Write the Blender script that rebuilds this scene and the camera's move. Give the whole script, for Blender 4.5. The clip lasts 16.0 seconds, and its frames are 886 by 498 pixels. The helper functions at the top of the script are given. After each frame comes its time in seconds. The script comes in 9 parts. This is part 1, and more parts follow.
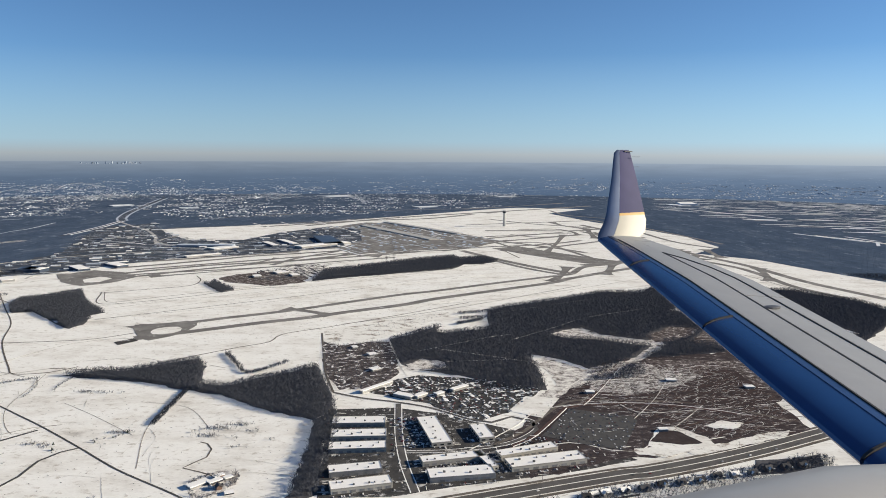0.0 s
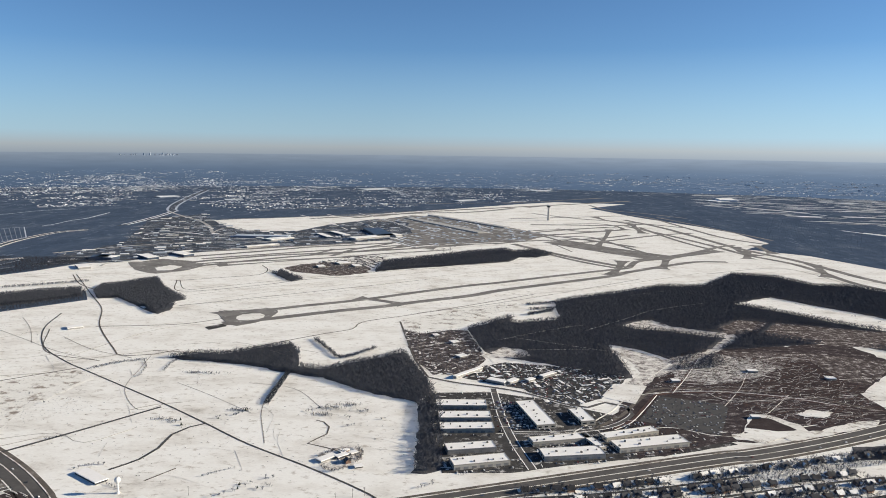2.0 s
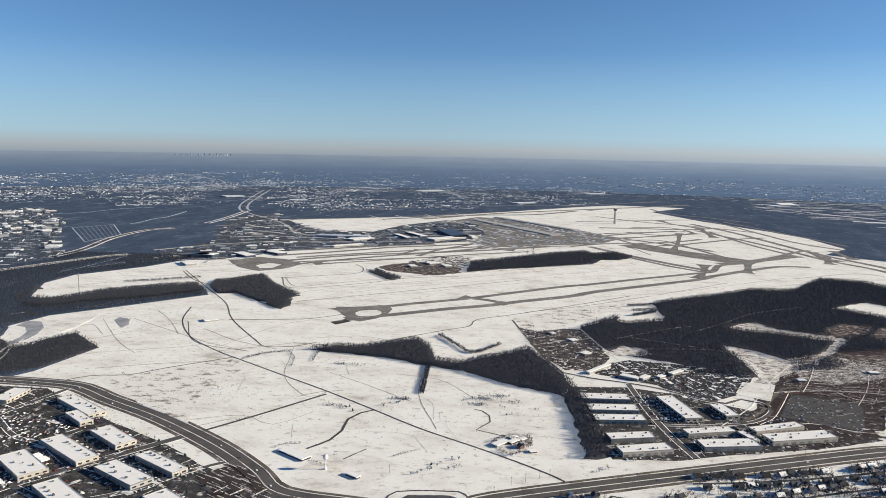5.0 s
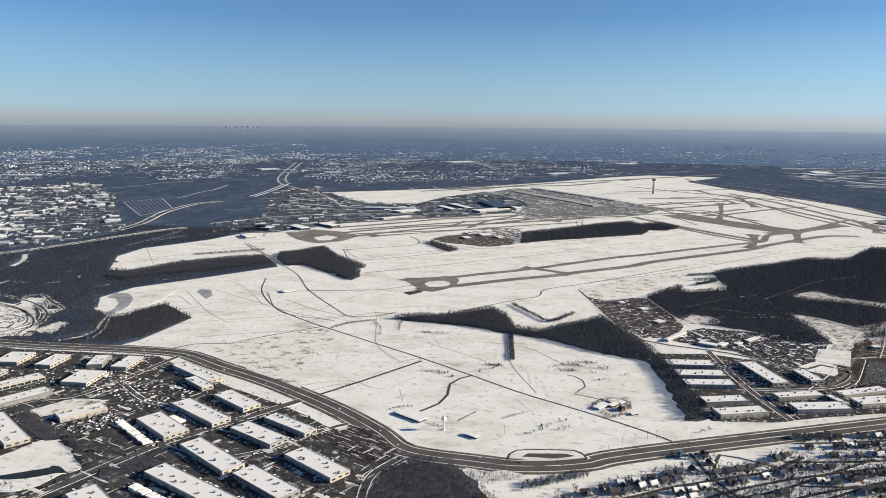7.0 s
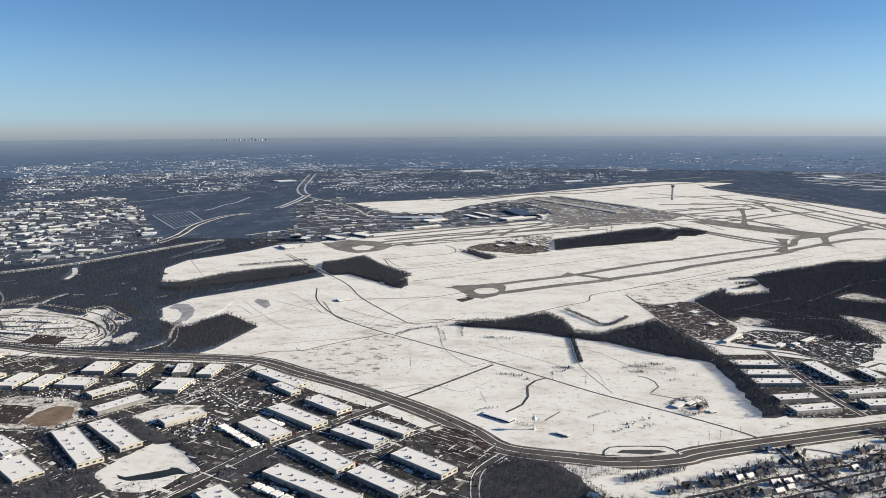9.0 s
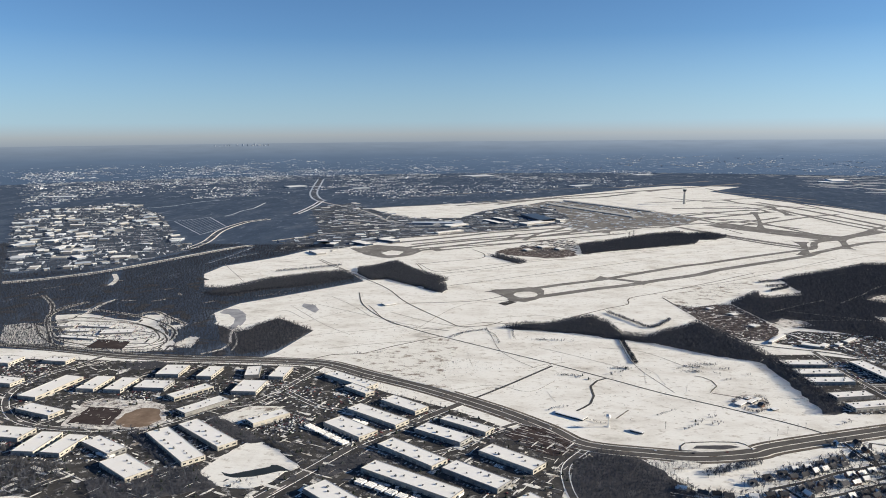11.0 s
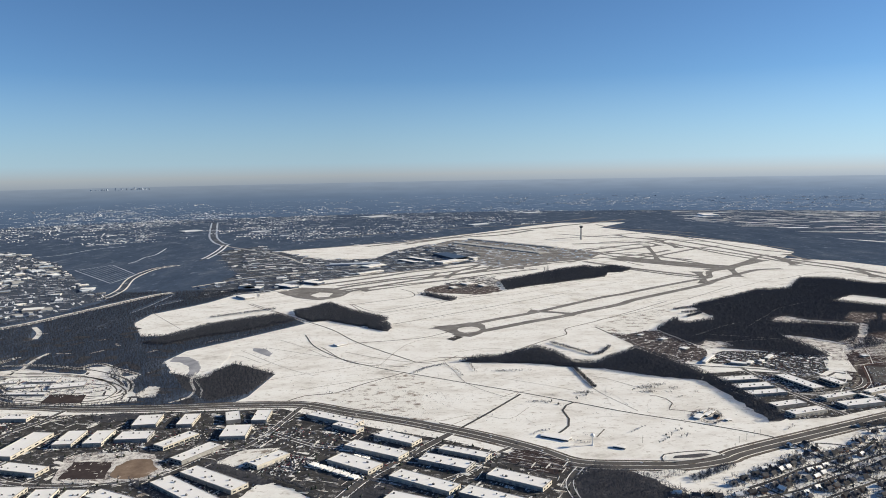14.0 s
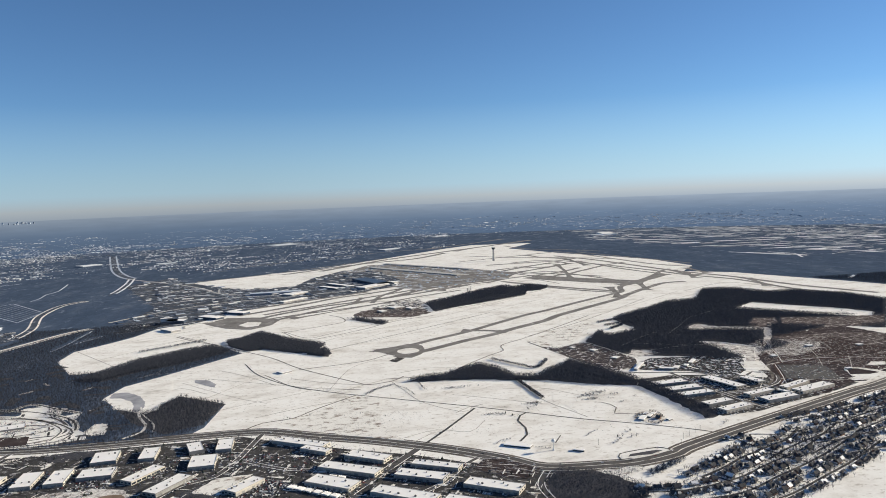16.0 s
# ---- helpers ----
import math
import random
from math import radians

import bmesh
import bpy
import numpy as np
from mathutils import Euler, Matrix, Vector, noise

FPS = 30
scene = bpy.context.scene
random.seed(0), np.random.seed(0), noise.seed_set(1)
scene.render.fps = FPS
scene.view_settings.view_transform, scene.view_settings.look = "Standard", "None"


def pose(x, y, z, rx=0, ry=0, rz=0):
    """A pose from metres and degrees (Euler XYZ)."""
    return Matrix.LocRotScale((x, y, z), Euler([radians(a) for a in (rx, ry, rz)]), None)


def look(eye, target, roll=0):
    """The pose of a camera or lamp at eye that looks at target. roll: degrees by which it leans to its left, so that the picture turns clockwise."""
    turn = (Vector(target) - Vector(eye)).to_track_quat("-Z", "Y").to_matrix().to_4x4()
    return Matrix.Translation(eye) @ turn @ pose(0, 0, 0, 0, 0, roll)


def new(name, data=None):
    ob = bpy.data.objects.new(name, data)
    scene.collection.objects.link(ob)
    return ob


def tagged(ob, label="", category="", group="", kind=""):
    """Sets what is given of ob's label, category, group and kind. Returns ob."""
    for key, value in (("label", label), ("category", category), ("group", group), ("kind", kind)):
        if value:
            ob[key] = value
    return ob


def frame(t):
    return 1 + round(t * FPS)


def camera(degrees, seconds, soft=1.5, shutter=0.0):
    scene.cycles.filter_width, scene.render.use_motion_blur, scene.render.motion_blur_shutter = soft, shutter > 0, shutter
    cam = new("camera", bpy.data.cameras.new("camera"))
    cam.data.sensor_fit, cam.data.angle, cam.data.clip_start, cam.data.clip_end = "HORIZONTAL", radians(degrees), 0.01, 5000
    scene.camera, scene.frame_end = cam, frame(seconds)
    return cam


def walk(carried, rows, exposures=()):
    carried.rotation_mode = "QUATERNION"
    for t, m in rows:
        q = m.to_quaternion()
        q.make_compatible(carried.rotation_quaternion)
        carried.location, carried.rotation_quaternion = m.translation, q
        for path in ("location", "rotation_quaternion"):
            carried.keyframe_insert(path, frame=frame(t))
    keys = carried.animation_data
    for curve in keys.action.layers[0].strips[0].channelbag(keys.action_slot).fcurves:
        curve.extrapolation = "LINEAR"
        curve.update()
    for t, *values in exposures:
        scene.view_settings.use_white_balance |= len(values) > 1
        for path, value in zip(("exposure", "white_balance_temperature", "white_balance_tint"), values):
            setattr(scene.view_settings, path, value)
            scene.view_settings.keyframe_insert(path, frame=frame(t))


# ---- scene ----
cam = camera(61.8, 16.0, 0.9)
PATH = [
    (0, (1.523, -10.742, 163.842), (1.531, -8.758, 163.586), 0.3),
    (0.5, (-10.673, -16.224, 163.953), (-10.668, -14.241, 163.691), 0.2),
    (1, (-22.917, -21.722, 164.059), (-22.925, -19.741, 163.788), 0.4),
    (1.5, (-35.303, -27.131, 164.243), (-35.334, -25.151, 163.964), 0.7),
    (2, (-47.803, -32.47, 164.452), (-47.857, -30.489, 164.179), 0.7),
    (2.5, (-60.318, -37.821, 164.755), (-60.388, -35.839, 164.497), 0.7),
    (3, (-72.856, -43.379, 165.078), (-72.939, -41.395, 164.837), 0.4),
    (3.5, (-85.453, -49.202, 165.418), (-85.551, -47.218, 165.186), 0.4),
    (4, (-98.046, -55.242, 165.756), (-98.161, -53.259, 165.518), 0.1),
    (4.2, (-103.069, -57.692, 165.9), (-103.189, -55.71, 165.66), 0.4),
    (6.3, (-155.679, -83.695, 170.955), (-155.855, -81.731, 170.616), 0.6),
    (6.5, (-160.674, -86.12, 171.106), (-160.86, -84.159, 170.763), 0.2),
    (7, (-173.138, -92.031, 171.532), (-173.328, -90.072, 171.182), 0.5),
    (7.5, (-185.493, -97.823, 172.006), (-185.687, -95.863, 171.656), 0.3),
    (8, (-197.711, -103.571, 172.504), (-197.907, -101.61, 172.161), 0.1),
    (8.5, (-209.844, -109.338, 173.032), (-210.037, -107.375, 172.698), -0.2),
    (9, (-221.98, -115.172, 173.58), (-222.172, -113.208, 173.254), -0.3),
    (9.5, (-234.058, -121.025, 174.131), (-234.245, -119.06, 173.809), -0.6),
    (9.7, (-238.877, -123.377, 174.319), (-239.069, -121.412, 173.999), -0.4),
    (11.8, (-289.3, -148.047, 180.527), (-289.438, -146.076, 180.217), -0.8),
    (12, (-294.049, -150.266, 180.715), (-294.171, -148.293, 180.409), -0.9),
    (12.5, (-305.781, -155.466, 181.259), (-305.853, -153.489, 180.968), -1.2),
    (13, (-317.37, -160.363, 181.824), (-317.38, -158.381, 181.556), -1.2),
    (13.5, (-328.885, -165.051, 182.337), (-328.82, -163.067, 182.096), -1.3),
    (14, (-340.462, -169.604, 182.815), (-340.316, -167.621, 182.602), -1.0),
    (14.5, (-352.14, -174.149, 183.275), (-351.912, -172.171, 183.083), -1.0),
    (15, (-363.892, -178.78, 183.648), (-363.586, -176.812, 183.472), -1.3),
    (15.5, (-375.704, -183.409, 183.98), (-375.331, -181.451, 183.815), -1.9),
    (16, (-387.564, -188.017, 184.193), (-387.144, -186.067, 184.04), -2.2),
]
walk(cam, [(t, look(eye, target, roll)) for t, eye, target, roll in PATH])

# Glow colours of the ring that stands in for horizon haze.
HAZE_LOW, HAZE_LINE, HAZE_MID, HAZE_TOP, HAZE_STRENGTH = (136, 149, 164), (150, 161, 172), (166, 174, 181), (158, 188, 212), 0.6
# Glow colours of the far land, paling upwards as haze would.
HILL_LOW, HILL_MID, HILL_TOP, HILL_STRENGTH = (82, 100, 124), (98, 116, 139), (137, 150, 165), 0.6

# ---- light ----
SUN_ELEVATION, SUN_AZIMUTH = radians(18.0), radians(84.0)   # azimuth clockwise from +y
world = bpy.data.worlds.new("sky")
scene.world = world
world.use_nodes = True
wn = world.node_tree.nodes
sky = wn.new("ShaderNodeTexSky")
sky.sky_type = "NISHITA"
sky.sun_disc = False
sky.sun_elevation, sky.sun_rotation = SUN_ELEVATION, SUN_AZIMUTH
sky.altitude, sky.air_density, sky.dust_density, sky.ozone_density = 2600, 1.0, 0.0, 6.0
tint = wn.new("ShaderNodeVectorMath")
tint.operation = "MULTIPLY"
tint.inputs[1].default_value = (0.99, 0.96, 0.90)
world.node_tree.links.new(sky.outputs[0], tint.inputs[0])
world.node_tree.links.new(tint.outputs[0], wn["Background"].inputs[0])
wn["Background"].inputs[1].default_value = 0.0775
sun = new("sun", bpy.data.lights.new("sun", "SUN"))
sun.data.energy, sun.data.angle, sun.data.color = 5.15, radians(0.5), (1.0, 0.89, 0.71)
sun.matrix_world = look((0, 0, 0), (-math.sin(SUN_AZIMUTH) * math.cos(SUN_ELEVATION), -math.cos(SUN_AZIMUTH) * math.cos(SUN_ELEVATION), -math.sin(SUN_ELEVATION)))
scene.view_settings.exposure = 0.72


# ---- materials ----
def lin(r, g, b):
    return tuple((c / 255 / 12.92 if c <= 10 else ((c / 255 + 0.055) / 1.055) ** 2.4) for c in (r, g, b))


def surface(name, ramp, scale=1.0, detail=6.0, rough=0.8, fine=0.0, fine_scale=20.0, bump=0.0, metal=0.0, per_object=0.0, per_island=0.0, stretch=(1, 1, 1), spec=0.3, coat=0.0, specks=None, grain=0.62):
    """Noise-driven colour ramp in world metres, with a finer noise on top and a little relief. ramp: (position, colour) pairs."""
    m = bpy.data.materials.new(name)
    m.use_nodes = True
    n, l = m.node_tree.nodes, m.node_tree.links
    b = n["Principled BSDF"]
    b.inputs["Roughness"].default_value, b.inputs["Metallic"].default_value = rough, metal
    b.inputs["Specular IOR Level"].default_value = spec
    b.inputs["Coat Weight"].default_value = coat
    g = n.new("ShaderNodeNewGeometry")
    mp = n.new("ShaderNodeMapping")
    mp.inputs["Scale"].default_value = stretch
    l.new(g.outputs["Position"], mp.inputs[0])
    tex = n.new("ShaderNodeTexNoise")
    tex.inputs["Scale"].default_value, tex.inputs["Detail"].default_value = 1.0 / scale, detail
    tex.inputs["Roughness"].default_value = grain
    l.new(mp.outputs[0], tex.inputs["Vector"])
    r = n.new("ShaderNodeValToRGB")
    while len(r.color_ramp.elements) < len(ramp):
        r.color_ramp.elements.new(0.5)
    for e, (p, c) in zip(r.color_ramp.elements, ramp):
        e.position, e.color = p, (*c, 1)
    l.new(tex.outputs[0], r.inputs[0])
    colour = r.outputs[0]

    def times(value, low, high):
        nonlocal colour
        mr = n.new("ShaderNodeMapRange")
        mr.inputs["To Min"].default_value, mr.inputs["To Max"].default_value = low, high
        l.new(value, mr.inputs[0])
        mx = n.new("ShaderNodeVectorMath")
        mx.operation = "SCALE"
        l.new(colour, mx.inputs[0])
        l.new(mr.outputs[0], mx.inputs["Scale"])
        colour = mx.outputs[0]

    if specks:
        size, edge, tone = specks
        t3, r3, m3 = n.new("ShaderNodeTexNoise"), n.new("ShaderNodeMapRange"), n.new("ShaderNodeMix")
        t3.inputs["Scale"].default_value, t3.inputs["Detail"].default_value, t3.inputs["Roughness"].default_value = 1.0 / size, 8, 0.7
        l.new(mp.outputs[0], t3.inputs["Vector"])
        r3.inputs["From Min"].default_value, r3.inputs["From Max"].default_value = edge, edge + 0.12
        l.new(t3.outputs[0], r3.inputs[0])
        m3.data_type = "RGBA"
        l.new(r3.outputs[0], m3.inputs["Factor"])
        l.new(colour, m3.inputs["A"])
        m3.inputs["B"].default_value = (*tone, 1)
        colour = m3.outputs["Result"]
    if fine:
        t2 = n.new("ShaderNodeTexNoise")
        t2.inputs["Scale"].default_value, t2.inputs["Detail"].default_value = fine_scale, 3
        l.new(mp.outputs[0], t2.inputs["Vector"])
        times(t2.outputs[0], 1 - fine, 1 + fine)
        if bump:
            bp = n.new("ShaderNodeBump")
            bp.inputs["Strength"].default_value, bp.inputs["Distance"].default_value = bump, 0.3
            l.new(t2.outputs[0], bp.inputs["Height"])
            l.new(bp.outputs[0], b.inputs["Normal"])
    if per_object:
        oi = n.new("ShaderNodeObjectInfo")
        times(oi.outputs["Random"], 1 - per_object, 1 + per_object)
    if per_island:
        times(g.outputs["Random Per Island"], 1 - per_island, 1 + per_island)
    l.new(colour, b.inputs["Base Color"])
    return m


def island_colours(name, colours, rough=0.5, spec=0.4):
    """Each loose piece takes one of the colours at random."""
    m = bpy.data.materials.new(name)
    m.use_nodes = True
    n, l = m.node_tree.nodes, m.node_tree.links
    b = n["Principled BSDF"]
    b.inputs["Roughness"].default_value = rough
    b.inputs["Specular IOR Level"].default_value = spec
    g, r = n.new("ShaderNodeNewGeometry"), n.new("ShaderNodeValToRGB")
    r.color_ramp.interpolation = "CONSTANT"
    while len(r.color_ramp.elements) < len(colours):
        r.color_ramp.elements.new(0.5)
    for i, (e, c) in enumerate(zip(r.color_ramp.elements, colours)):
        e.position, e.color = i / len(colours), (*c, 1)
    l.new(g.outputs["Random Per Island"], r.inputs[0])
    l.new(r.outputs[0], b.inputs["Base Color"])
    return m


SNOW_A, SNOW_B, SNOW_C = (0.78, 0.76, 0.70), (0.845, 0.83, 0.775), (0.885, 0.88, 0.835)
snow = surface("field_snow", [(0.31, (0.5, 0.47, 0.42)), (0.4, (0.74, 0.715, 0.655)), (0.52, SNOW_B), (0.8, SNOW_C)], 45, 12, 0.7, 0.09, 0.5, 0.2, stretch=(1, 1.6, 1), specks=(7, 0.55, (0.5, 0.46, 0.4)), spec=0.0, grain=0.68)
rough_snow = surface("stubble_snow", [(0.34, (0.16, 0.13, 0.10)), (0.42, (0.42, 0.38, 0.33)), (0.47, SNOW_A), (0.75, SNOW_B)], 11, 15, 0.8, 0.2, 0.8, 0.1, stretch=(0.9, 1.3, 1), grain=0.72, spec=0.0)
roof_snow = surface("roof_snow", [(0.25, SNOW_B), (0.7, (0.86, 0.85, 0.83))], 9, 5, 0.7, 0.05, 0.6, 0.1, spec=0.0)
asphalt = surface("asphalt", [(0.3, (0.045, 0.045, 0.047)), (0.6, (0.075, 0.073, 0.071)), (0.72, (0.12, 0.117, 0.113)), (0.8, (0.25, 0.245, 0.235))], 10, 8, 0.8, 0.25, 0.7, 0.1, specks=(6, 0.55, (0.6, 0.59, 0.57)), spec=0.0)
road_tar = surface("road_asphalt", [(0.3, (0.08, 0.076, 0.072)), (0.7, (0.128, 0.121, 0.113))], 12, 7, 0.8, 0.15, 0.4, spec=0.1)
runway_tar = surface("runway_concrete", [(0.3, (0.13, 0.122, 0.112)), (0.55, (0.21, 0.2, 0.185)), (0.68, (0.28, 0.265, 0.245))], 24, 9, 0.85, 0.15, 0.2, specks=(14, 0.58, (0.6, 0.58, 0.55)), spec=0.1)
track_mud = surface("muddy_track", [(0.35, (0.07, 0.06, 0.05)), (0.6, (0.15, 0.13, 0.11)), (0.75, (0.5, 0.47, 0.43))], 8, 7, 0.9, 0.2, 0.6)
faint_mud = surface("faint_muddy_track", [(0.35, (0.22, 0.2, 0.175)), (0.55, (0.42, 0.395, 0.355)), (0.68, (0.7, 0.67, 0.61))], 5, 8, 0.9, 0.2, 0.6, spec=0.0)
# Litter colour leans slightly blue to carry some haze.
litter = surface("leaf_litter", [(0.35, (0.065, 0.066, 0.073)), (0.62, (0.112, 0.111, 0.118)), (0.74, (0.19, 0.188, 0.19)), (0.82, (0.5, 0.48, 0.46))], 9, 9, 0.9, 0.25, 0.4, 0.2, spec=0.0)
# Distant forest floor with the blue of haze painted into its base colour.
hazed_floor = surface("hazed_woodland_floor", [(0.3, (0.055, 0.08, 0.123)), (0.52, (0.07, 0.098, 0.146)), (0.66, (0.096, 0.124, 0.17)), (0.78, (0.17, 0.195, 0.23))], 60, 12, 0.95, 0.3, 0.08, spec=0.0, specks=(26, 0.575, (0.2, 0.24, 0.3)), stretch=(1.3, 0.5, 1))
bare_soil = surface("bare_brown_soil", [(0.38, (0.05, 0.042, 0.041)), (0.49, (0.088, 0.074, 0.071)), (0.55, (0.21, 0.185, 0.175)), (0.59, (0.62, 0.59, 0.55))], 6, 15, 0.9, 0.25, 0.5, 0.2, grain=0.82, spec=0.0)
# Bare twigs, tinted blue for the haze that lies over the woods.
bark = surface("haze_tinted_twigs", [(0.3, (0.058, 0.065, 0.082)), (0.7, (0.098, 0.105, 0.125))], 3, 4, 0.9, per_island=0.12, spec=0.0)
# Twig colour again, darkened to put woodland shade into it.
shaded_twigs = surface("shade_dark_twigs", [(0.3, (0.034, 0.04, 0.052)), (0.7, (0.062, 0.067, 0.082))], 3, 4, 0.9, per_island=0.12, spec=0.0)
needles = surface("evergreen_needles", [(0.3, (0.025, 0.033, 0.027)), (0.7, (0.045, 0.055, 0.045))], 2, 4, 0.8, per_island=0.35, spec=0.0)
ice = surface("frozen_pond", [(0.35, (0.26, 0.26, 0.27)), (0.65, (0.42, 0.42, 0.43))], 12, 6, 0.5, 0.1, 0.5, spec=0.1)
dark_water = surface("dark_water", [(0.3, (0.02, 0.025, 0.025)), (0.7, (0.035, 0.04, 0.04))], 8, 3, 0.35, spec=0.12)
wall_cream = surface("cream_precast", [(0.3, (0.36, 0.34, 0.30)), (0.7, (0.46, 0.435, 0.385))], 5, 5, 0.8, 0.08, 1.5, per_object=0.15)
wall_grey = surface("grey_cladding", [(0.3, (0.2, 0.2, 0.2)), (0.7, (0.3, 0.295, 0.285))], 5, 5, 0.7, 0.08, 1.5, per_object=0.25)
wall_brick = surface("brown_brick", [(0.3, (0.16, 0.10, 0.075)), (0.7, (0.26, 0.175, 0.135))], 2, 6, 0.85, 0.15, 3, per_object=0.3)
glass = surface("dark_window_glass", [(0.3, (0.02, 0.025, 0.03)), (0.7, (0.035, 0.04, 0.05))], 3, 2, 0.08, spec=0.6)
galvanised = surface("galvanised_metal", [(0.3, (0.08, 0.08, 0.08)), (0.7, (0.16, 0.16, 0.16))], 0.6, 4, 0.5, 0.1, 4, metal=0.3, per_object=0.3)
tan_dirt = surface("tan_dirt", [(0.35, (0.16, 0.11, 0.075)), (0.65, (0.26, 0.19, 0.135)), (0.78, (0.5, 0.44, 0.38))], 8, 8, 0.9, 0.15, 0.7)
# Distant crowns, painted the same haze blue as their floor.
hazed_bark = surface("hazed_bare_crowns", [(0.3, (0.06, 0.086, 0.13)), (0.7, (0.085, 0.115, 0.165))], 90, 6, 0.95, per_island=0.15, spec=0.0)
concrete = surface("pale_concrete", [(0.3, (0.34, 0.33, 0.31)), (0.7, (0.46, 0.45, 0.42))], 6, 5, 0.85, 0.1, 1.0)
churned = surface("churned_soil_with_snow", [(0.42, (0.042, 0.036, 0.038)), (0.54, (0.078, 0.065, 0.066)), (0.58, (0.2, 0.175, 0.17)), (0.62, (0.7, 0.68, 0.64))], 6, 15, 0.9, 0.25, 0.5, 0.2, stretch=(0.7, 1.1, 1), grain=0.85, spec=0.0)
thin_snow = surface("thin_snow_on_soil", [(0.4, (0.045, 0.039, 0.04)), (0.48, (0.1, 0.086, 0.084)), (0.52, (0.4, 0.37, 0.35)), (0.57, (0.76, 0.74, 0.7))], 5, 15, 0.9, 0.25, 0.5, 0.2, stretch=(0.7, 1.1, 1), grain=0.85, spec=0.0)
brown_field = surface("wet_brown_soil", [(0.3, (0.045, 0.037, 0.037)), (0.62, (0.072, 0.059, 0.058)), (0.7, (0.14, 0.125, 0.12)), (0.78, (0.5, 0.48, 0.46))], 9, 12, 0.9, 0.2, 0.6, spec=0.0)
brown_soil = surface("red_brown_soil", [(0.3, (0.075, 0.05, 0.045)), (0.65, (0.12, 0.082, 0.074)), (0.8, (0.3, 0.25, 0.23))], 7, 12, 0.9, 0.2, 0.6, spec=0.0, grain=0.7)
car_paint = island_colours("car_paint", [(0.03, 0.03, 0.035), (0.6, 0.6, 0.6), (0.25, 0.26, 0.27), (0.05, 0.07, 0.12), (0.7, 0.69, 0.66), (0.12, 0.02, 0.02), (0.75, 0.74, 0.72)], 0.3)
shingle = surface("dark_shingles", [(0.3, (0.042, 0.043, 0.048)), (0.7, (0.085, 0.085, 0.09))], 2, 5, 0.9, 0.2, 3, per_object=0.4, spec=0.05)
siding = surface("pale_siding", [(0.3, (0.24, 0.23, 0.215)), (0.7, (0.36, 0.35, 0.33))], 4, 4, 0.8, 0.1, 3, per_object=0.4)
hangar_blue = surface("dark_glazed_hall", [(0.3, (0.03, 0.045, 0.07)), (0.7, (0.055, 0.07, 0.10))], 20, 4, 0.4)
tower_white = surface("white_painted_steel", [(0.3, (0.68, 0.68, 0.67)), (0.7, (0.78, 0.78, 0.77))], 3, 4, 0.5)
timber = surface("weathered_pole_timber", [(0.3, (0.07, 0.055, 0.04)), (0.7, (0.13, 0.10, 0.08))], 0.5, 4, 0.9)
# Far snow and walls in blue-grey, the haze mixed into their colour.
hazed_snow = surface("hazed_distant_snow", [(0.3, (0.26, 0.31, 0.38)), (0.7, (0.54, 0.59, 0.65))], 200, 6, 0.9, per_island=0.35, spec=0.0)
hazed_wall = surface("hazed_house_walls", [(0.3, (0.16, 0.19, 0.235)), (0.7, (0.28, 0.31, 0.35))], 200, 4, 0.9, per_island=0.3, spec=0.0)
scrub_snow = surface("snow_through_scrub", [(0.36, (0.07, 0.06, 0.056)), (0.44, (0.26, 0.235, 0.215)), (0.50, (0.6, 0.57, 0.53)), (0.6, SNOW_A)], 7, 15, 0.9, 0.3, 0.8, 0.2, grain=0.78, spec=0.0)
# Asphalt of far lots and highways, its blue standing in for haze.
lot_asphalt = surface("hazed_lot_asphalt", [(0.3, (0.05, 0.064, 0.088)), (0.6, (0.085, 0.1, 0.125)), (0.75, (0.25, 0.27, 0.3))], 26, 9, 0.9, 0.2, 0.2, spec=0.0, specks=(16, 0.56, (0.5, 0.52, 0.55)))
dark_tar = surface("plain_dark_asphalt", [(0.3, (0.045, 0.044, 0.043)), (0.7, (0.08, 0.077, 0.073))], 8, 8, 0.85, 0.2, 0.6)
# Brighter far snow, its darker tones still tinted towards haze blue.
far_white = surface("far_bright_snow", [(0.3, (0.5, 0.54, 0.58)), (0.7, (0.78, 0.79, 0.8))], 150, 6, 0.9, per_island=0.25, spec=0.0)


# ---- tools ----
def mesh_object(name, verts, faces, material, parent=None, label="", category="", kind="", group=""):
    me = bpy.data.meshes.new(name)
    me.from_pydata(verts, [], faces)
    me.materials.append(material)
    ob = new(name, me)
    if parent is not None:
        ob.parent = parent
    return tagged(ob, label, category, group, kind)


def part(name, bm, material, parent, label=""):
    me = bpy.data.meshes.new(name)
    bm.to_mesh(me)
    bm.free()
    me.materials.append(material)
    ob = new(name, me)
    ob.parent = parent
    return tagged(ob, label)


def ragged(pts, step, amount, seed=0):
    """The outline cut into short stretches and shaken sideways, as grown edges are."""
    rng = random.Random(seed)
    out = []
    for (ax, ay), (bx, by) in zip(pts, pts[1:] + pts[:1]):
        n = max(1, min(60, int(math.hypot(bx - ax, by - ay) / step)))
        for i in range(n):
            k = i / n
            out.append((ax + (bx - ax) * k + rng.uniform(-amount, amount), ay + (by - ay) * k + rng.uniform(-amount, amount)))
    return out


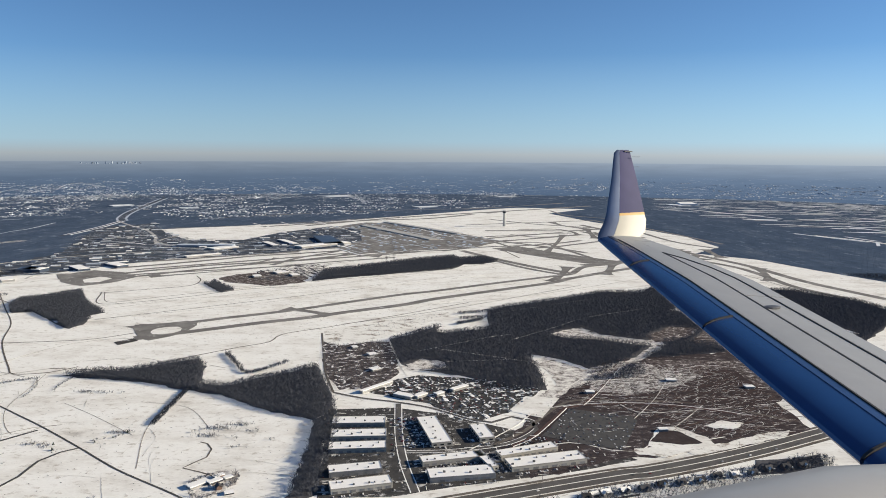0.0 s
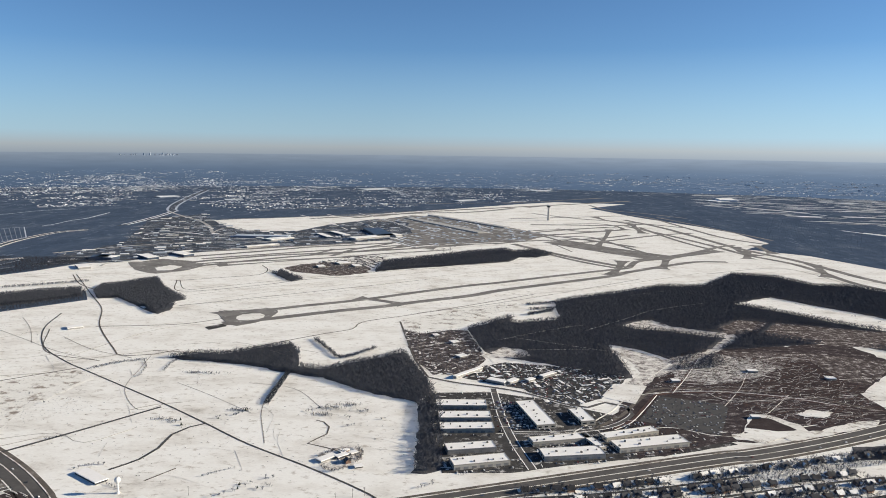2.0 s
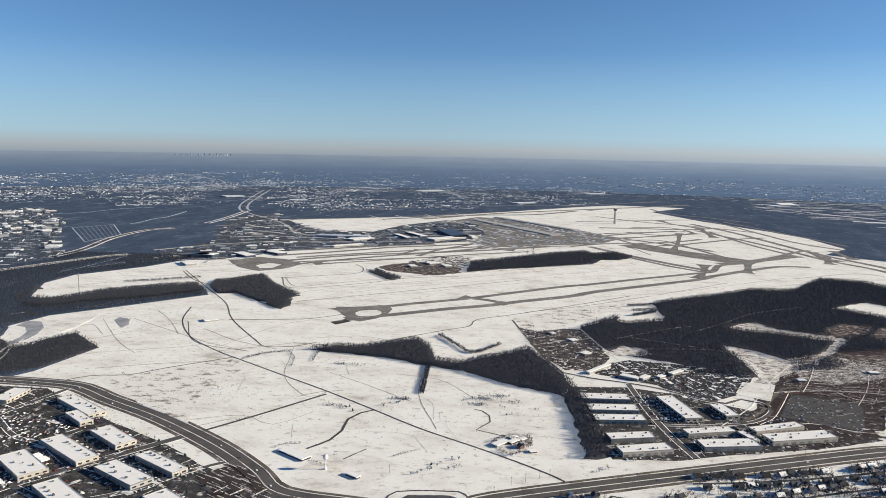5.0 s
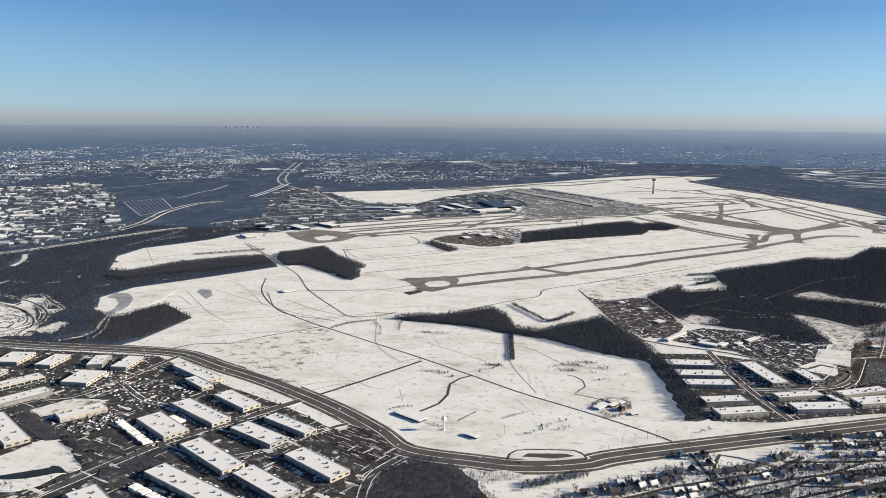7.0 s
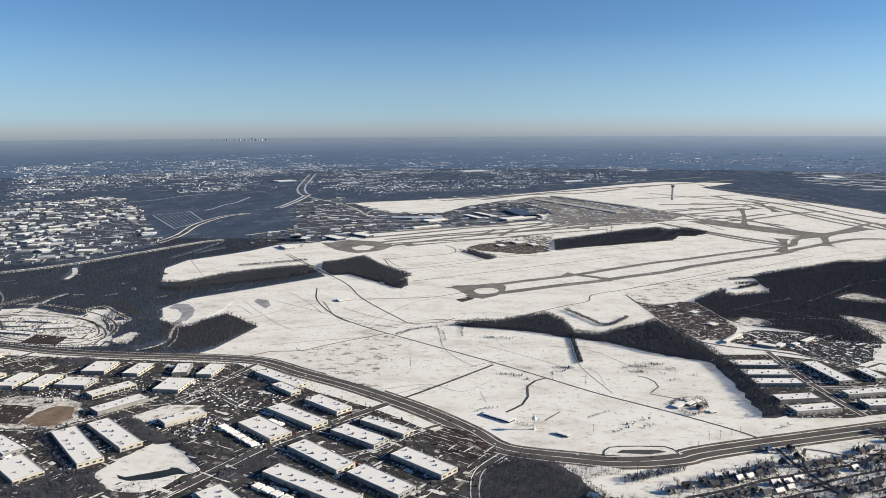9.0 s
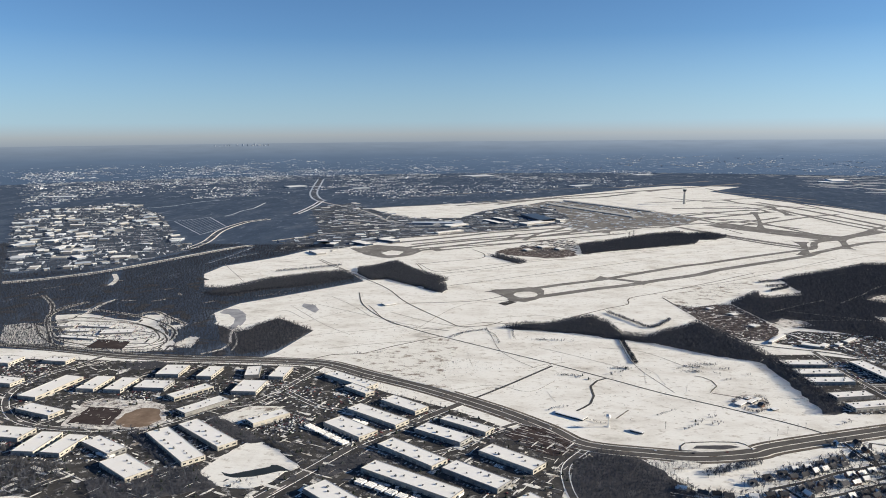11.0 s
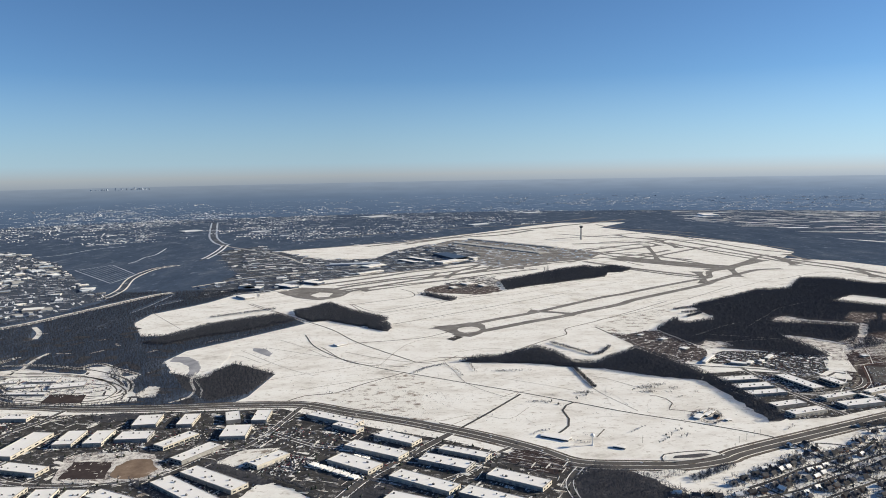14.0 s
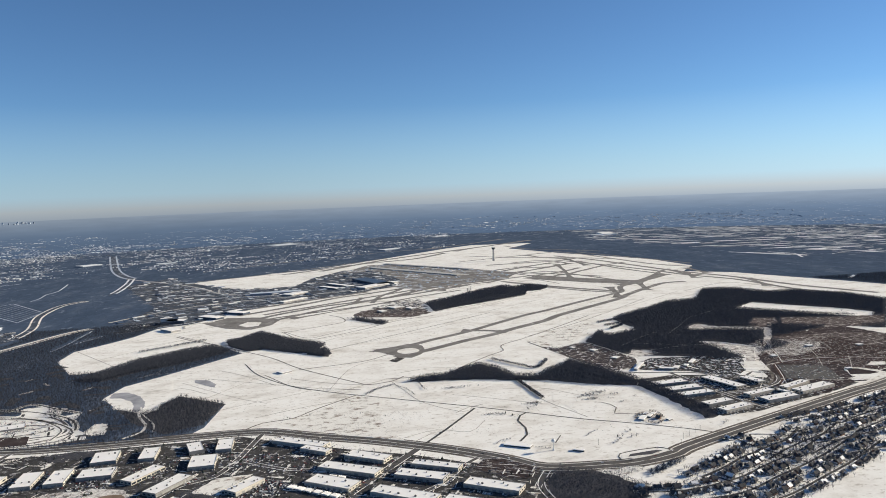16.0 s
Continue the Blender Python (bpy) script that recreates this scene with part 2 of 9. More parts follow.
def smooth(pts, step=8.0):
    """A Catmull-Rom line through the points."""
    p = [Vector(q) for q in pts]
    p = [2 * p[0] - p[1]] + p + [2 * p[-1] - p[-2]]
    out = []
    for a, b, c, d in zip(p, p[1:], p[2:], p[3:]):
        n = max(1, min(24, int((c - b).length / step)))
        for i in range(n):
            t = i / n
            out.append(0.5 * (2 * b + (c - a) * t + (2 * a - 5 * b + 4 * c - d) * t * t + (3 * b - a - 3 * c + d) * t ** 3))
    return out + [p[-2]]


def slab(name, pts, z, material, label="", category="", kind="structure", parent=None, step=0, amount=0, low=-0.3, seed=0):
    """A flat piece of ground with an edge of its own, its top at z."""
    if step:
        pts = ragged(pts, step, amount, seed)
    area = sum(ax * by - bx * ay for (ax, ay), (bx, by) in zip(pts, pts[1:] + pts[:1]))
    if area < 0:
        pts = pts[::-1]
    n = len(pts)
    from mathutils.geometry import tessellate_polygon
    tris = tessellate_polygon([[Vector((x, y, 0)) for x, y in pts]])
    faces = []
    for a, b, c in tris:
        (ax, ay), (bx, by), (cx, cy) = pts[a], pts[b], pts[c]
        faces.append((a, b, c) if (bx - ax) * (cy - ay) - (by - ay) * (cx - ax) > 0 else (a, c, b))
    faces += [(i, i + n, (i + 1) % n + n, (i + 1) % n) for i in range(n)]
    return mesh_object(name, [(x, y, z) for x, y in pts] + [(x, y, low) for x, y in pts], faces, material, parent, label, category, kind)


def ribbon(name, pts, width, z, material, label="", category="", kind="structure", parent=None, offset=0.0, step=8.0, low=-0.3, flare=0.0):
    """A road or strip along a line; flare widens its two ends into rounded corners."""
    p = smooth(pts, step)
    left, right = [], []
    for i, q in enumerate(p):
        d = (p[min(i + 1, len(p) - 1)] - p[max(i - 1, 0)]).normalized()
        s = Vector((-d.y, d.x))
        half = width / 2 * (1 + flare * abs(2 * i / (len(p) - 1) - 1) ** 3.5)
        left.append(q + s * (offset + half))
        right.append(q + s * (offset - half))
    n = len(p)
    verts = [(*q, z) for q in left] + [(*q, z) for q in right] + [(*q, low) for q in left] + [(*q, low) for q in right]
    faces = []
    for i in range(n - 1):
        faces += [(i + n, i + n + 1, i + 1, i), (i + 1, i + 1 + 2 * n, i + 2 * n, i), (i + n, i + 3 * n, i + 3 * n + 1, i + n + 1)]
    return mesh_object(name, verts, faces, material, parent, label, category, kind)


def inside(x, y, pts):
    """Which of the points x, y lie in the outline."""
    hit = np.zeros(len(x), bool)
    for (ax, ay), (bx, by) in zip(pts, pts[1:] + pts[:1]):
        if ay == by:
            continue
        cross = ((ay > y) != (by > y)) & (x < (bx - ax) * (y - ay) / (by - ay) + ax)
        hit ^= cross
    return hit


def scatter(pts, spacing, rng, holes=()):
    """Points strewn over an outline, about spacing apart."""
    xs, ys = [p[0] for p in pts], [p[1] for p in pts]
    gx, gy = np.meshgrid(np.arange(min(xs), max(xs), spacing), np.arange(min(ys), max(ys), spacing))
    x = gx.ravel() + rng.uniform(-0.5, 0.5, gx.size) * spacing
    y = gy.ravel() + rng.uniform(-0.5, 0.5, gx.size) * spacing
    keep = inside(x, y, pts)
    for h in holes:
        keep &= ~inside(x, y, h)
    return x[keep], y[keep]


def bare_tree(rng, limbs=9, twigs=22, full=False):
    """A leafless tree one metre high: a three-sided trunk, limbs and twigs, which are full only where they are seen close."""
    v, f = [], []

    def spike(a, b, w, solid=full):
        a, b = np.array(a), np.array(b)
        d = b - a
        s = np.cross(d, (0.3, 0.2, 0.9))
        s = s / (np.linalg.norm(s) + 1e-9)
        u = np.cross(d, s)
        u = u / (np.linalg.norm(u) + 1e-9)
        i = len(v)
        if not solid:
            v.extend([a + (s + u) * w * 0.8, a - (s + u) * w * 0.8, b])
            f.append((i, i + 1, i + 2))
            return
        v.extend([a + s * w, a - s * w * 0.5 + u * w * 0.87, a - s * w * 0.5 - u * w * 0.87, b])
        f.extend([(i, i + 1, i + 3), (i + 1, i + 2, i + 3), (i + 2, i, i + 3)])

    spike((0, 0, -0.02), (0.02, 0.01, 0.78), 0.024, True)
    for k in range(limbs):
        z = rng.uniform(0.22, 0.6)
        t, r = rng.uniform(0, 6.28), rng.uniform(0.14, 0.42)
        tip = np.array((r * math.cos(t), r * math.sin(t), min(0.97 - 0.5 * r, z + rng.uniform(0.16, 0.42))))
        spike((0.01, 0.0, z), tip, 0.018)
        for j in range(twigs // limbs):
            a = np.array((0.01, 0, z)) + (tip - np.array((0.01, 0, z))) * rng.uniform(0.3, 0.9)
            t2 = t + rng.uniform(-1.2, 1.2)
            spike(a, a + np.array((0.16 * math.cos(t2), 0.16 * math.sin(t2), rng.uniform(0.04, 0.22))), 0.016)
    return np.array(v), np.array(f)


def low_tree(rng):
    """A far leafless crown: a few broad ragged spikes."""
    v, f = [], []
    for k in range(5):
        t = k * 1.26 + rng.uniform(-0.4, 0.4)
        r = rng.uniform(0.25, 0.5)
        i = len(v)
        c, s = math.cos(t), math.sin(t)
        v += [(-s * 0.28, c * 0.28, 0.1), (s * 0.28, -c * 0.28, 0.1), (r * c, r * s, rng.uniform(0.55, 1.0)), (-0.2 * c, -0.2 * s, 0.75)]
        f += [(i, i + 1, i + 2), (i, i + 2, i + 3), (i + 1, i + 3, i + 2)]
    return np.array(v), np.array(f)


def fir_tree(rng, tiers=5):
    """An evergreen one metre high: drooping ragged tiers."""
    v, f = [], []
    for k in range(tiers):
        z0, z1 = 0.08 + 0.8 * k / tiers, 0.08 + 0.8 * k / tiers + 0.32
        r = 0.27 * (1 - k / tiers) + 0.05
        i, n = len(v), 7
        v.append((0, 0, min(1.0, z1)))
        for j in range(n):
            t = 6.283 * j / n + k
            q = r * rng.uniform(0.65, 1.2)
            v.append((q * math.cos(t), q * math.sin(t), z0 + rng.uniform(-0.03, 0.03)))
        f += [(i, i + 1 + j, i + 1 + (j + 1) % n) for j in range(n)]
    return np.array(v), np.array(f)


def grove(name, x, y, height, material, kinds, seed, parent=None, label="", category="trees", spread=1.0, z=0.0, kind="stuff", vary=0.3):
    """Many trees in one mesh."""
    rng = np.random.default_rng(seed)
    V, F, base = [], [], 0
    pick = rng.integers(0, len(kinds), len(x))
    for k, (v, f) in enumerate(kinds):
        sel = np.nonzero(pick == k)[0]
        if not len(sel):
            continue
        a = rng.uniform(0, 6.283, len(sel))
        h = height * rng.uniform(1 - vary, 1 + vary, len(sel))
        w = h * spread * rng.uniform(0.8, 1.25, len(sel))
        c, s = np.cos(a), np.sin(a)
        px = (v[:, 0][None] * c[:, None] - v[:, 1][None] * s[:, None]) * w[:, None] + x[sel][:, None]
        py = (v[:, 0][None] * s[:, None] + v[:, 1][None] * c[:, None]) * w[:, None] + y[sel][:, None]
        pz = v[:, 2][None] * h[:, None] + z
        V.append(np.stack([px, py, pz], -1).reshape(-1, 3))
        F.append((f[None] + (np.arange(len(sel)) * len(v))[:, None, None]).reshape(-1, 3) + base)
        base += len(sel) * len(v)
    me = bpy.data.meshes.new(name)
    if V:
        V, F = np.concatenate(V), np.concatenate(F)
        me.vertices.add(len(V))
        me.vertices.foreach_set("co", V.ravel())
        me.loops.add(F.size)
        me.loops.foreach_set("vertex_index", F.ravel().astype(np.int32))
        me.polygons.add(len(F))
        me.polygons.foreach_set("loop_start", np.arange(0, F.size, 3, dtype=np.int32))
        me.update(calc_edges=True)
    me.materials.append(material)
    ob = new(name, me)
    if parent is not None:
        ob.parent = parent
    return tagged(ob, label, category, "", kind)


TREE_RNG = np.random.default_rng(3)
BARE = [bare_tree(TREE_RNG) for _ in range(6)]
LEAN_BARE = [bare_tree(TREE_RNG, 7, 7) for _ in range(6)]
TUFTS = [bare_tree(TREE_RNG, 9, 0) for _ in range(6)]
FAR = [low_tree(TREE_RNG) for _ in range(5)]
FIRS = [fir_tree(TREE_RNG) for _ in range(4)]


def wood(pts, height=4.8, spacing=1.75, kinds=None, material=None, label="bare brown winter wood standing in leaf litter", seed=1, holes=(), floor=None, step=6, amount=1.5, z=0.05, spread=1.0):
    x, y = scatter(pts, spacing, np.random.default_rng(seed), holes)
    ob = grove("woodland", x, y, height, material or bark, kinds or LEAN_BARE, seed, None, label, "trees", spread * 1.2, vary=0.18)
    slab("forest_floor", pts, z, floor or litter, kind="stuff", parent=ob, step=step, amount=amount, seed=seed)
    return ob


def box_faces(i):
    return [(i, i + 3, i + 2, i + 1), (i + 4, i + 5, i + 6, i + 7), (i, i + 1, i + 5, i + 4), (i + 1, i + 2, i + 6, i + 5), (i + 2, i + 3, i + 7, i + 6), (i + 3, i, i + 4, i + 7)]


def box_verts(x0, y0, z0, x1, y1, z1):
    return [(x0, y0, z0), (x1, y0, z0), (x1, y1, z0), (x0, y1, z0), (x0, y0, z1), (x1, y0, z1), (x1, y1, z1), (x0, y1, z1)]


def boxes(name, items, material, parent=None, label="", category="", kind=""):
    v, f = [], []
    for b in items:
        f += box_faces(len(v))
        v += box_verts(*b)
    return mesh_object(name, v, f, material, parent, label, category, kind)


UNIT = {}


def unit_mesh():
    """A rooftop air unit: casing on a kerb with a fan collar."""
    if "m" not in UNIT:
        v, f = [], []
        for b in ((-0.5, -0.35, 0.0, 0.5, 0.35, 0.12), (-0.45, -0.3, 0.12, 0.45, 0.3, 0.62), (-0.1, -0.22, 0.62, 0.34, 0.22, 0.74)):
            f += box_faces(len(v))
            v += box_verts(*b)
        me = bpy.data.meshes.new("rooftop_unit")
        me.from_pydata(v, [], f)
        me.materials.append(galvanised)
        UNIT["m"] = me
    return UNIT["m"]


def building(a, b, c, h=2.7, wall=None, label="low warehouse with a snow-covered flat roof", units=8, seed=0, doors=True, group="business park buildings", category="building", bands=True):
    """A flat-roofed hall: corner a, the corner b along its length, the corner c along its width."""
    a, b, c = Vector(a), Vector(b), Vector(c)
    u = (b - a).normalized()
    length = (b - a).length
    w = Vector((-u.y, u.x))
    depth = (c - a).dot(w)
    if depth < 0:
        a, u, w, depth = b, -u, -w, -depth
    rng = random.Random(seed)
    base = tagged(new("warehouse"), label, category, group)
    base.matrix_world = Matrix(((u.x, w.x, 0, a.x), (u.y, w.y, 0, a.y), (0, 0, 1, 0), (0, 0, 0, 1)))
    wl = wall or wall_cream
    t = 0.25
    boxes("wall", [(0, 0, -0.2, length, depth, h - 0.25)], wl, base)
    boxes("parapet", [(-0.05, -0.05, h - 0.25, length + 0.05, t, h + 0.15), (-0.05, depth - t, h - 0.25, length + 0.05, depth + 0.05, h + 0.15), (-0.05, t, h - 0.25, t, depth - t, h + 0.15), (length - t, t, h - 0.25, length + 0.05, depth - t, h + 0.15)], wl, base)
    boxes("roof", [(t, t, h - 0.25, length - t, depth - t, h)], roof_snow, base, "snow lying on the flat roof")
    for k in range(units):
        ob = new("rooftop_unit", unit_mesh())
        ob.parent = base
        s = rng.uniform(0.7, 1.35)
        row = rng.choice((0.3, 0.5, 0.72))
        ob.matrix_local = pose(length * (k + rng.uniform(0.2, 0.8)) / units, depth * row, h, 0, 0, rng.choice((0, 90))) @ Matrix.Diagonal((s, s, s, 1))
    if bands:
        n = max(2, min(8, int(length / 4)))
        # Panes drawn extra large, which also darkens long walls lying in shade.
        for name, mesh, y0, z0 in (("window", pane_mesh(), 0.0, 1.15), ("dock_door", door_mesh(), depth, 0.65)):
            for k in range(n):
                ob = new(name, mesh)
                ob.parent = base
                ob.matrix_local = pose(length * (k + 0.5) / n, y0, z0) @ Matrix.Diagonal((length / n * (0.82 if name == "window" else 0.55), 1, 1.7 if name == "window" else 1.2, 1))
        for k in range(max(2, min(6, int(depth / 3.2)))):
            m = max(2, min(6, int(depth / 3.2)))
            for x0 in (0.0, length):
                ob = new("window", pane_mesh())
                ob.parent = base
                ob.matrix_local = pose(x0, depth * (k + 0.5) / m, 1.35, 0, 0, 90) @ Matrix.Diagonal((depth / m * 0.5, 1, 1, 1))
    return base


def shared(key, items, material):
    if key not in UNIT:
        v, f = [], []
        for b in items:
            f += box_faces(len(v))
            v += box_verts(*b)
        UNIT[key] = bpy.data.meshes.new(key)
        UNIT[key].from_pydata(v, [], f)
        UNIT[key].materials.append(material)
    return UNIT[key]


def pane_mesh():
    return shared("window", [(-0.5, -0.06, -0.4, 0.5, 0.06, 0.4)], glass)


def door_mesh():
    return shared("dock_door", [(-0.5, -0.05, -0.6, 0.5, 0.05, 0.6), (-0.54, -0.12, 0.6, 0.54, 0.12, 0.68)], wall_grey)


def hall(a, b, c, h, material, name="hall", label="", category="building", group="", roof=None):
    """A plain far hall: walls, a roof slab, an eaves band."""
    a, b, c = Vector(a), Vector(b), Vector(c)
    u = (b - a).normalized()
    length, w = (b - a).length, Vector((-u.y, u.x))
    depth = (c - a).dot(w)
    if depth < 0:
        a, u, w, depth = b, -u, -w, -depth
    base = tagged(new(name), label, category, group)
    base.matrix_world = Matrix(((u.x, w.x, 0, a.x), (u.y, w.y, 0, a.y), (0, 0, 1, 0), (0, 0, 0, 1)))
    boxes("wall", [(0, 0, -0.2, length, depth, h - 0.4)], material, base)
    boxes("roof", [(-0.2, -0.2, h - 0.4, length + 0.2, depth + 0.2, h)], roof or roof_snow, base)
    return base


CAR_SIDE = [(-0.8, 0.08), (0.8, 0.08), (0.8, 0.26), (0.5, 0.3), (0.25, 0.5), (-0.45, 0.5), (-0.65, 0.3), (-0.8, 0.28)]


def cars(spots, label="parked cars, some under snow", material=None, big=1.0):
    """Parked cars, each one loose piece: spots of (x, y, degrees)."""
    v, f = [], []
    n = len(CAR_SIDE)
    for x, y, deg in spots:
        c, s = math.cos(radians(deg)), math.sin(radians(deg))
        i = len(v)
        for w in (-0.34, 0.34):
            for px, pz in CAR_SIDE:
                q = w * (0.8 if pz > 0.4 else 1.0)
                v.append((x + (px * c - q * s) * big, y + (px * s + q * c) * big, 0.12 + pz * big))
        f += [tuple(range(i + n - 1, i - 1, -1)), tuple(range(i + n, i + 2 * n))]
        f += [(i + k, i + (k + 1) % n, i + n + (k + 1) % n, i + n + k) for k in range(n)]
    return mesh_object("parked_cars", v, f, material or car_paint, None, label, "cars", "stuff")


def rows_of_cars(pts, deg, seed, gap=1.0, aisle=4.2, fill=0.6, label="parked cars, some under snow", big=1.0):
    rng = np.random.default_rng(seed)
    c, s = math.cos(radians(deg)), math.sin(radians(deg))
    loc = [(x * c + y * s, -x * s + y * c) for x, y in pts]
    us, vs = [p[0] for p in loc], [p[1] for p in loc]
    u, v = np.meshgrid(np.arange(min(us), max(us), gap), np.arange(min(vs), max(vs), aisle))
    u, v = u.ravel() + rng.uniform(-0.1, 0.1, u.size), v.ravel() + rng.choice((0, 1.75), u.size)
    keep = inside(u, v, loc) & (rng.uniform(0, 1, u.size) < fill)
    u, v = u[keep], v[keep]
    return cars([(a * c - b * s, a * s + b * c, deg + 90 + t) for a, b, t in zip(u, v, rng.uniform(-3, 3, len(u)))], label, None, big)


def house(x, y, deg, seed, w=3.9, d=2.9, h=1.55, label="snow-roofed suburban house with dark walls"):
    """A two-storey gabled house."""
    rng = random.Random(seed)
    w, d = w * rng.uniform(0.85, 1.2), d * rng.uniform(0.85, 1.15)
    base = tagged(new("house"), label, "house", "houses by the road")
    base.matrix_world = pose(x, y, 0, 0, 0, deg)
    r = h + d * 0.42
    v = [(-w / 2, -d / 2, -0.1), (w / 2, -d / 2, -0.1), (w / 2, d / 2, -0.1), (-w / 2, d / 2, -0.1), (-w / 2, -d / 2, h), (w / 2, -d / 2, h), (w / 2, d / 2, h), (-w / 2, d / 2, h), (-w / 2, 0, r), (w / 2, 0, r)]
    mesh_object("wall", v, [(0, 1, 5, 4), (2, 3, 7, 6), (1, 2, 6, 9, 5), (3, 0, 4, 8, 7)], rng.choice((siding, wall_brick, wall_grey)), base)
    e, t = 0.3, 0.16
    for side in (-1, 1):
        y1, z1 = side * (d / 2 + e), h - e * 0.84
        rv = [(-w / 2 - e, 0, r), (w / 2 + e, 0, r), (w / 2 + e, y1, z1), (-w / 2 - e, y1, z1)]
        rv += [(p[0], p[1], p[2] + t) for p in rv]
        mesh_object("roof", rv, [tuple(q) for q in box_faces(0)], roof_snow if rng.random() < 0.22 else shingle, base)
    gw, gx, gy = w * 0.2, -w * rng.choice((0.22, 0.1, -0.18)), -d / 2 - 0.8
    gr, gh = h + gw * 0.85, h - 0.05
    gv = [(gx - gw, gy, -0.1), (gx + gw, gy, -0.1), (gx + gw, 0, -0.1), (gx - gw, 0, -0.1), (gx - gw, gy, gh), (gx + gw, gy, gh), (gx + gw, 0, gh), (gx - gw, 0, gh), (gx, gy, gr), (gx, 0, gr)]
    gable = mesh_object("front_gable", gv, [(0, 1, 5, 8, 4), (1, 2, 6, 5), (3, 0, 4, 7)], siding, base)
    for side in (-1, 1):
        rv = [(gx, gy - 0.25, gr), (gx, 0, gr), (gx + side * (gw + 0.25), 0, gh - 0.22), (gx + side * (gw + 0.25), gy - 0.25, gh - 0.22)]
        rv += [(p[0], p[1], p[2] + 0.14) for p in rv]
        mesh_object("gable_roof", rv, [tuple(q) for q in box_faces(0)], roof_snow if rng.random() < 0.25 else shingle, gable)
    boxes("chimney", [(w * 0.28, -0.2, h, w * 0.28 + 0.3, 0.15, r + 0.4)], wall_brick, base)
    garage = boxes("garage", [(w / 2 - 0.1, -d / 2 - 0.4, -0.1, w / 2 + 1.3, d / 2 - 0.7, 0.95)], siding, base)
    boxes("garage_roof", [(w / 2, -d / 2 - 0.52, 0.95, w / 2 + 1.42, d / 2 - 0.6, 1.08)], roof_snow, garage)
    for k in (-0.28, 0.28):
        ob = new("window", shared("house_window", [(-0.28, -0.04, -0.25, 0.28, 0.04, 0.25)], glass))
        ob.parent = base
        ob.matrix_local = pose(w * k, -d / 2, 1.05)
    return base


def rise(x, y):
    """Bends the far land up so it meets the horizon in the camera's view."""
    r = math.hypot(x + 200, y)
    return 110.0 * max(0.0, (r - 3100) / 1590) ** 1.25


def far_houses(name, pts, spacing, size, seed, thin=0.6, height=1.6, label="", holes=(), category="houses"):
    """Far snow-roofed houses strung along short streets in loose clusters, each a gabled box."""
    rng = np.random.default_rng(seed)
    x, y = scatter(pts, spacing, rng, holes)
    v, f, white = [], [], []
    for a, b in zip(x, y):
        if noise.noise(Vector((a * 0.0035, b * 0.0022, seed))) + rng.uniform(-0.5, 0.5) < thin - 0.6:
            continue
        t = rng.choice((0.08, 0.08, 0.3, 1.5)) + rng.uniform(-0.2, 0.2)
        c, s = math.cos(t), math.sin(t)
        for k in range(int(rng.uniform(2, 9))):
            for side in (-1, 1):
                if rng.uniform() < 0.45:
                    continue
                hx, hy = a + c * k * size * 1.6 - s * side * size * rng.uniform(0.6, 2.4), b + s * k * size * 1.6 + c * side * size * rng.uniform(0.6, 2.4)
                big = 2.0 if rng.uniform() < 0.07 else 1.0
                w, d, h = size * rng.uniform(0.6, 1.25) * big, size * rng.uniform(0.35, 0.6), height * rng.uniform(0.6, 1.2)
                z, i, q = rise(hx, hy), len(v), rng.uniform(0.6, 1.5) * height
                for px, py, pz in ((-w, -d, -1), (w, -d, -1), (w, d, -1), (-w, d, -1), (-w, -d, h), (w, -d, h), (w, d, h), (-w, d, h), (-w, 0, h + q), (w, 0, h + q)):
                    v.append((hx + (px * c - py * s) / 2, hy + (px * s + py * c) / 2, z + pz))
                f += [(i, i + 1, i + 5, i + 4), (i + 2, i + 3, i + 7, i + 6), (i + 1, i + 2, i + 6, i + 9, i + 5), (i + 3, i, i + 4, i + 8, i + 7), (i + 4, i + 5, i + 9, i + 8), (i + 6, i + 7, i + 8, i + 9)]
                white += [0, 0, 0, 0, 1, 1] if rng.uniform() < 0.52 else [0] * 6
    ob = mesh_object(name, v, f, hazed_wall, None, label, category, "stuff")
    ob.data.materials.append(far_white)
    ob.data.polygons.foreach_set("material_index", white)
    return ob


def patches(name, pts, spacing, size, seed, material, z=0.16, aspect=3.0, keep=0.6, deg=None, label="", holes=(), category="snow", square=True):
    """Loose thin patches of old snow (or soil) lying on the ground, each with an uneven rim."""
    rng = np.random.default_rng(seed)
    x, y = scatter(pts, spacing, rng, holes)
    v, f = [], []
    for a, b in zip(x, y):
        if rng.uniform() > keep:
            continue
        t = radians(deg + (rng.choice((0, 90)) if square else 0)) + rng.uniform(-0.08, 0.08) if deg is not None else rng.uniform(0, 6.28)
        l, w = size * rng.uniform(0.4, 1.5), size / aspect * rng.uniform(0.4, 1.5)
        c, s, g = math.cos(t), math.sin(t), rise(a, b)
        i, n = len(v), 13
        for k in range(n):
            q = 2 * math.pi * k / n
            m = rng.uniform(0.75, 1.1)
            px, py = (s2 * abs(s2) ** -0.45 * k2 * m if s2 else 0.0 for s2, k2 in ((math.cos(q), l), (math.sin(q), w)))
            v.append((a + px * c - py * s, b + px * s + py * c, g + z))
        v.append((a, b, g + z + 0.1))
        f += [(i + k, i + (k + 1) % n, i + n) for k in range(n)]
    return mesh_object(name, v, f, material, None, label, category, "stuff")


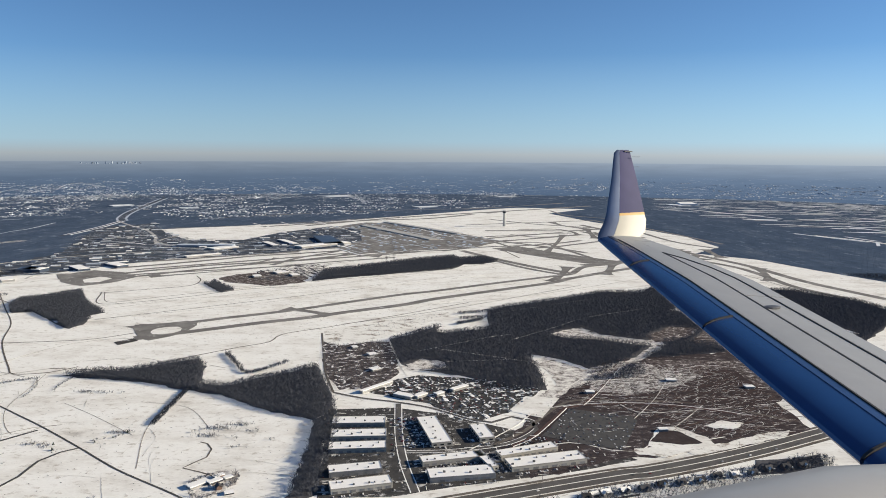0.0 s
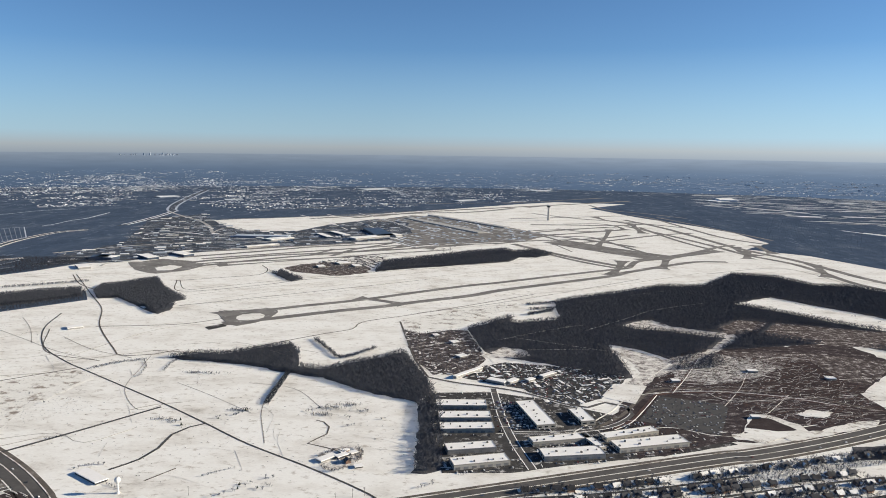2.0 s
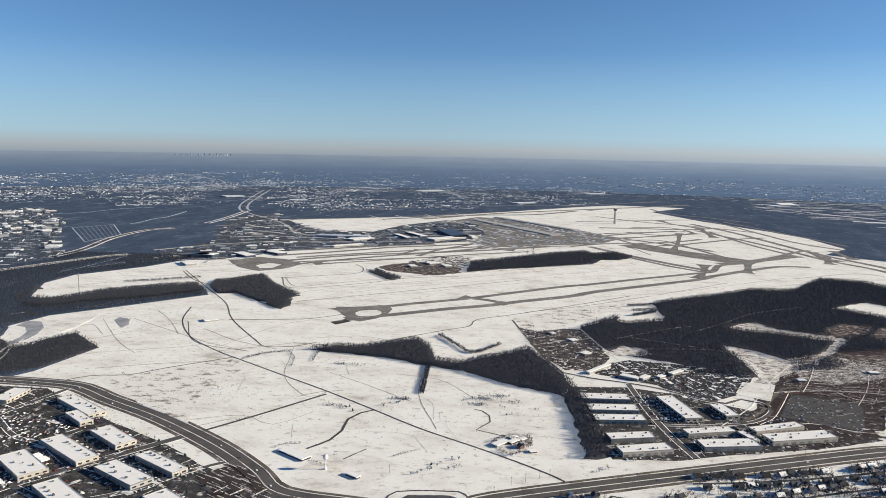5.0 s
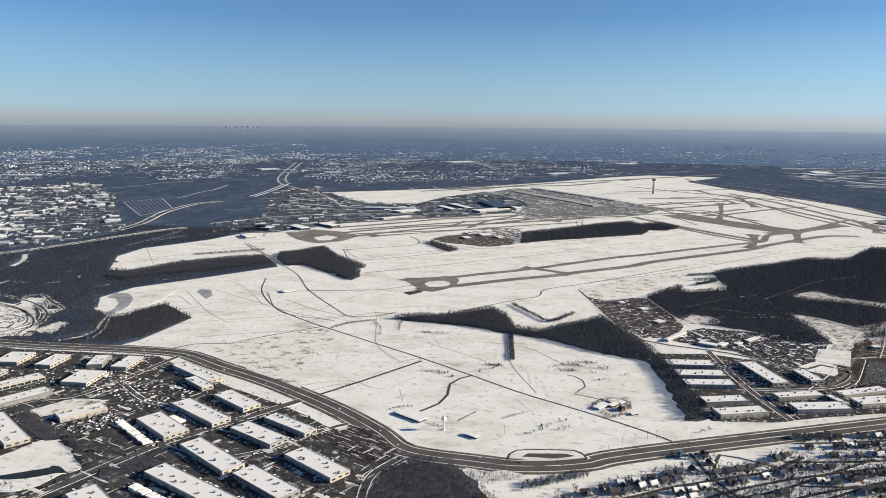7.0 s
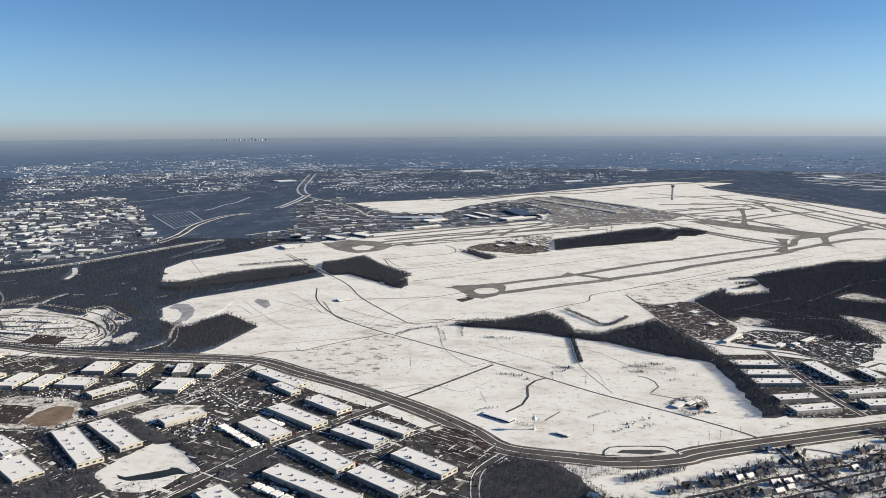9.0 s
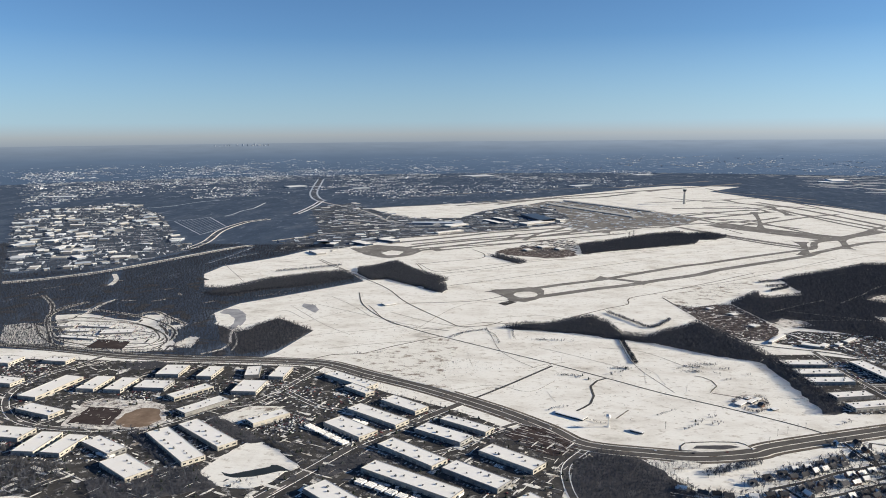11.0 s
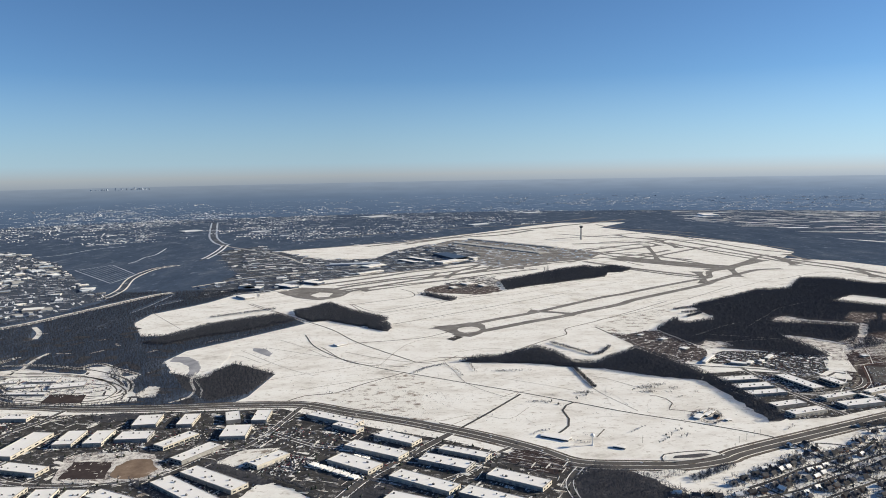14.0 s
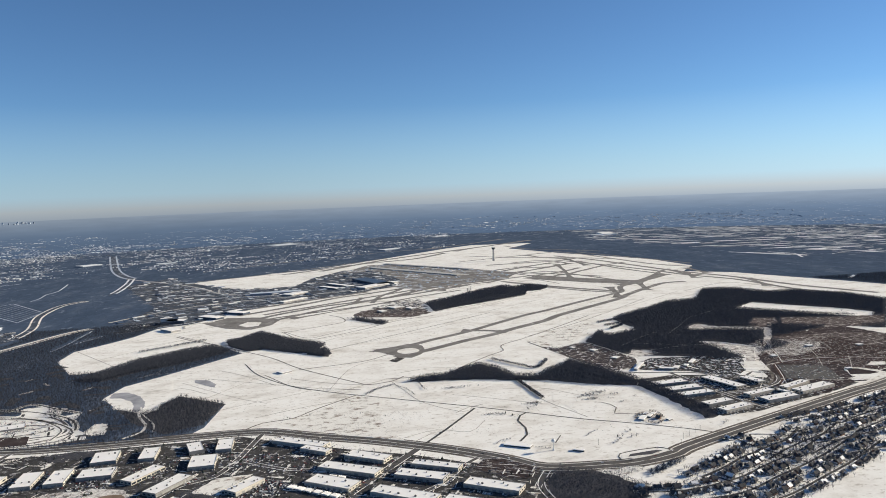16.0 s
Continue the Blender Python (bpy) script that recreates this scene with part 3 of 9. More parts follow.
def wisps(name, pts, spacing, length, width, deg, seed, material, z, label, category="snow"):
    """Many thin curling strips lying on the ground, as blown snow or wheel ruts leave them."""
    rng = np.random.default_rng(seed)
    v, f = [], []
    for x, y in zip(*scatter(pts, spacing, rng)):
        a, bend, n = radians(deg + rng.normal(0, 24)), rng.normal(0, 0.13), int(rng.integers(4, 11))
        w, step, i = width * rng.uniform(0.5, 1.6), length * rng.uniform(0.5, 1.5) / n, len(v)
        for k in range(n + 1):
            q = w * (0.35 + 0.65 * math.sin(math.pi * k / n)) * rng.uniform(0.6, 1.3)
            c, d = -math.sin(a) * q / 2, math.cos(a) * q / 2
            v += [(x + c, y + d, z), (x - c, y - d, z)]
            x, y, a = x + math.cos(a) * step, y + math.sin(a) * step, a + bend + rng.normal(0, 0.12)
        f += [(i + 2 * k, i + 2 * k + 1, i + 2 * k + 3, i + 2 * k + 2) for k in range(n)]
    return mesh_object(name, v, f, material, None, label, category, "stuff")


def faint_tracks(pts, count, deg, seed):
    """Thin wandering wheel and animal tracks, pressed into the snow of one field."""
    rng = np.random.default_rng(seed)
    x, y = scatter(pts, 9, rng)
    order = rng.permutation(len(x))[:count]
    v, f = [], []
    for k, (a, b) in enumerate(zip(x[order], y[order])):
        t, bend, w = radians(deg + rng.choice((0, 0, 90)) + rng.normal(0, 14)), rng.normal(0, 0.035), rng.uniform(0.1, 0.22)
        for j in range(int(rng.uniform(6, 26))):
            c, s = math.cos(t), math.sin(t)
            v += [(a - s * w, b + c * w, 0.07 + 0.0005 * k), (a + s * w, b - c * w, 0.07 + 0.0005 * k)]
            if j:
                i = len(v) - 4
                f.append((i, i + 1, i + 3, i + 2))
            a, b, t = a + 2.5 * c, b + 2.5 * s, t + bend + rng.normal(0, 0.06)
            if not inside(np.array([a]), np.array([b]), pts)[0]:
                break
    return mesh_object("faint_tracks", v, f, rough_snow, None, "faint wheel and animal tracks in the snow", "tracks", "stuff")


def hedge(pts, width, height, seed):
    """A thick bare hedgerow along a line."""
    p = smooth(pts, 2.0)
    rng = np.random.default_rng(seed)
    x, y = [], []
    for q in p:
        for k in range(max(4, int(width * 2.2))):
            x.append(q.x + rng.uniform(-0.5, 0.5) * width)
            y.append(q.y + rng.uniform(-0.5, 0.5) * width)
    return grove("hedgerow", np.array(x), np.array(y), height, bark, BARE, seed, None, "bare dark hedgerow between snowy fields", "hedge", 1.2)


LONE = {}


def lone_tree(x, y, height, seed, evergreen=False):
    """One tree in the open: a trunk and a crown of limbs and twigs."""
    key = ("fir" if evergreen else "bare", seed % 3)
    if key not in LONE:
        rng = np.random.default_rng(90 + seed % 3)
        v, f = fir_tree(rng, 6) if evergreen else bare_tree(rng, 14, 56, True)
        me = bpy.data.meshes.new("crown")
        me.from_pydata([tuple(p) for p in v], [], [tuple(int(i) for i in t) for t in f])
        me.materials.append(needles if evergreen else bark)
        bm = bmesh.new()
        bmesh.ops.create_cone(bm, segments=6, radius1=0.045, radius2=0.012, depth=0.72, cap_ends=True, matrix=pose(0, 0, 0.34))
        tm = bpy.data.meshes.new("trunk")
        bm.to_mesh(tm)
        bm.free()
        tm.materials.append(bark)
        LONE[key] = (me, tm)
    me, tm = LONE[key]
    base = tagged(new("tree"), "dark evergreen standing in snow" if evergreen else "small bare winter tree standing in snow", "tree", "lone trees")
    base.matrix_world = pose(x, y, 0, 0, 0, seed * 57) @ Matrix.Diagonal((height * 1.15, height * 1.15, height, 1))
    for name, data in (("crown", me), ("trunk", tm)):
        ob = new(name, data)
        ob.parent = base
    return base


def water_tower(x, y):
    """A ball-shaped water tank on a flared stem."""
    base = tagged(new("water_tower"), "white ball-shaped water tower on a slim stem", "water tower")
    base.location = (x, y, 0)
    bm = bmesh.new()
    bmesh.ops.create_uvsphere(bm, u_segments=20, v_segments=14, radius=1.45, matrix=pose(0, 0, 6.6))
    for f in bm.faces:
        f.smooth = True
    part("tank", bm, tower_white, base)
    bm = bmesh.new()
    for z, r1, r2, d in ((0.6, 1.0, 0.42, 1.2), (2.9, 0.36, 0.36, 3.6), (5.1, 0.36, 0.8, 1.0)):
        bmesh.ops.create_cone(bm, segments=14, radius1=r1, radius2=r2, depth=d, cap_ends=True, matrix=pose(0, 0, z))
    part("stem", bm, tower_white, base)
    bm = bmesh.new()
    bmesh.ops.create_cone(bm, segments=10, radius1=0.22, radius2=0.18, depth=0.4, cap_ends=True, matrix=pose(0, 0, 8.15))
    part("hatch", bm, galvanised, base)


POLE = []


def utility_pole(x, y):
    if not POLE:
        bm = bmesh.new()
        bmesh.ops.create_cone(bm, segments=6, radius1=0.09, radius2=0.06, depth=4.6, cap_ends=True, matrix=pose(0, 0, 2.2))
        me = bpy.data.meshes.new("post")
        bm.to_mesh(me)
        bm.free()
        me.materials.append(timber)
        POLE.append(me)
    base = tagged(new("utility_pole"), "wooden utility pole with crossarms by the road", "pole", "poles along the road")
    base.location = (x, y, 0)
    ob = new("post", POLE[0])
    ob.parent = base
    for z in (3.7, 4.2):
        ob = new("crossarm", shared("crossarm", [(-0.5, -0.04, -0.04, 0.5, 0.04, 0.04)], timber))
        ob.parent = base
        ob.matrix_local = pose(0, 0, z)


def pylon(x, y, height):
    """A lattice power pylon: four legs, crossed braces, three pairs of arms."""
    base = tagged(new("power_pylon"), "grey lattice power pylon on the airfield edge", "pylon", "power pylons")
    base.location = (x, y, 0)

    def bar(name, a, b, w):
        a, b = Vector(a), Vector(b)
        bm = bmesh.new()
        bmesh.ops.create_cone(bm, segments=4, radius1=w, radius2=w, depth=(b - a).length, cap_ends=True, matrix=Matrix.Translation((a + b) / 2) @ (b - a).to_track_quat("Z", "Y").to_matrix().to_4x4())
        part(name, bm, galvanised, base)

    for sx in (-1, 1):
        for sy in (-1, 1):
            bar("leg", (sx * height * 0.09, sy * height * 0.09, 0), (sx * 0.15, sy * 0.15, height), 0.16)
        for k in range(3):
            w0, w1 = height * 0.09 * (1 - k / 3.4), height * 0.09 * (1 - (k + 1) / 3.4)
            bar("brace", (sx * w0, -w0, height * k / 3.4), (sx * w1, w1, height * (k + 1) / 3.4), 0.1)
    for k in (0.68, 0.82, 0.96):
        bar("arm", (-height * 0.2, 0, height * k), (height * 0.2, 0, height * k), 0.14)


def trailer_row(line):
    """Box trailers backed up side by side along a line."""
    a, b = Vector(line[0]), Vector(line[1])
    d = (b - a).normalized()
    turn = math.degrees(math.atan2(d.y, d.x)) + 90
    for k in range(int((b - a).length / 1.35)):
        if k * 7 % 5 == 3:
            continue
        q = a + d * 1.35 * k
        base = tagged(new("box_trailer"), "white box trailer parked at a loading dock", "trailer", "trailers at the docks")
        base.matrix_world = pose(q.x, q.y, 0.12, 0, 0, turn)
        for name, mesh in (("body", shared("trailer_body", [(-2.3, -0.45, 0.35, 2.3, 0.45, 1.4)], tower_white)), ("roof_snow", shared("trailer_snow", [(-2.25, -0.42, 1.4, 2.25, 0.42, 1.46)], roof_snow)), ("wheels", shared("trailer_wheels", [(1.1, -0.45, 0, 1.5, 0.45, 0.35), (1.6, -0.45, 0, 2.0, 0.45, 0.35)], dark_tar)), ("landing_gear", shared("trailer_legs", [(-1.3, -0.3, 0, -1.2, 0.3, 0.35)], galvanised))):
            ob = new(name, mesh)
            ob.parent = base


# ---- ground and distance ----
ground_v, ground_f = [(-200, 0, 0)], []
for ring, r in enumerate((400, 900, 1600, 2300, 3000, 3050)):
    for k in range(72):
        a = 2 * math.pi * k / 72
        x, y = -200 + r * math.cos(a), r * math.sin(a)
        ground_v.append((x, y, rise(x, y)))
for k in range(72):
    ground_f.append((0, 1 + k, 1 + (k + 1) % 72))
    for ring in range(5):
        i, j = 1 + ring * 72 + k, 1 + ring * 72 + (k + 1) % 72
        ground_f.append((i, i + 72, j + 72, j))
ground_ob = mesh_object("ground", ground_v, ground_f, snow, None, "open ground under thin sunlit snow", "ground", "structure")
ground_ob.data.materials.append(hazed_floor)
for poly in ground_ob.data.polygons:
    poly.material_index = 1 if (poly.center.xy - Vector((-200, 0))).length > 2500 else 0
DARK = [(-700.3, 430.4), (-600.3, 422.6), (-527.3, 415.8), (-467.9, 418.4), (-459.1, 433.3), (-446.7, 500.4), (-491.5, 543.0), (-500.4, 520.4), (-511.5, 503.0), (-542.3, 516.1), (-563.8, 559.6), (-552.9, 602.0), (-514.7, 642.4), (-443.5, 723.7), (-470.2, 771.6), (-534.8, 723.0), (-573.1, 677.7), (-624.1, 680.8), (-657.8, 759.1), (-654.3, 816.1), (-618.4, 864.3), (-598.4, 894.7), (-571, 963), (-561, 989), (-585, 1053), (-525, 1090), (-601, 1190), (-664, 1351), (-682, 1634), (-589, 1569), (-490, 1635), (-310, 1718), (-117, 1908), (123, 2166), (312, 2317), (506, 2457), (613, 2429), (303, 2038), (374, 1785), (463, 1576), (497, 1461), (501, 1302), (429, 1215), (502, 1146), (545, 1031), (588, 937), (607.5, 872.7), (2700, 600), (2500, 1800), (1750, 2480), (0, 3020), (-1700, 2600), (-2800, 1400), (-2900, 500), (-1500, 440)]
slab("far_ground", DARK, 0.03, hazed_floor, "leafless woodland floor coloured haze-blue, running to the horizon", "ground")

hill_v, hill_f = [], []
HILL_RINGS = (3000, 3200, 3400, 3700, 4000, 4350, 4690)
for r in HILL_RINGS:
    for k in range(144):
        a = 2 * math.pi * k / 144
        x, y = -200 + r * math.cos(a), r * math.sin(a)
        hill_v.append((x, y, rise(x, y) + 0.06))
for ring in range(len(HILL_RINGS) - 1):
    for k in range(144):
        i, j = ring * 144 + k, ring * 144 + (k + 1) % 144
        hill_f.append((i, i + 144, j + 144, j))
# Glowing material with the distance haze put into its colour.
hills = bpy.data.materials.new("far_land_haze_glow")
hills.use_nodes = True
hn, hl = hills.node_tree.nodes, hills.node_tree.links
hn.remove(hn["Principled BSDF"])
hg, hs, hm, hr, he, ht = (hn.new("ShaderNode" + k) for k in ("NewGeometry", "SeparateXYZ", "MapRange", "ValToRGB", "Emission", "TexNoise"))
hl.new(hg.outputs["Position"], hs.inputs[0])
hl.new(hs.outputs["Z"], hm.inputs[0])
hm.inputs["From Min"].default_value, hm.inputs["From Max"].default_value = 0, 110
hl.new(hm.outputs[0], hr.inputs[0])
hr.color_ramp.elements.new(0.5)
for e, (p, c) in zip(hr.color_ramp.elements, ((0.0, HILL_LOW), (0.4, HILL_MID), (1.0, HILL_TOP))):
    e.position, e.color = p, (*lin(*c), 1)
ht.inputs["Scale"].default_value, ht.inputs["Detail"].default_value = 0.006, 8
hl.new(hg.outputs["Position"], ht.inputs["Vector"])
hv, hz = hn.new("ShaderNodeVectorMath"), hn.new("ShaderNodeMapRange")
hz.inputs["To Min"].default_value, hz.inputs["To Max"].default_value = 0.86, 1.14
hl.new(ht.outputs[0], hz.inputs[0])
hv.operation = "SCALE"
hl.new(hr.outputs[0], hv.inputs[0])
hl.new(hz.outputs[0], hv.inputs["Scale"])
hq, hw = hn.new("ShaderNodeMapRange"), hn.new("ShaderNodeVectorMath")   # haze in the glow, painted brighter towards the sun
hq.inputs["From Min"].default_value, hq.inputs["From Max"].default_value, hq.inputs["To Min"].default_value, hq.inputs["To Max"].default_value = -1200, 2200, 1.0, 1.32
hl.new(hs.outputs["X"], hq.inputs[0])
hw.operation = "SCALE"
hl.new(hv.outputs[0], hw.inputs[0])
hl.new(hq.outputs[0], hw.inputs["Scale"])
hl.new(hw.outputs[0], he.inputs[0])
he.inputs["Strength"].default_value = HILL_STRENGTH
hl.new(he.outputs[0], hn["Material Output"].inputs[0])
mesh_object("backdrop", hill_v, hill_f, hills, None, "far wooded land bent up to the horizon, glowing haze-blue", "backdrop", "structure")

# ---- glowing ring added as haze over the land's rim ----
ring_v, ring_f = [], []
for i in range(96):
    a = 2 * math.pi * i / 96
    for z in (104.0, 760.0):
        ring_v.append((-200 + 4685 * math.cos(a), 4685 * math.sin(a), z))
for i in range(96):
    j = (i + 1) % 96
    ring_f.append((2 * i, 2 * j, 2 * j + 1, 2 * i + 1))
# Haze made as a fading glow, stronger on the sun's side.
haze = bpy.data.materials.new("haze_ring_glow")
haze.use_nodes = True
hn, hl = haze.node_tree.nodes, haze.node_tree.links
hn.remove(hn["Principled BSDF"])
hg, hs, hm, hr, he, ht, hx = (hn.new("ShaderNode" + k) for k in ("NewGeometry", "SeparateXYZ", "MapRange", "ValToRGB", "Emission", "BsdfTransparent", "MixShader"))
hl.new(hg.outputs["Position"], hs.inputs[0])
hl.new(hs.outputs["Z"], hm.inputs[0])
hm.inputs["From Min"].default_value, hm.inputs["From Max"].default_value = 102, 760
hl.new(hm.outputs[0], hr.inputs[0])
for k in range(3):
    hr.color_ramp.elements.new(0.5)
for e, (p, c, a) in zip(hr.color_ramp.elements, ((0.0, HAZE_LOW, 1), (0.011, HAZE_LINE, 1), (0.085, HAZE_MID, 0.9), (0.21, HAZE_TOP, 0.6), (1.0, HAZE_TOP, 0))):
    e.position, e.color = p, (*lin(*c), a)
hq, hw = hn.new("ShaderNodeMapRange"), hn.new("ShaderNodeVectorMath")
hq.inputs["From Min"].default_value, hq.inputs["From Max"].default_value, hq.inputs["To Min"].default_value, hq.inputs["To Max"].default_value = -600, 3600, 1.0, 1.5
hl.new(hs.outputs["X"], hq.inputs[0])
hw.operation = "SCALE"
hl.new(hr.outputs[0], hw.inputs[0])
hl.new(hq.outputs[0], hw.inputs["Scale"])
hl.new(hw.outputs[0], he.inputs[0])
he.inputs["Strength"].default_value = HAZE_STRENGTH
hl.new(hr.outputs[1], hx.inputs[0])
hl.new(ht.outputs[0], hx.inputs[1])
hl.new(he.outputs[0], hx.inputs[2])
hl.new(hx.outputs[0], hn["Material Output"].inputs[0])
mesh_object("backdrop", ring_v, ring_f, haze, None, "glowing see-through ring standing in for horizon haze", "backdrop", "structure")

# ---- airfield ----
ribbon("runway", [(-269.9, 632.1), (-247.7, 644.7), (-229.4, 655.1), (-201.5, 673.7), (-172.1, 693.3), (-130.0, 717.4), (-97.1, 742.2), (-37.3, 783.0), (-4.8, 815.0), (66.1, 867.5), (146, 927), (175, 960), (252, 1028), (301, 1064), (345, 1068)], 12, 0.1, runway_tar, "long grey runway swept clear of snow", "runway")
ribbon("taxiway", [(-288.4, 677.5), (-265.5, 684.1), (-240.1, 693.6), (-210.9, 714.2), (-179.6, 733.2), (-147.1, 756.1), (-101.3, 794.1), (-44.3, 839.9), (-3.1, 865.5), (72, 920), (155, 977), (183, 998), (212, 1059), (273, 1100), (361, 1197)], 10, 0.12, runway_tar, "grey taxiway swept clear of snow", "taxiway")
ribbon("taxiway", [(-286.5, 680.1), (-272.0, 656.9), (-255.7, 628.8)], 9.6, 0.14, runway_tar, "grey taxiway swept clear of snow", "taxiway", step=3.0, flare=1.6)
ribbon("taxiway", [(-250.5, 690.3), (-238.9, 673.5), (-236.7, 652.3)], 8.8, 0.14, runway_tar, "grey taxiway swept clear of snow", "taxiway", step=3.0, flare=1.6)
ribbon("taxiway", [(-162.7, 757.9), (-133.5, 745.3), (-107.6, 727.3)], 9.6, 0.14, runway_tar, "grey taxiway swept clear of snow", "taxiway", step=3.0, flare=1.6)
ribbon("taxiway", [(189, 1063), (173, 1004), (147, 934)], 9.6, 0.14, runway_tar, "grey taxiway swept clear of snow", "taxiway", step=3.0, flare=1.6)
ribbon("taxiway", [(263, 1096), (246, 1040), (228, 991)], 9.6, 0.14, runway_tar, "grey taxiway swept clear of snow", "taxiway", step=3.0, flare=1.6)
ribbon("taxiway", [(205, 1054), (324, 1163), (390, 1239), (426, 1268)], 10, 0.13, runway_tar, "grey taxiway swept clear of snow", "taxiway")
ribbon("runway", [(-430, 981), (-401, 1010), (-334, 1061), (-280, 1084), (-216, 1115), (-176, 1152), (-116, 1207), (-40, 1277), (46, 1372), (129, 1450), (258, 1541)], 12, 0.1, runway_tar, "long grey runway swept clear of snow", "runway")
ribbon("taxiway", [(-464, 1026), (-418, 1058), (-348, 1114), (-296, 1160), (-228, 1195), (-138, 1250), (-40, 1335), (72, 1443)], 12, 0.12, runway_tar, "grey taxiway swept clear of snow", "taxiway")
ribbon("taxiway", [(-382, 956), (-282, 1021), (-208, 1068)], 5.6, 0.12, runway_tar, "grey taxiway swept clear of snow", "taxiway", step=3.0, flare=1.6)
ribbon("taxiway", [(38, 1239), (79, 1159), (130, 1072), (180, 1003)], 13, 0.13, runway_tar, "grey taxiway swept clear of snow", "taxiway")
ribbon("taxiway", [(-132, 1170), (-68, 1212), (40, 1262), (109, 1362), (246, 1475)], 9, 0.13, runway_tar, "grey taxiway swept clear of snow", "taxiway")
ribbon("taxiway", [(-246, 1065), (-219, 1145), (-173, 1218), (-156, 1284)], 9, 0.14, runway_tar, "grey taxiway swept clear of snow", "taxiway")
ribbon("taxiway", [(-104, 1153), (-69, 1253)], 7.2, 0.14, runway_tar, "grey taxiway swept clear of snow", "taxiway", step=3.0, flare=1.6)
ribbon("taxiway", [(-480, 917), (-435, 956), (-386, 987), (-307, 1018), (-233, 1052), (-164, 1100), (-70, 1151)], 8, 0.13, runway_tar, "grey taxiway swept clear of snow", "taxiway")
ribbon("runway", [(329, 1712), (373, 1548), (394, 1403), (420, 1221), (460, 1082), (479, 945), (508.9, 846.4), (525.8, 800.1)], 13, 0.1, runway_tar, "long grey runway swept clear of snow", "runway")
ribbon("taxiway", [(303, 1562), (350, 1402), (381, 1271), (403, 1149), (436, 1065), (445, 992), (447, 904), (472.4, 828.5)], 11, 0.12, runway_tar, "grey taxiway swept clear of snow", "taxiway")
ribbon("taxiway", [(467, 1057), (449, 989), (434, 944)], 9.6, 0.14, runway_tar, "grey taxiway swept clear of snow", "taxiway", step=3.0, flare=1.6)
ribbon("taxiway", [(464, 1270), (458, 1212), (454, 1165)], 9.6, 0.14, runway_tar, "grey taxiway swept clear of snow", "taxiway", step=3.0, flare=1.6)
ribbon("runway", [(-302, 1662), (-116, 1874), (115, 2059), (294, 2196), (478, 2348)], 20, 0.1, runway_tar, "long grey runway swept clear of snow", "runway")
ribbon("taxiway", [(-394, 1630), (-241, 1758), (-150, 1812), (-25, 1865), (89, 1999)], 18, 0.12, runway_tar, "grey taxiway swept clear of snow", "taxiway")
slab("apron", [(-514, 973), (-454, 1000), (-416, 944), (-444.9, 896.3), (-493, 937)], 0.16, runway_tar, "wide grey concrete apron", "apron")
APRON = [(-263, 1580), (-174, 1746), (-92, 1715), (20, 1554), (112, 1389), (62, 1279), (-37, 1237), (-142, 1188), (-174, 1251), (-146, 1378), (-173, 1580)]
slab("apron", APRON, 0.2, runway_tar, "wide grey concrete apron", "apron")
ribbon("taxiway", [(117, 1286), (164, 1214), (226, 1136), (266, 1094)], 58, 0.15, runway_tar, "grey taxiway swept clear of snow", "taxiway")
ribbon("taxiway", [(4, 1233), (66, 1282), (152, 1313), (217, 1348), (271, 1396)], 11, 0.135, runway_tar, "grey taxiway swept clear of snow", "taxiway")
ribbon("taxiway", [(41, 1356), (175, 1415), (293, 1502)], 8, 0.137, runway_tar, "grey taxiway swept clear of snow", "taxiway", step=3.0, flare=1.6)
ribbon("taxiway", [(79, 1408), (117, 1322), (131, 1255)], 7.2, 0.139, runway_tar, "grey taxiway swept clear of snow", "taxiway", step=3.0, flare=1.6)
ribbon("taxiway", [(254, 1496), (217, 1348), (178, 1217)], 7.2, 0.141, runway_tar, "grey taxiway swept clear of snow", "taxiway", step=3.0, flare=1.6)
ribbon("taxiway", [(268, 1102), (324, 1141), (377, 1187)], 7.2, 0.143, runway_tar, "grey taxiway swept clear of snow", "taxiway", step=3.0, flare=1.6)
ribbon("taxiway", [(326, 1546), (334, 1428), (346, 1306), (372, 1179)], 9, 0.145, runway_tar, "grey taxiway swept clear of snow", "taxiway")
ribbon("taxiway", [(325, 1618), (315, 1520), (307, 1430)], 9.6, 0.147, runway_tar, "grey taxiway swept clear of snow", "taxiway", step=3.0, flare=1.6)
ribbon("taxiway", [(98, 1569), (187, 1574), (285, 1575), (355, 1616)], 14, 0.149, runway_tar, "grey taxiway swept clear of snow", "taxiway")
ribbon("taxiway", [(92, 1453), (209, 1510), (275, 1530)], 5.6, 0.151, runway_tar, "grey taxiway swept clear of snow", "taxiway", step=3.0, flare=1.6)
ribbon("taxiway", [(423, 1194), (398, 1130), (390, 1102)], 9.6, 0.153, runway_tar, "grey taxiway swept clear of snow", "taxiway", step=3.0, flare=1.6)
ribbon("taxiway", [(420, 1246), (408, 1180), (421, 1138)], 9.6, 0.155, runway_tar, "grey taxiway swept clear of snow", "taxiway", step=3.0, flare=1.6)
ribbon("taxiway", [(270, 1776), (287, 1684), (325, 1618)], 9.6, 0.157, runway_tar, "grey taxiway swept clear of snow", "taxiway", step=3.0, flare=1.6)
ribbon("taxiway", [(-398, 962), (-334, 1024), (-240, 1097), (-136, 1156), (-33, 1222)], 11, 0.136, runway_tar, "grey taxiway swept clear of snow", "taxiway")
ribbon("taxiway", [(-425, 1016), (-372, 1053), (-287, 1109), (-184, 1177), (-22, 1281)], 10, 0.138, runway_tar, "grey taxiway swept clear of snow", "taxiway")
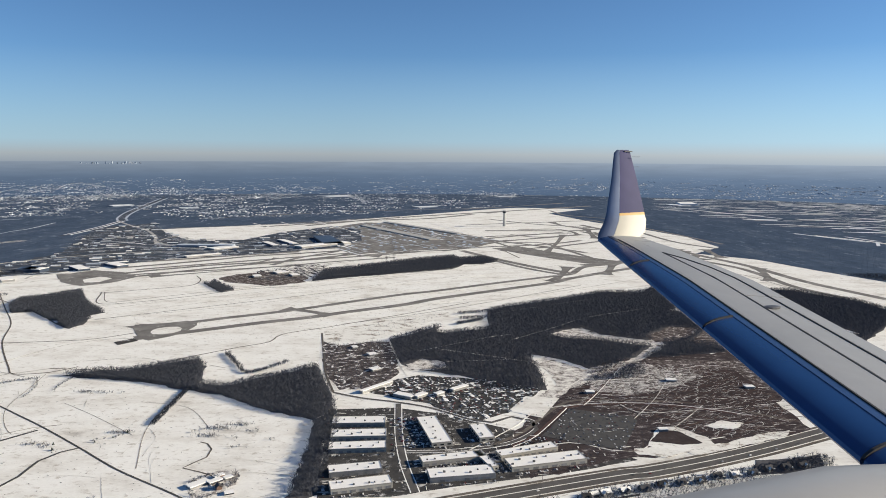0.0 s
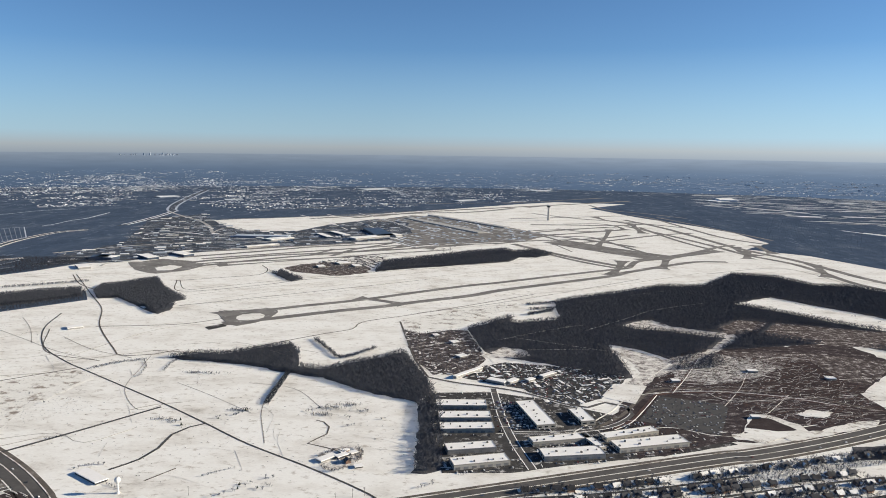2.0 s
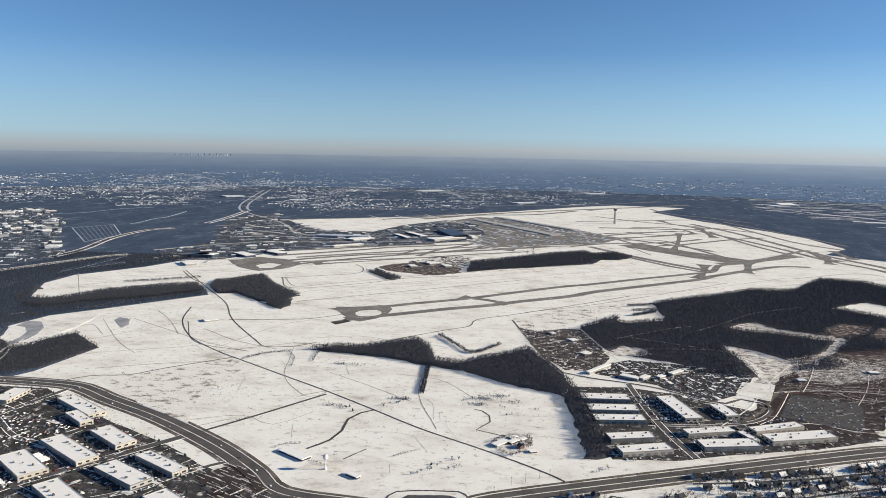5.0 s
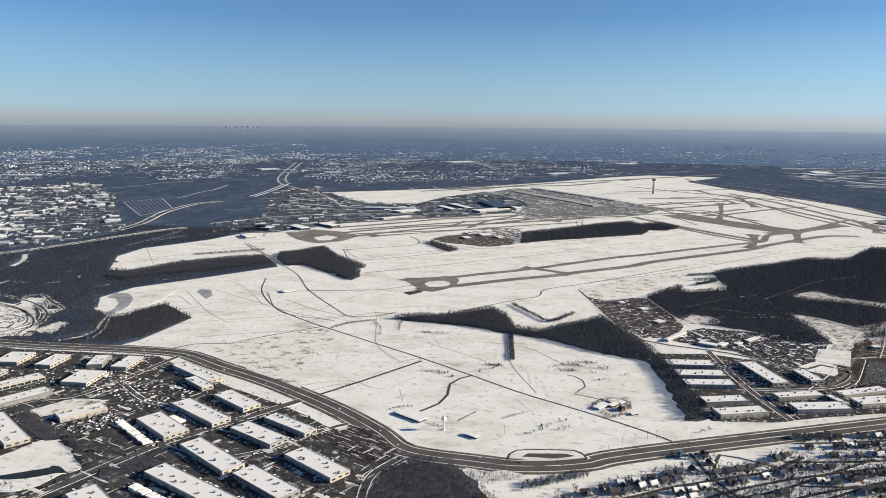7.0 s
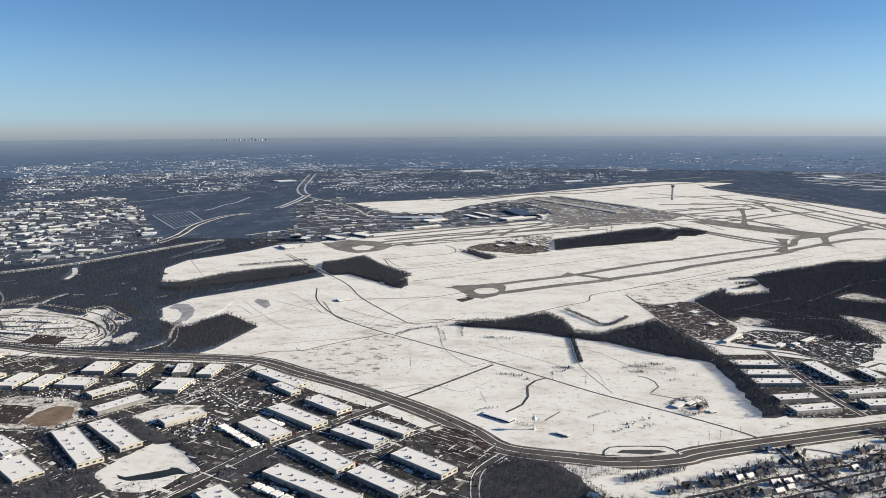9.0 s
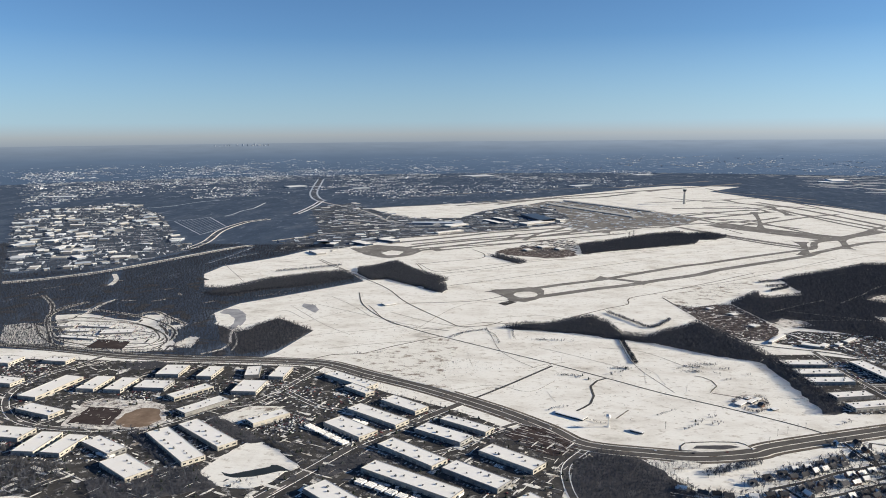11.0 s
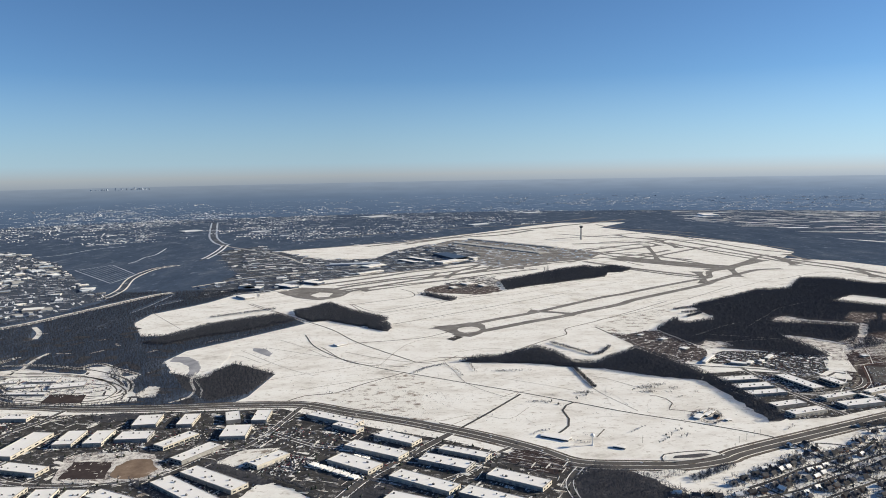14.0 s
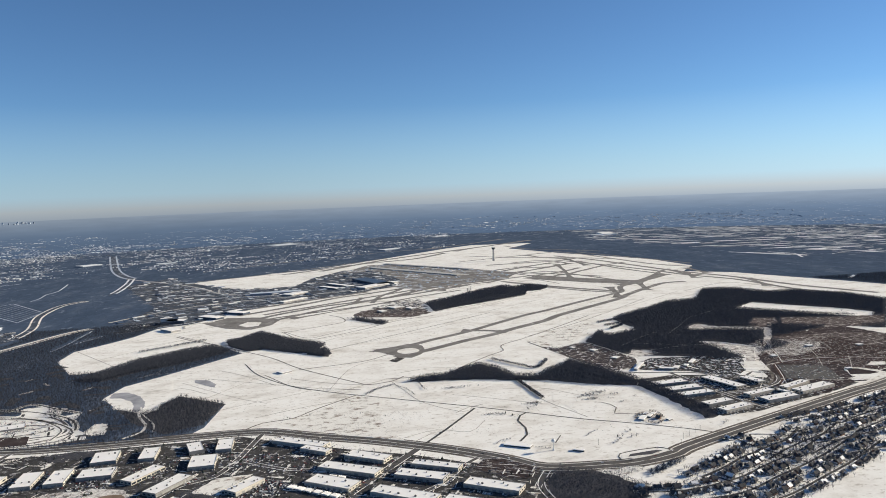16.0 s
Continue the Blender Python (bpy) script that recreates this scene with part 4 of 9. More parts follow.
ribbon("taxiway", [(-488, 1071), (-414, 1110), (-317, 1170), (-233, 1215)], 13, 0.142, runway_tar, "grey taxiway swept clear of snow", "taxiway")
ribbon("taxiway", [(-378, 1155), (-275, 1220), (-164, 1273), (-46, 1331)], 12, 0.1425, runway_tar, "grey taxiway swept clear of snow", "taxiway")
ribbon("taxiway", [(-340, 1288), (-228, 1318), (-112, 1340), (-20, 1346)], 10, 0.1435, runway_tar, "grey taxiway swept clear of snow", "taxiway")
ribbon("taxiway", [(-424, 918), (-402, 958), (-377, 977)], 9.6, 0.144, runway_tar, "grey taxiway swept clear of snow", "taxiway", step=3.0, flare=1.6)
ribbon("taxiway", [(-178, 1132), (-145, 1204), (-122, 1268)], 7.2, 0.146, runway_tar, "grey taxiway swept clear of snow", "taxiway", step=3.0, flare=1.6)
ribbon("taxiway", [(-278, 1075), (-252, 1140)], 7.2, 0.148, runway_tar, "grey taxiway swept clear of snow", "taxiway", step=3.0, flare=1.6)
ribbon("taxiway", [(-69, 1194), (-25, 1290)], 7.2, 0.152, runway_tar, "grey taxiway swept clear of snow", "taxiway", step=3.0, flare=1.6)
ribbon("taxiway", [(-588, 1589), (-458, 1646), (-261, 1788), (-99, 1929)], 9, 0.131, runway_tar, "grey taxiway swept clear of snow", "taxiway")
ribbon("taxiway", [(-282, 1404), (-190, 1371), (-93, 1397), (-2, 1384)], 10, 0.154, runway_tar, "grey taxiway swept clear of snow", "taxiway")
ribbon("taxiway", [(127, 1846), (222, 1727), (334, 1646), (426, 1547)], 10, 0.1605, runway_tar, "grey taxiway swept clear of snow", "taxiway")
ribbon("taxiway", [(39, 1409), (121, 1366), (197, 1287), (246, 1219)], 11, 0.161, runway_tar, "grey taxiway swept clear of snow", "taxiway")
ribbon("taxiway", [(321, 2148), (342, 1989), (420, 1892), (492, 1771)], 9, 0.1615, runway_tar, "grey taxiway swept clear of snow", "taxiway")
ribbon("taxiway", [(197, 1287), (262, 1345), (347, 1416), (409, 1451)], 10, 0.163, runway_tar, "grey taxiway swept clear of snow", "taxiway")
ribbon("taxiway", [(127, 2038), (234, 2146), (369, 2260)], 8, 0.1635, runway_tar, "grey taxiway swept clear of snow", "taxiway", step=3.0, flare=1.6)
ribbon("taxiway", [(68, 2186), (215, 2300), (410, 2476)], 9.6, 0.1555, runway_tar, "grey taxiway swept clear of snow", "taxiway", step=3.0, flare=1.6)
ribbon("taxiway", [(215, 1073), (283, 1121), (372, 1186)], 9.6, 0.1565, runway_tar, "grey taxiway swept clear of snow", "taxiway", step=3.0, flare=1.6)
ribbon("taxiway", [(106, 1237), (187, 1289)], 7.2, 0.1575, runway_tar, "grey taxiway swept clear of snow", "taxiway", step=3.0, flare=1.6)
for k in range(22):   # faint lines beside the runways, as mowers and ploughs leave them
    x, y, l = -330 + k * 19 + k * 7 % 5 * 9, 690 + k * 41 % 23 * 13, 90 + k * 31 % 17 * 14
    ribbon("faint_line", [(x, y), (x + 0.42 * l, y + 0.285 * l), (x + 0.84 * l, y + 0.56 * l)], 0.5 + k % 3 * 0.3, 0.085 + 0.001 * k, rough_snow, "faint grey line across snowy grass", "track")
ribbon("taxiway", [(-108, 1215), (-15, 1317), (116, 1387)], 9, 0.1805, runway_tar, "grey taxiway swept clear of snow", "taxiway")
ribbon("taxiway", [(60, 1697), (216, 1760), (383, 1828)], 9, 0.179, runway_tar, "grey taxiway swept clear of snow", "taxiway")
ribbon("taxiway", [(-594, 1819), (-419, 1958), (-185, 2109), (88, 2206)], 8, 0.1775, runway_tar, "grey taxiway swept clear of snow", "taxiway")
ribbon("taxiway", [(171, 1592), (260, 1603), (281, 1496), (199, 1451), (145, 1494)], 9, 0.176, runway_tar, "grey taxiway swept clear of snow", "taxiway")
ribbon("taxiway", [(65, 1162), (124, 1050), (174, 984)], 9, 0.1745, runway_tar, "grey taxiway swept clear of snow", "taxiway")
ribbon("taxiway", [(426, 1784), (484, 1536), (525, 1346)], 8, 0.173, runway_tar, "grey taxiway swept clear of snow", "taxiway")
ribbon("taxiway", [(383, 1828), (408, 1738), (426, 1547), (446, 1379), (490, 1283)], 9, 0.1715, runway_tar, "grey taxiway swept clear of snow", "taxiway")
ribbon("taxiway", [(110, 1347), (187, 1356), (222, 1239), (251, 1124)], 8, 0.17, runway_tar, "grey taxiway swept clear of snow", "taxiway")
slab("apron", [(-508, 967), (-478, 913), (-440.8, 886.1), (-414, 908), (-398, 957), (-432, 993), (-479, 1009)], 0.165, runway_tar, "wide grey concrete apron", "apron", step=12, amount=2)
slab("snow_island", [(-459, 932), (-447, 956), (-426, 944), (-430, 914), (-446, 910)], 0.2, snow, "snow island on a grey apron", "snow", step=4, amount=0.6)
ribbon("snow_strip", [(-435, 1713), (-346, 1575), (-276, 1414)], 2.6, 0.245, roof_snow, "long strip of ploughed snow on the apron", "snow")
ribbon("snow_strip", [(-379, 1748), (-280, 1577), (-216, 1426)], 2.6, 0.245, roof_snow, "long strip of ploughed snow on the apron", "snow")
ribbon("snow_strip", [(-306, 1781), (-212, 1604), (-147, 1449)], 2.6, 0.245, roof_snow, "long strip of ploughed snow on the apron", "snow")
ribbon("snow_strip", [(-230, 1832), (-142, 1633), (-72, 1459)], 2.6, 0.245, roof_snow, "long strip of ploughed snow on the apron", "snow")
ribbon("snow_strip", [(-167, 1870), (-71, 1662), (5, 1482)], 2.6, 0.245, roof_snow, "long strip of ploughed snow on the apron", "snow")
ribbon("snow_strip", [(-103, 1893), (-20, 1727), (40, 1562)], 2.6, 0.245, roof_snow, "long strip of ploughed snow on the apron", "snow")
slab("apron", [(-280.7, 616.5), (-269.1, 630.0), (-262.2, 621.9), (-273.6, 606.7)], 0.16, asphalt, "old dark asphalt stub", "apron")
slab("apron", [(-289.9, 675.9), (-285.2, 685.2), (-272.1, 684.1), (-245.9, 699.4), (-234.4, 695.1), (-230.2, 681.3), (-232.2, 653.8), (-240.1, 637.2), (-253.4, 622.9), (-263.3, 629.0), (-272.1, 643.1)], 0.168, runway_tar, "grey turning loop at the runway end", "apron")
slab("snow_island", [(-264.8, 660.0), (-262.2, 668.5), (-254.4, 673.8), (-246.0, 674.9), (-240.0, 668.8), (-237.9, 658.3), (-241.8, 649.8), (-250.1, 644.8), (-258.3, 645.0), (-263.2, 652.2)], 0.2, snow, "snow island inside a taxiway loop", "snow")
TERMINAL_LOTS = [(-627, 933), (-637, 1048), (-614, 1181), (-743, 1584), (-667, 1694), (-537, 1462), (-474, 1377), (-369, 1378), (-330, 1508), (-244, 1646), (-166, 1580), (-146, 1378), (-178, 1268), (-291, 1186), (-415, 1126), (-470, 1058), (-505, 1008), (-532, 973)]
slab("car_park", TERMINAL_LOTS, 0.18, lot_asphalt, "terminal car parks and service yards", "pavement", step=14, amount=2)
patches("snow_strips", TERMINAL_LOTS, 15, 17, 41, far_white, 0.26, 15, 0.2, 19, "strips of ploughed snow between parked cars", square=False)
patches("snow_strips", TERMINAL_LOTS, 13, 9, 40, hazed_snow, 0.28, 9, 0.25, 19, "snowy lawns between airport roads")
patches("car_rows", TERMINAL_LOTS, 11, 12, 39, dark_tar, 0.3, 8, 0.4, 19, "dark full rows of parked cars far off", category="cars", square=False)
rng_t = np.random.default_rng(12)
for k, (x, y) in enumerate(zip(*scatter(TERMINAL_LOTS, 25, np.random.default_rng(8)))):
    if rng_t.uniform() < 0.55:
        continue
    l, d, t = 5 + 16 * rng_t.uniform() ** 2, 4 + 5 * rng_t.uniform(), 0.33 + (1.57 if k % 5 == 2 else 0.0)
    u, w = (math.cos(t), math.sin(t)), (-math.sin(t), math.cos(t))
    hall((x, y), (x + u[0] * l, y + u[1] * l), (x + w[0] * d, y + w[1] * d), 1.4 + k % 3 * 0.4, (wall_grey, hazed_wall, hangar_blue, hazed_wall)[k % 4], "airport_building", "flat-roofed airport building among car parks", "building", "airport buildings", (roof_snow, far_white, hangar_blue, hazed_snow, roof_snow)[k % 5])
ribbon("road", [(-661, 1047), (-623, 1094), (-578, 1144), (-507, 1191), (-426, 1208), (-345, 1225), (-263, 1250)], 5, 0.34, concrete, "pale airport access road", "road")
ribbon("road", [(-771, 1757), (-688, 1638), (-618, 1545), (-555, 1429), (-519, 1338), (-484, 1300)], 6, 0.35, concrete, "pale dual road curving to the terminal", "road")
ribbon("road", [(-519, 1338), (-521, 1408), (-492, 1418), (-472, 1367)], 4, 0.36, concrete, "ramp looping beside the terminal", "road")
ribbon("road", [(-606, 1230), (-544, 1264), (-455, 1257), (-357, 1241)], 3, 0.37, roof_snow, "snowy verge along the terminal road", "road")
ribbon("road", [(-640, 1376), (-582, 1440), (-537, 1397)], 3, 0.38, roof_snow, "snowy verge along the terminal road", "road")
ribbon("road", [(-609, 1281), (-569, 1328), (-523, 1300)], 3, 0.39, roof_snow, "snowy verge along the terminal road", "road")
ribbon("road", [(-535, 936), (-536, 962), (-500, 985)], 3, 0.4, concrete, "service road along the airfield", "road")
hall((-570, 989), (-542, 984), (-575, 1009), 5, hangar_blue, "hangar", "broad hangar with a dark front and snowy roof", "building", "", roof_snow)
hall((-393, 1133), (-350, 1170), (-394, 1147), 3, wall_grey, "freight_shed", "long freight shed with a snowy roof", "building", "", roof_snow)
hall((-322, 1329), (-291, 1276), (-317, 1343), 3, hangar_blue, "hangar", "long hangar with a snowy roof", "building", "", roof_snow)
hall((-304, 1368), (-262, 1302), (-299, 1382), 3, hangar_blue, "hangar", "long hangar with a snowy roof", "building", "", roof_snow)
hall((-378, 1224), (-346, 1258), (-378, 1258), 3, wall_grey, "freight_shed", "long freight shed with a snowy roof", "building", "", roof_snow)
hall((-480, 1058), (-460, 1077), (-481, 1070), 3, hangar_blue, "hangar", "hangar with a snowy roof and dark front", "building", "", roof_snow)
hall((-456, 1265), (-359, 1266), (-460, 1285), 4, hazed_wall, "terminal", "airport terminal with a pale swept roof", "building", "", hazed_snow)
hall((-246, 1419), (-203, 1294), (-225, 1462), 4, hangar_blue, "hangar", "large dark-roofed hall by the apron", "building", "", hangar_blue)
hall((-236, 1251), (-160, 1321), (-233, 1285), 4, wall_grey, "concourse", "long airport concourse with a snowy roof", "building", "", roof_snow)
patches("snow_fields", [(1054, 2325), (1063, 1985), (876, 1463), (849, 1348), (1033, 1341), (1221, 1527), (1648, 1984), (1564, 2363), (1360, 2629)], 21, 13, 49, far_white, 0.5, 7, 0.34, 4, "snowy clearings among far woods", square=False)
patches("snow_fields", [(612, 2236), (1002, 2914), (1314, 2778), (1110, 2264), (807, 1895), (696, 2056)], 26, 10, 50, far_white, 0.5, 6, 0.3, 4, "snowy clearings among far woods", square=False)
hall((-182, 1664), (-19, 1388), (-174, 1692), 2.0, concrete, "concourse", "long low airport concourse with a dusting of snow", "building", "", concrete)
hall((-134, 1747), (36, 1492), (-127, 1762), 2.0, concrete, "concourse", "long low airport concourse with a dusting of snow", "building", "", concrete)
hall((-574, 983), (-550, 988), (-580, 1006), 5, hangar_blue, "hangar", "dark blue hangar with a dark roof", "building", "", hangar_blue)
hall((-525, 1027), (-496, 997), (-521, 1046), 3.5, hangar_blue, "hangar", "hangar with a snowy roof and dark front", "building", "", roof_snow)
hall((-482, 1050), (-457, 1031), (-479, 1069), 3.5, hangar_blue, "hangar", "hangar with a snowy roof and dark front", "building", "", roof_snow)
hall((-550, 909), (-538, 918), (-559, 939), 3, wall_grey, "service_shed", "grey service shed by the airfield", "building", "", roof_snow)
patches("snow_strips", APRON, 17, 22, 47, far_white, 0.24, 14, 0.3, -54, "strips of ploughed snow on the apron", square=False)
cars([(x, y, 20.0) for x, y in zip(*scatter(APRON, 30, np.random.default_rng(77)))], "service vehicles and airliners parked on the apron", hazed_snow, 4.0)
tower = tagged(new("control_tower"), "tall pale airport control tower", "tower")
tower.location = (147.8, 1672.6, 0)
bm = bmesh.new()
bmesh.ops.create_cone(bm, segments=12, radius1=3.2, radius2=2.2, depth=30, cap_ends=True, matrix=pose(0, 0, 15))
part("shaft", bm, concrete, tower)
bm = bmesh.new()
bmesh.ops.create_cone(bm, segments=12, radius1=3.0, radius2=5.2, depth=4.5, cap_ends=True, matrix=pose(0, 0, 32))
part("cab", bm, glass, tower, "dark glazed cab")
bm = bmesh.new()
bmesh.ops.create_cone(bm, segments=12, radius1=5.4, radius2=3.6, depth=1.6, cap_ends=True, matrix=pose(0, 0, 35))
part("roof", bm, concrete, tower)

# ---- roads ----
HIGHWAY = [(-837.4, 474.0), (-693.0, 442.8), (-656.9, 435.0), (-622.0, 427.5), (-582.0, 417.7), (-522.8, 412.4), (-463.1, 411.7), (-416.8, 407.5), (-396.3, 397.9), (-375.3, 383.6), (-333.0, 358.8), (-298.4, 334.3), (-270.7, 312.0), (-245.7, 287.7), (-226.4, 265.9), (-188.2, 258.0), (-165.0, 256.0), (-134.8, 262.6), (-101.3, 278.8), (79.9, 346.7), (110.0, 355.6), (145.5, 369.6), (184.0, 387.4), (222.5, 407.5), (285.0, 441.0)]
ribbon("verge", HIGHWAY, 17.5, 0.04, track_mud, "muddy verge with ploughed snow along the road", "verge")
ribbon("road", HIGHWAY, 4.8, 0.14, road_tar, "dual carriageway swept clear of snow", "road", offset=2.85)
ribbon("road", HIGHWAY, 4.8, 0.14, road_tar, "dual carriageway swept clear of snow", "road", offset=-2.85)
ribbon("median", HIGHWAY, 0.55, 0.16, rough_snow, "dirty snow on the median strip", "verge", step=5)
ribbon("snow_bank", HIGHWAY, 0.6, 0.2, rough_snow, "ploughed snow bank along the road", "snow", offset=6.0, step=5)
ribbon("snow_bank", HIGHWAY, 0.6, 0.2, rough_snow, "ploughed snow bank along the road", "snow", offset=-6.0, step=5)
lane, spots = smooth(HIGHWAY, 2.0), []
for k in range(34):
    n = 20 + k * 53 % (len(lane) - 40)
    d = (lane[n + 1] - lane[n]).normalized()
    q = lane[n] + Vector((-d.y, d.x)) * (2.0, 3.8, -2.0, -3.8)[k % 4]
    spots.append((q.x, q.y, math.degrees(math.atan2(d.y, d.x)) + (180 if k % 4 < 2 else 0)))
cars(spots, "cars standing along the dual carriageway")
ribbon("road", [(-296.3, 333.3), (-319.0, 305.8), (-339.5, 281.0), (-358.0, 257.8), (-373.5, 228.1), (-383.8, 208.3), (-395.3, 187.4)], 5.2, 0.15, road_tar, "park street swept clear of snow", "road")
ribbon("snow_bank", [(-296.3, 333.3), (-319.0, 305.8), (-339.5, 281.0), (-358.0, 257.8), (-373.5, 228.1), (-383.8, 208.3), (-395.3, 187.4)], 0.6, 0.105, roof_snow, "ploughed snow along the street", "snow", offset=3.0, step=4)
ribbon("snow_bank", [(-296.3, 333.3), (-319.0, 305.8), (-339.5, 281.0), (-358.0, 257.8), (-373.5, 228.1), (-383.8, 208.3), (-395.3, 187.4)], 0.6, 0.105, roof_snow, "ploughed snow along the street", "snow", offset=-3.0, step=4)
ribbon("road", [(-296.3, 333.3), (-270.8, 365.2), (-236.5, 411.1)], 1.9, 0.12, dark_tar, "narrow cleared lane between snowy fields", "road")
ribbon("road", [(-436.8, 661.1), (-420.5, 602.4), (-387.7, 544.1), (-348.0, 503.8), (-317.7, 479.7), (-267.7, 440.8), (-236.6, 416.6), (-199.0, 385.1), (-166.0, 356.8), (-127.5, 329.5), (-99.7, 307.9), (-85.7, 294.7), (-86.6, 288.1)], 1.15, 0.12, dark_tar, "narrow cleared lane between snowy fields", "road")
ribbon("road", [(-226.0, 319.6), (-216.0, 333.1), (-212.1, 347.9), (-212.2, 367.2), (-206.4, 378.8), (-199.0, 385.1)], 1.5, 0.12, dark_tar, "narrow cleared lane between snowy fields", "road")
ribbon("road", [(-295.0, 537.4), (-237.3, 535.9), (-200.5, 571.3), (-169.0, 601.5), (-147.1, 620.2), (-140.9, 648.2), (-102.7, 678.0), (-42.7, 728.4), (33.4, 796.1)], 1.2, 0.12, track_mud, "narrow cleared lane between snowy fields", "road")
ribbon("road", [(-534.7, 874.5), (-456.9, 756.9), (-409.8, 685.9), (-376.2, 614.3), (-327.0, 538.7), (-313.5, 522.6), (-289.8, 527.7), (-275.9, 542.6)], 1.2, 0.12, track_mud, "narrow cleared lane between snowy fields", "road")
ribbon("road", [(-596.7, 415.0), (-605.5, 387.2), (-617.9, 361.8), (-617.6, 332.8), (-608.7, 311.4), (-588.3, 287.0), (-564.0, 273.2), (-525.9, 268.4), (-493.4, 274.7), (-479.5, 285.1), (-461.5, 308.6), (-441.4, 318.4), (-428.3, 345.4), (-421.0, 369.2), (-410.4, 405.0)], 3.6, 0.15, road_tar, "park street swept clear of snow", "road")
ribbon("snow_bank", [(-596.7, 415.0), (-605.5, 387.2), (-617.9, 361.8), (-617.6, 332.8), (-608.7, 311.4), (-588.3, 287.0), (-564.0, 273.2), (-525.9, 268.4), (-493.4, 274.7), (-479.5, 285.1), (-461.5, 308.6), (-441.4, 318.4), (-428.3, 345.4), (-421.0, 369.2), (-410.4, 405.0)], 0.6, 0.105, roof_snow, "ploughed snow along the street", "snow", offset=2.2, step=4)
ribbon("snow_bank", [(-596.7, 415.0), (-605.5, 387.2), (-617.9, 361.8), (-617.6, 332.8), (-608.7, 311.4), (-588.3, 287.0), (-564.0, 273.2), (-525.9, 268.4), (-493.4, 274.7), (-479.5, 285.1), (-461.5, 308.6), (-441.4, 318.4), (-428.3, 345.4), (-421.0, 369.2), (-410.4, 405.0)], 0.6, 0.105, roof_snow, "ploughed snow along the street", "snow", offset=-2.2, step=4)
ribbon("road", [(-224.9, 263.1), (-238.5, 239.6), (-239.5, 215.3), (-236.6, 199.3)], 3.4, 0.15, road_tar, "park street swept clear of snow", "road")
ribbon("snow_bank", [(-224.9, 263.1), (-238.5, 239.6), (-239.5, 215.3), (-236.6, 199.3)], 0.6, 0.105, roof_snow, "ploughed snow along the street", "snow", offset=2.1, step=4)
ribbon("snow_bank", [(-224.9, 263.1), (-238.5, 239.6), (-239.5, 215.3), (-236.6, 199.3)], 0.6, 0.105, roof_snow, "ploughed snow along the street", "snow", offset=-2.1, step=4)
ribbon("road", [(-354.7, 257.7), (-327.5, 245.7), (-301.4, 257.0), (-276.3, 286.2), (-262.9, 298.0)], 2.8, 0.14, road_tar, "park street swept clear of snow", "road")
ribbon("snow_bank", [(-354.7, 257.7), (-327.5, 245.7), (-301.4, 257.0), (-276.3, 286.2), (-262.9, 298.0)], 0.6, 0.105, roof_snow, "ploughed snow along the street", "snow", offset=1.8, step=4)
ribbon("snow_bank", [(-354.7, 257.7), (-327.5, 245.7), (-301.4, 257.0), (-276.3, 286.2), (-262.9, 298.0)], 0.6, 0.105, roof_snow, "ploughed snow along the street", "snow", offset=-1.8, step=4)
ribbon("road", [(-339.5, 281.0), (-371.0, 306.8), (-395.2, 317.4), (-423.7, 343.0)], 2.8, 0.14, road_tar, "park street swept clear of snow", "road")
ribbon("snow_bank", [(-339.5, 281.0), (-371.0, 306.8), (-395.2, 317.4), (-423.7, 343.0)], 0.6, 0.105, roof_snow, "ploughed snow along the street", "snow", offset=1.8, step=4)
ribbon("snow_bank", [(-339.5, 281.0), (-371.0, 306.8), (-395.2, 317.4), (-423.7, 343.0)], 0.6, 0.105, roof_snow, "ploughed snow along the street", "snow", offset=-1.8, step=4)
ribbon("road", [(-426.9, 413.8), (-412.7, 429.1), (-387.2, 434.5), (-368.5, 454.0), (-328.3, 489.4)], 1.2, 0.12, track_mud, "narrow cleared lane between snowy fields", "road")
ribbon("road", [(-378.6, 611.8), (-332.4, 619.3), (-302.3, 628.2), (-275.2, 651.5)], 1.2, 0.12, track_mud, "narrow cleared lane between snowy fields", "road")
ribbon("road", [(-71.5, 483.0), (-50.8, 471.4), (-27.5, 463.6), (-4.9, 452.9), (20.0, 432.5), (33.7, 426.8), (46.8, 436.8), (58.4, 430.0), (60.1, 415.8), (41.1, 393.8), (8.7, 383.0), (-16.3, 381.2)], 2.6, 0.15, road_tar, "park street swept clear of snow", "road")
ribbon("snow_bank", [(-71.5, 483.0), (-50.8, 471.4), (-27.5, 463.6), (-4.9, 452.9), (20.0, 432.5), (33.7, 426.8), (46.8, 436.8), (58.4, 430.0), (60.1, 415.8), (41.1, 393.8), (8.7, 383.0), (-16.3, 381.2)], 0.6, 0.105, roof_snow, "ploughed snow along the street", "snow", offset=1.7, step=4)
ribbon("snow_bank", [(-71.5, 483.0), (-50.8, 471.4), (-27.5, 463.6), (-4.9, 452.9), (20.0, 432.5), (33.7, 426.8), (46.8, 436.8), (58.4, 430.0), (60.1, 415.8), (41.1, 393.8), (8.7, 383.0), (-16.3, 381.2)], 0.6, 0.105, roof_snow, "ploughed snow along the street", "snow", offset=-1.7, step=4)
ribbon("road", [(-25.5, 460.3), (-22.1, 406.0), (-17.1, 366.1), (-10.0, 331.7)], 3.6, 0.15, road_tar, "park street swept clear of snow", "road")
ribbon("snow_bank", [(-25.5, 460.3), (-22.1, 406.0), (-17.1, 366.1), (-10.0, 331.7)], 0.6, 0.105, roof_snow, "ploughed snow along the street", "snow", offset=2.2, step=4)
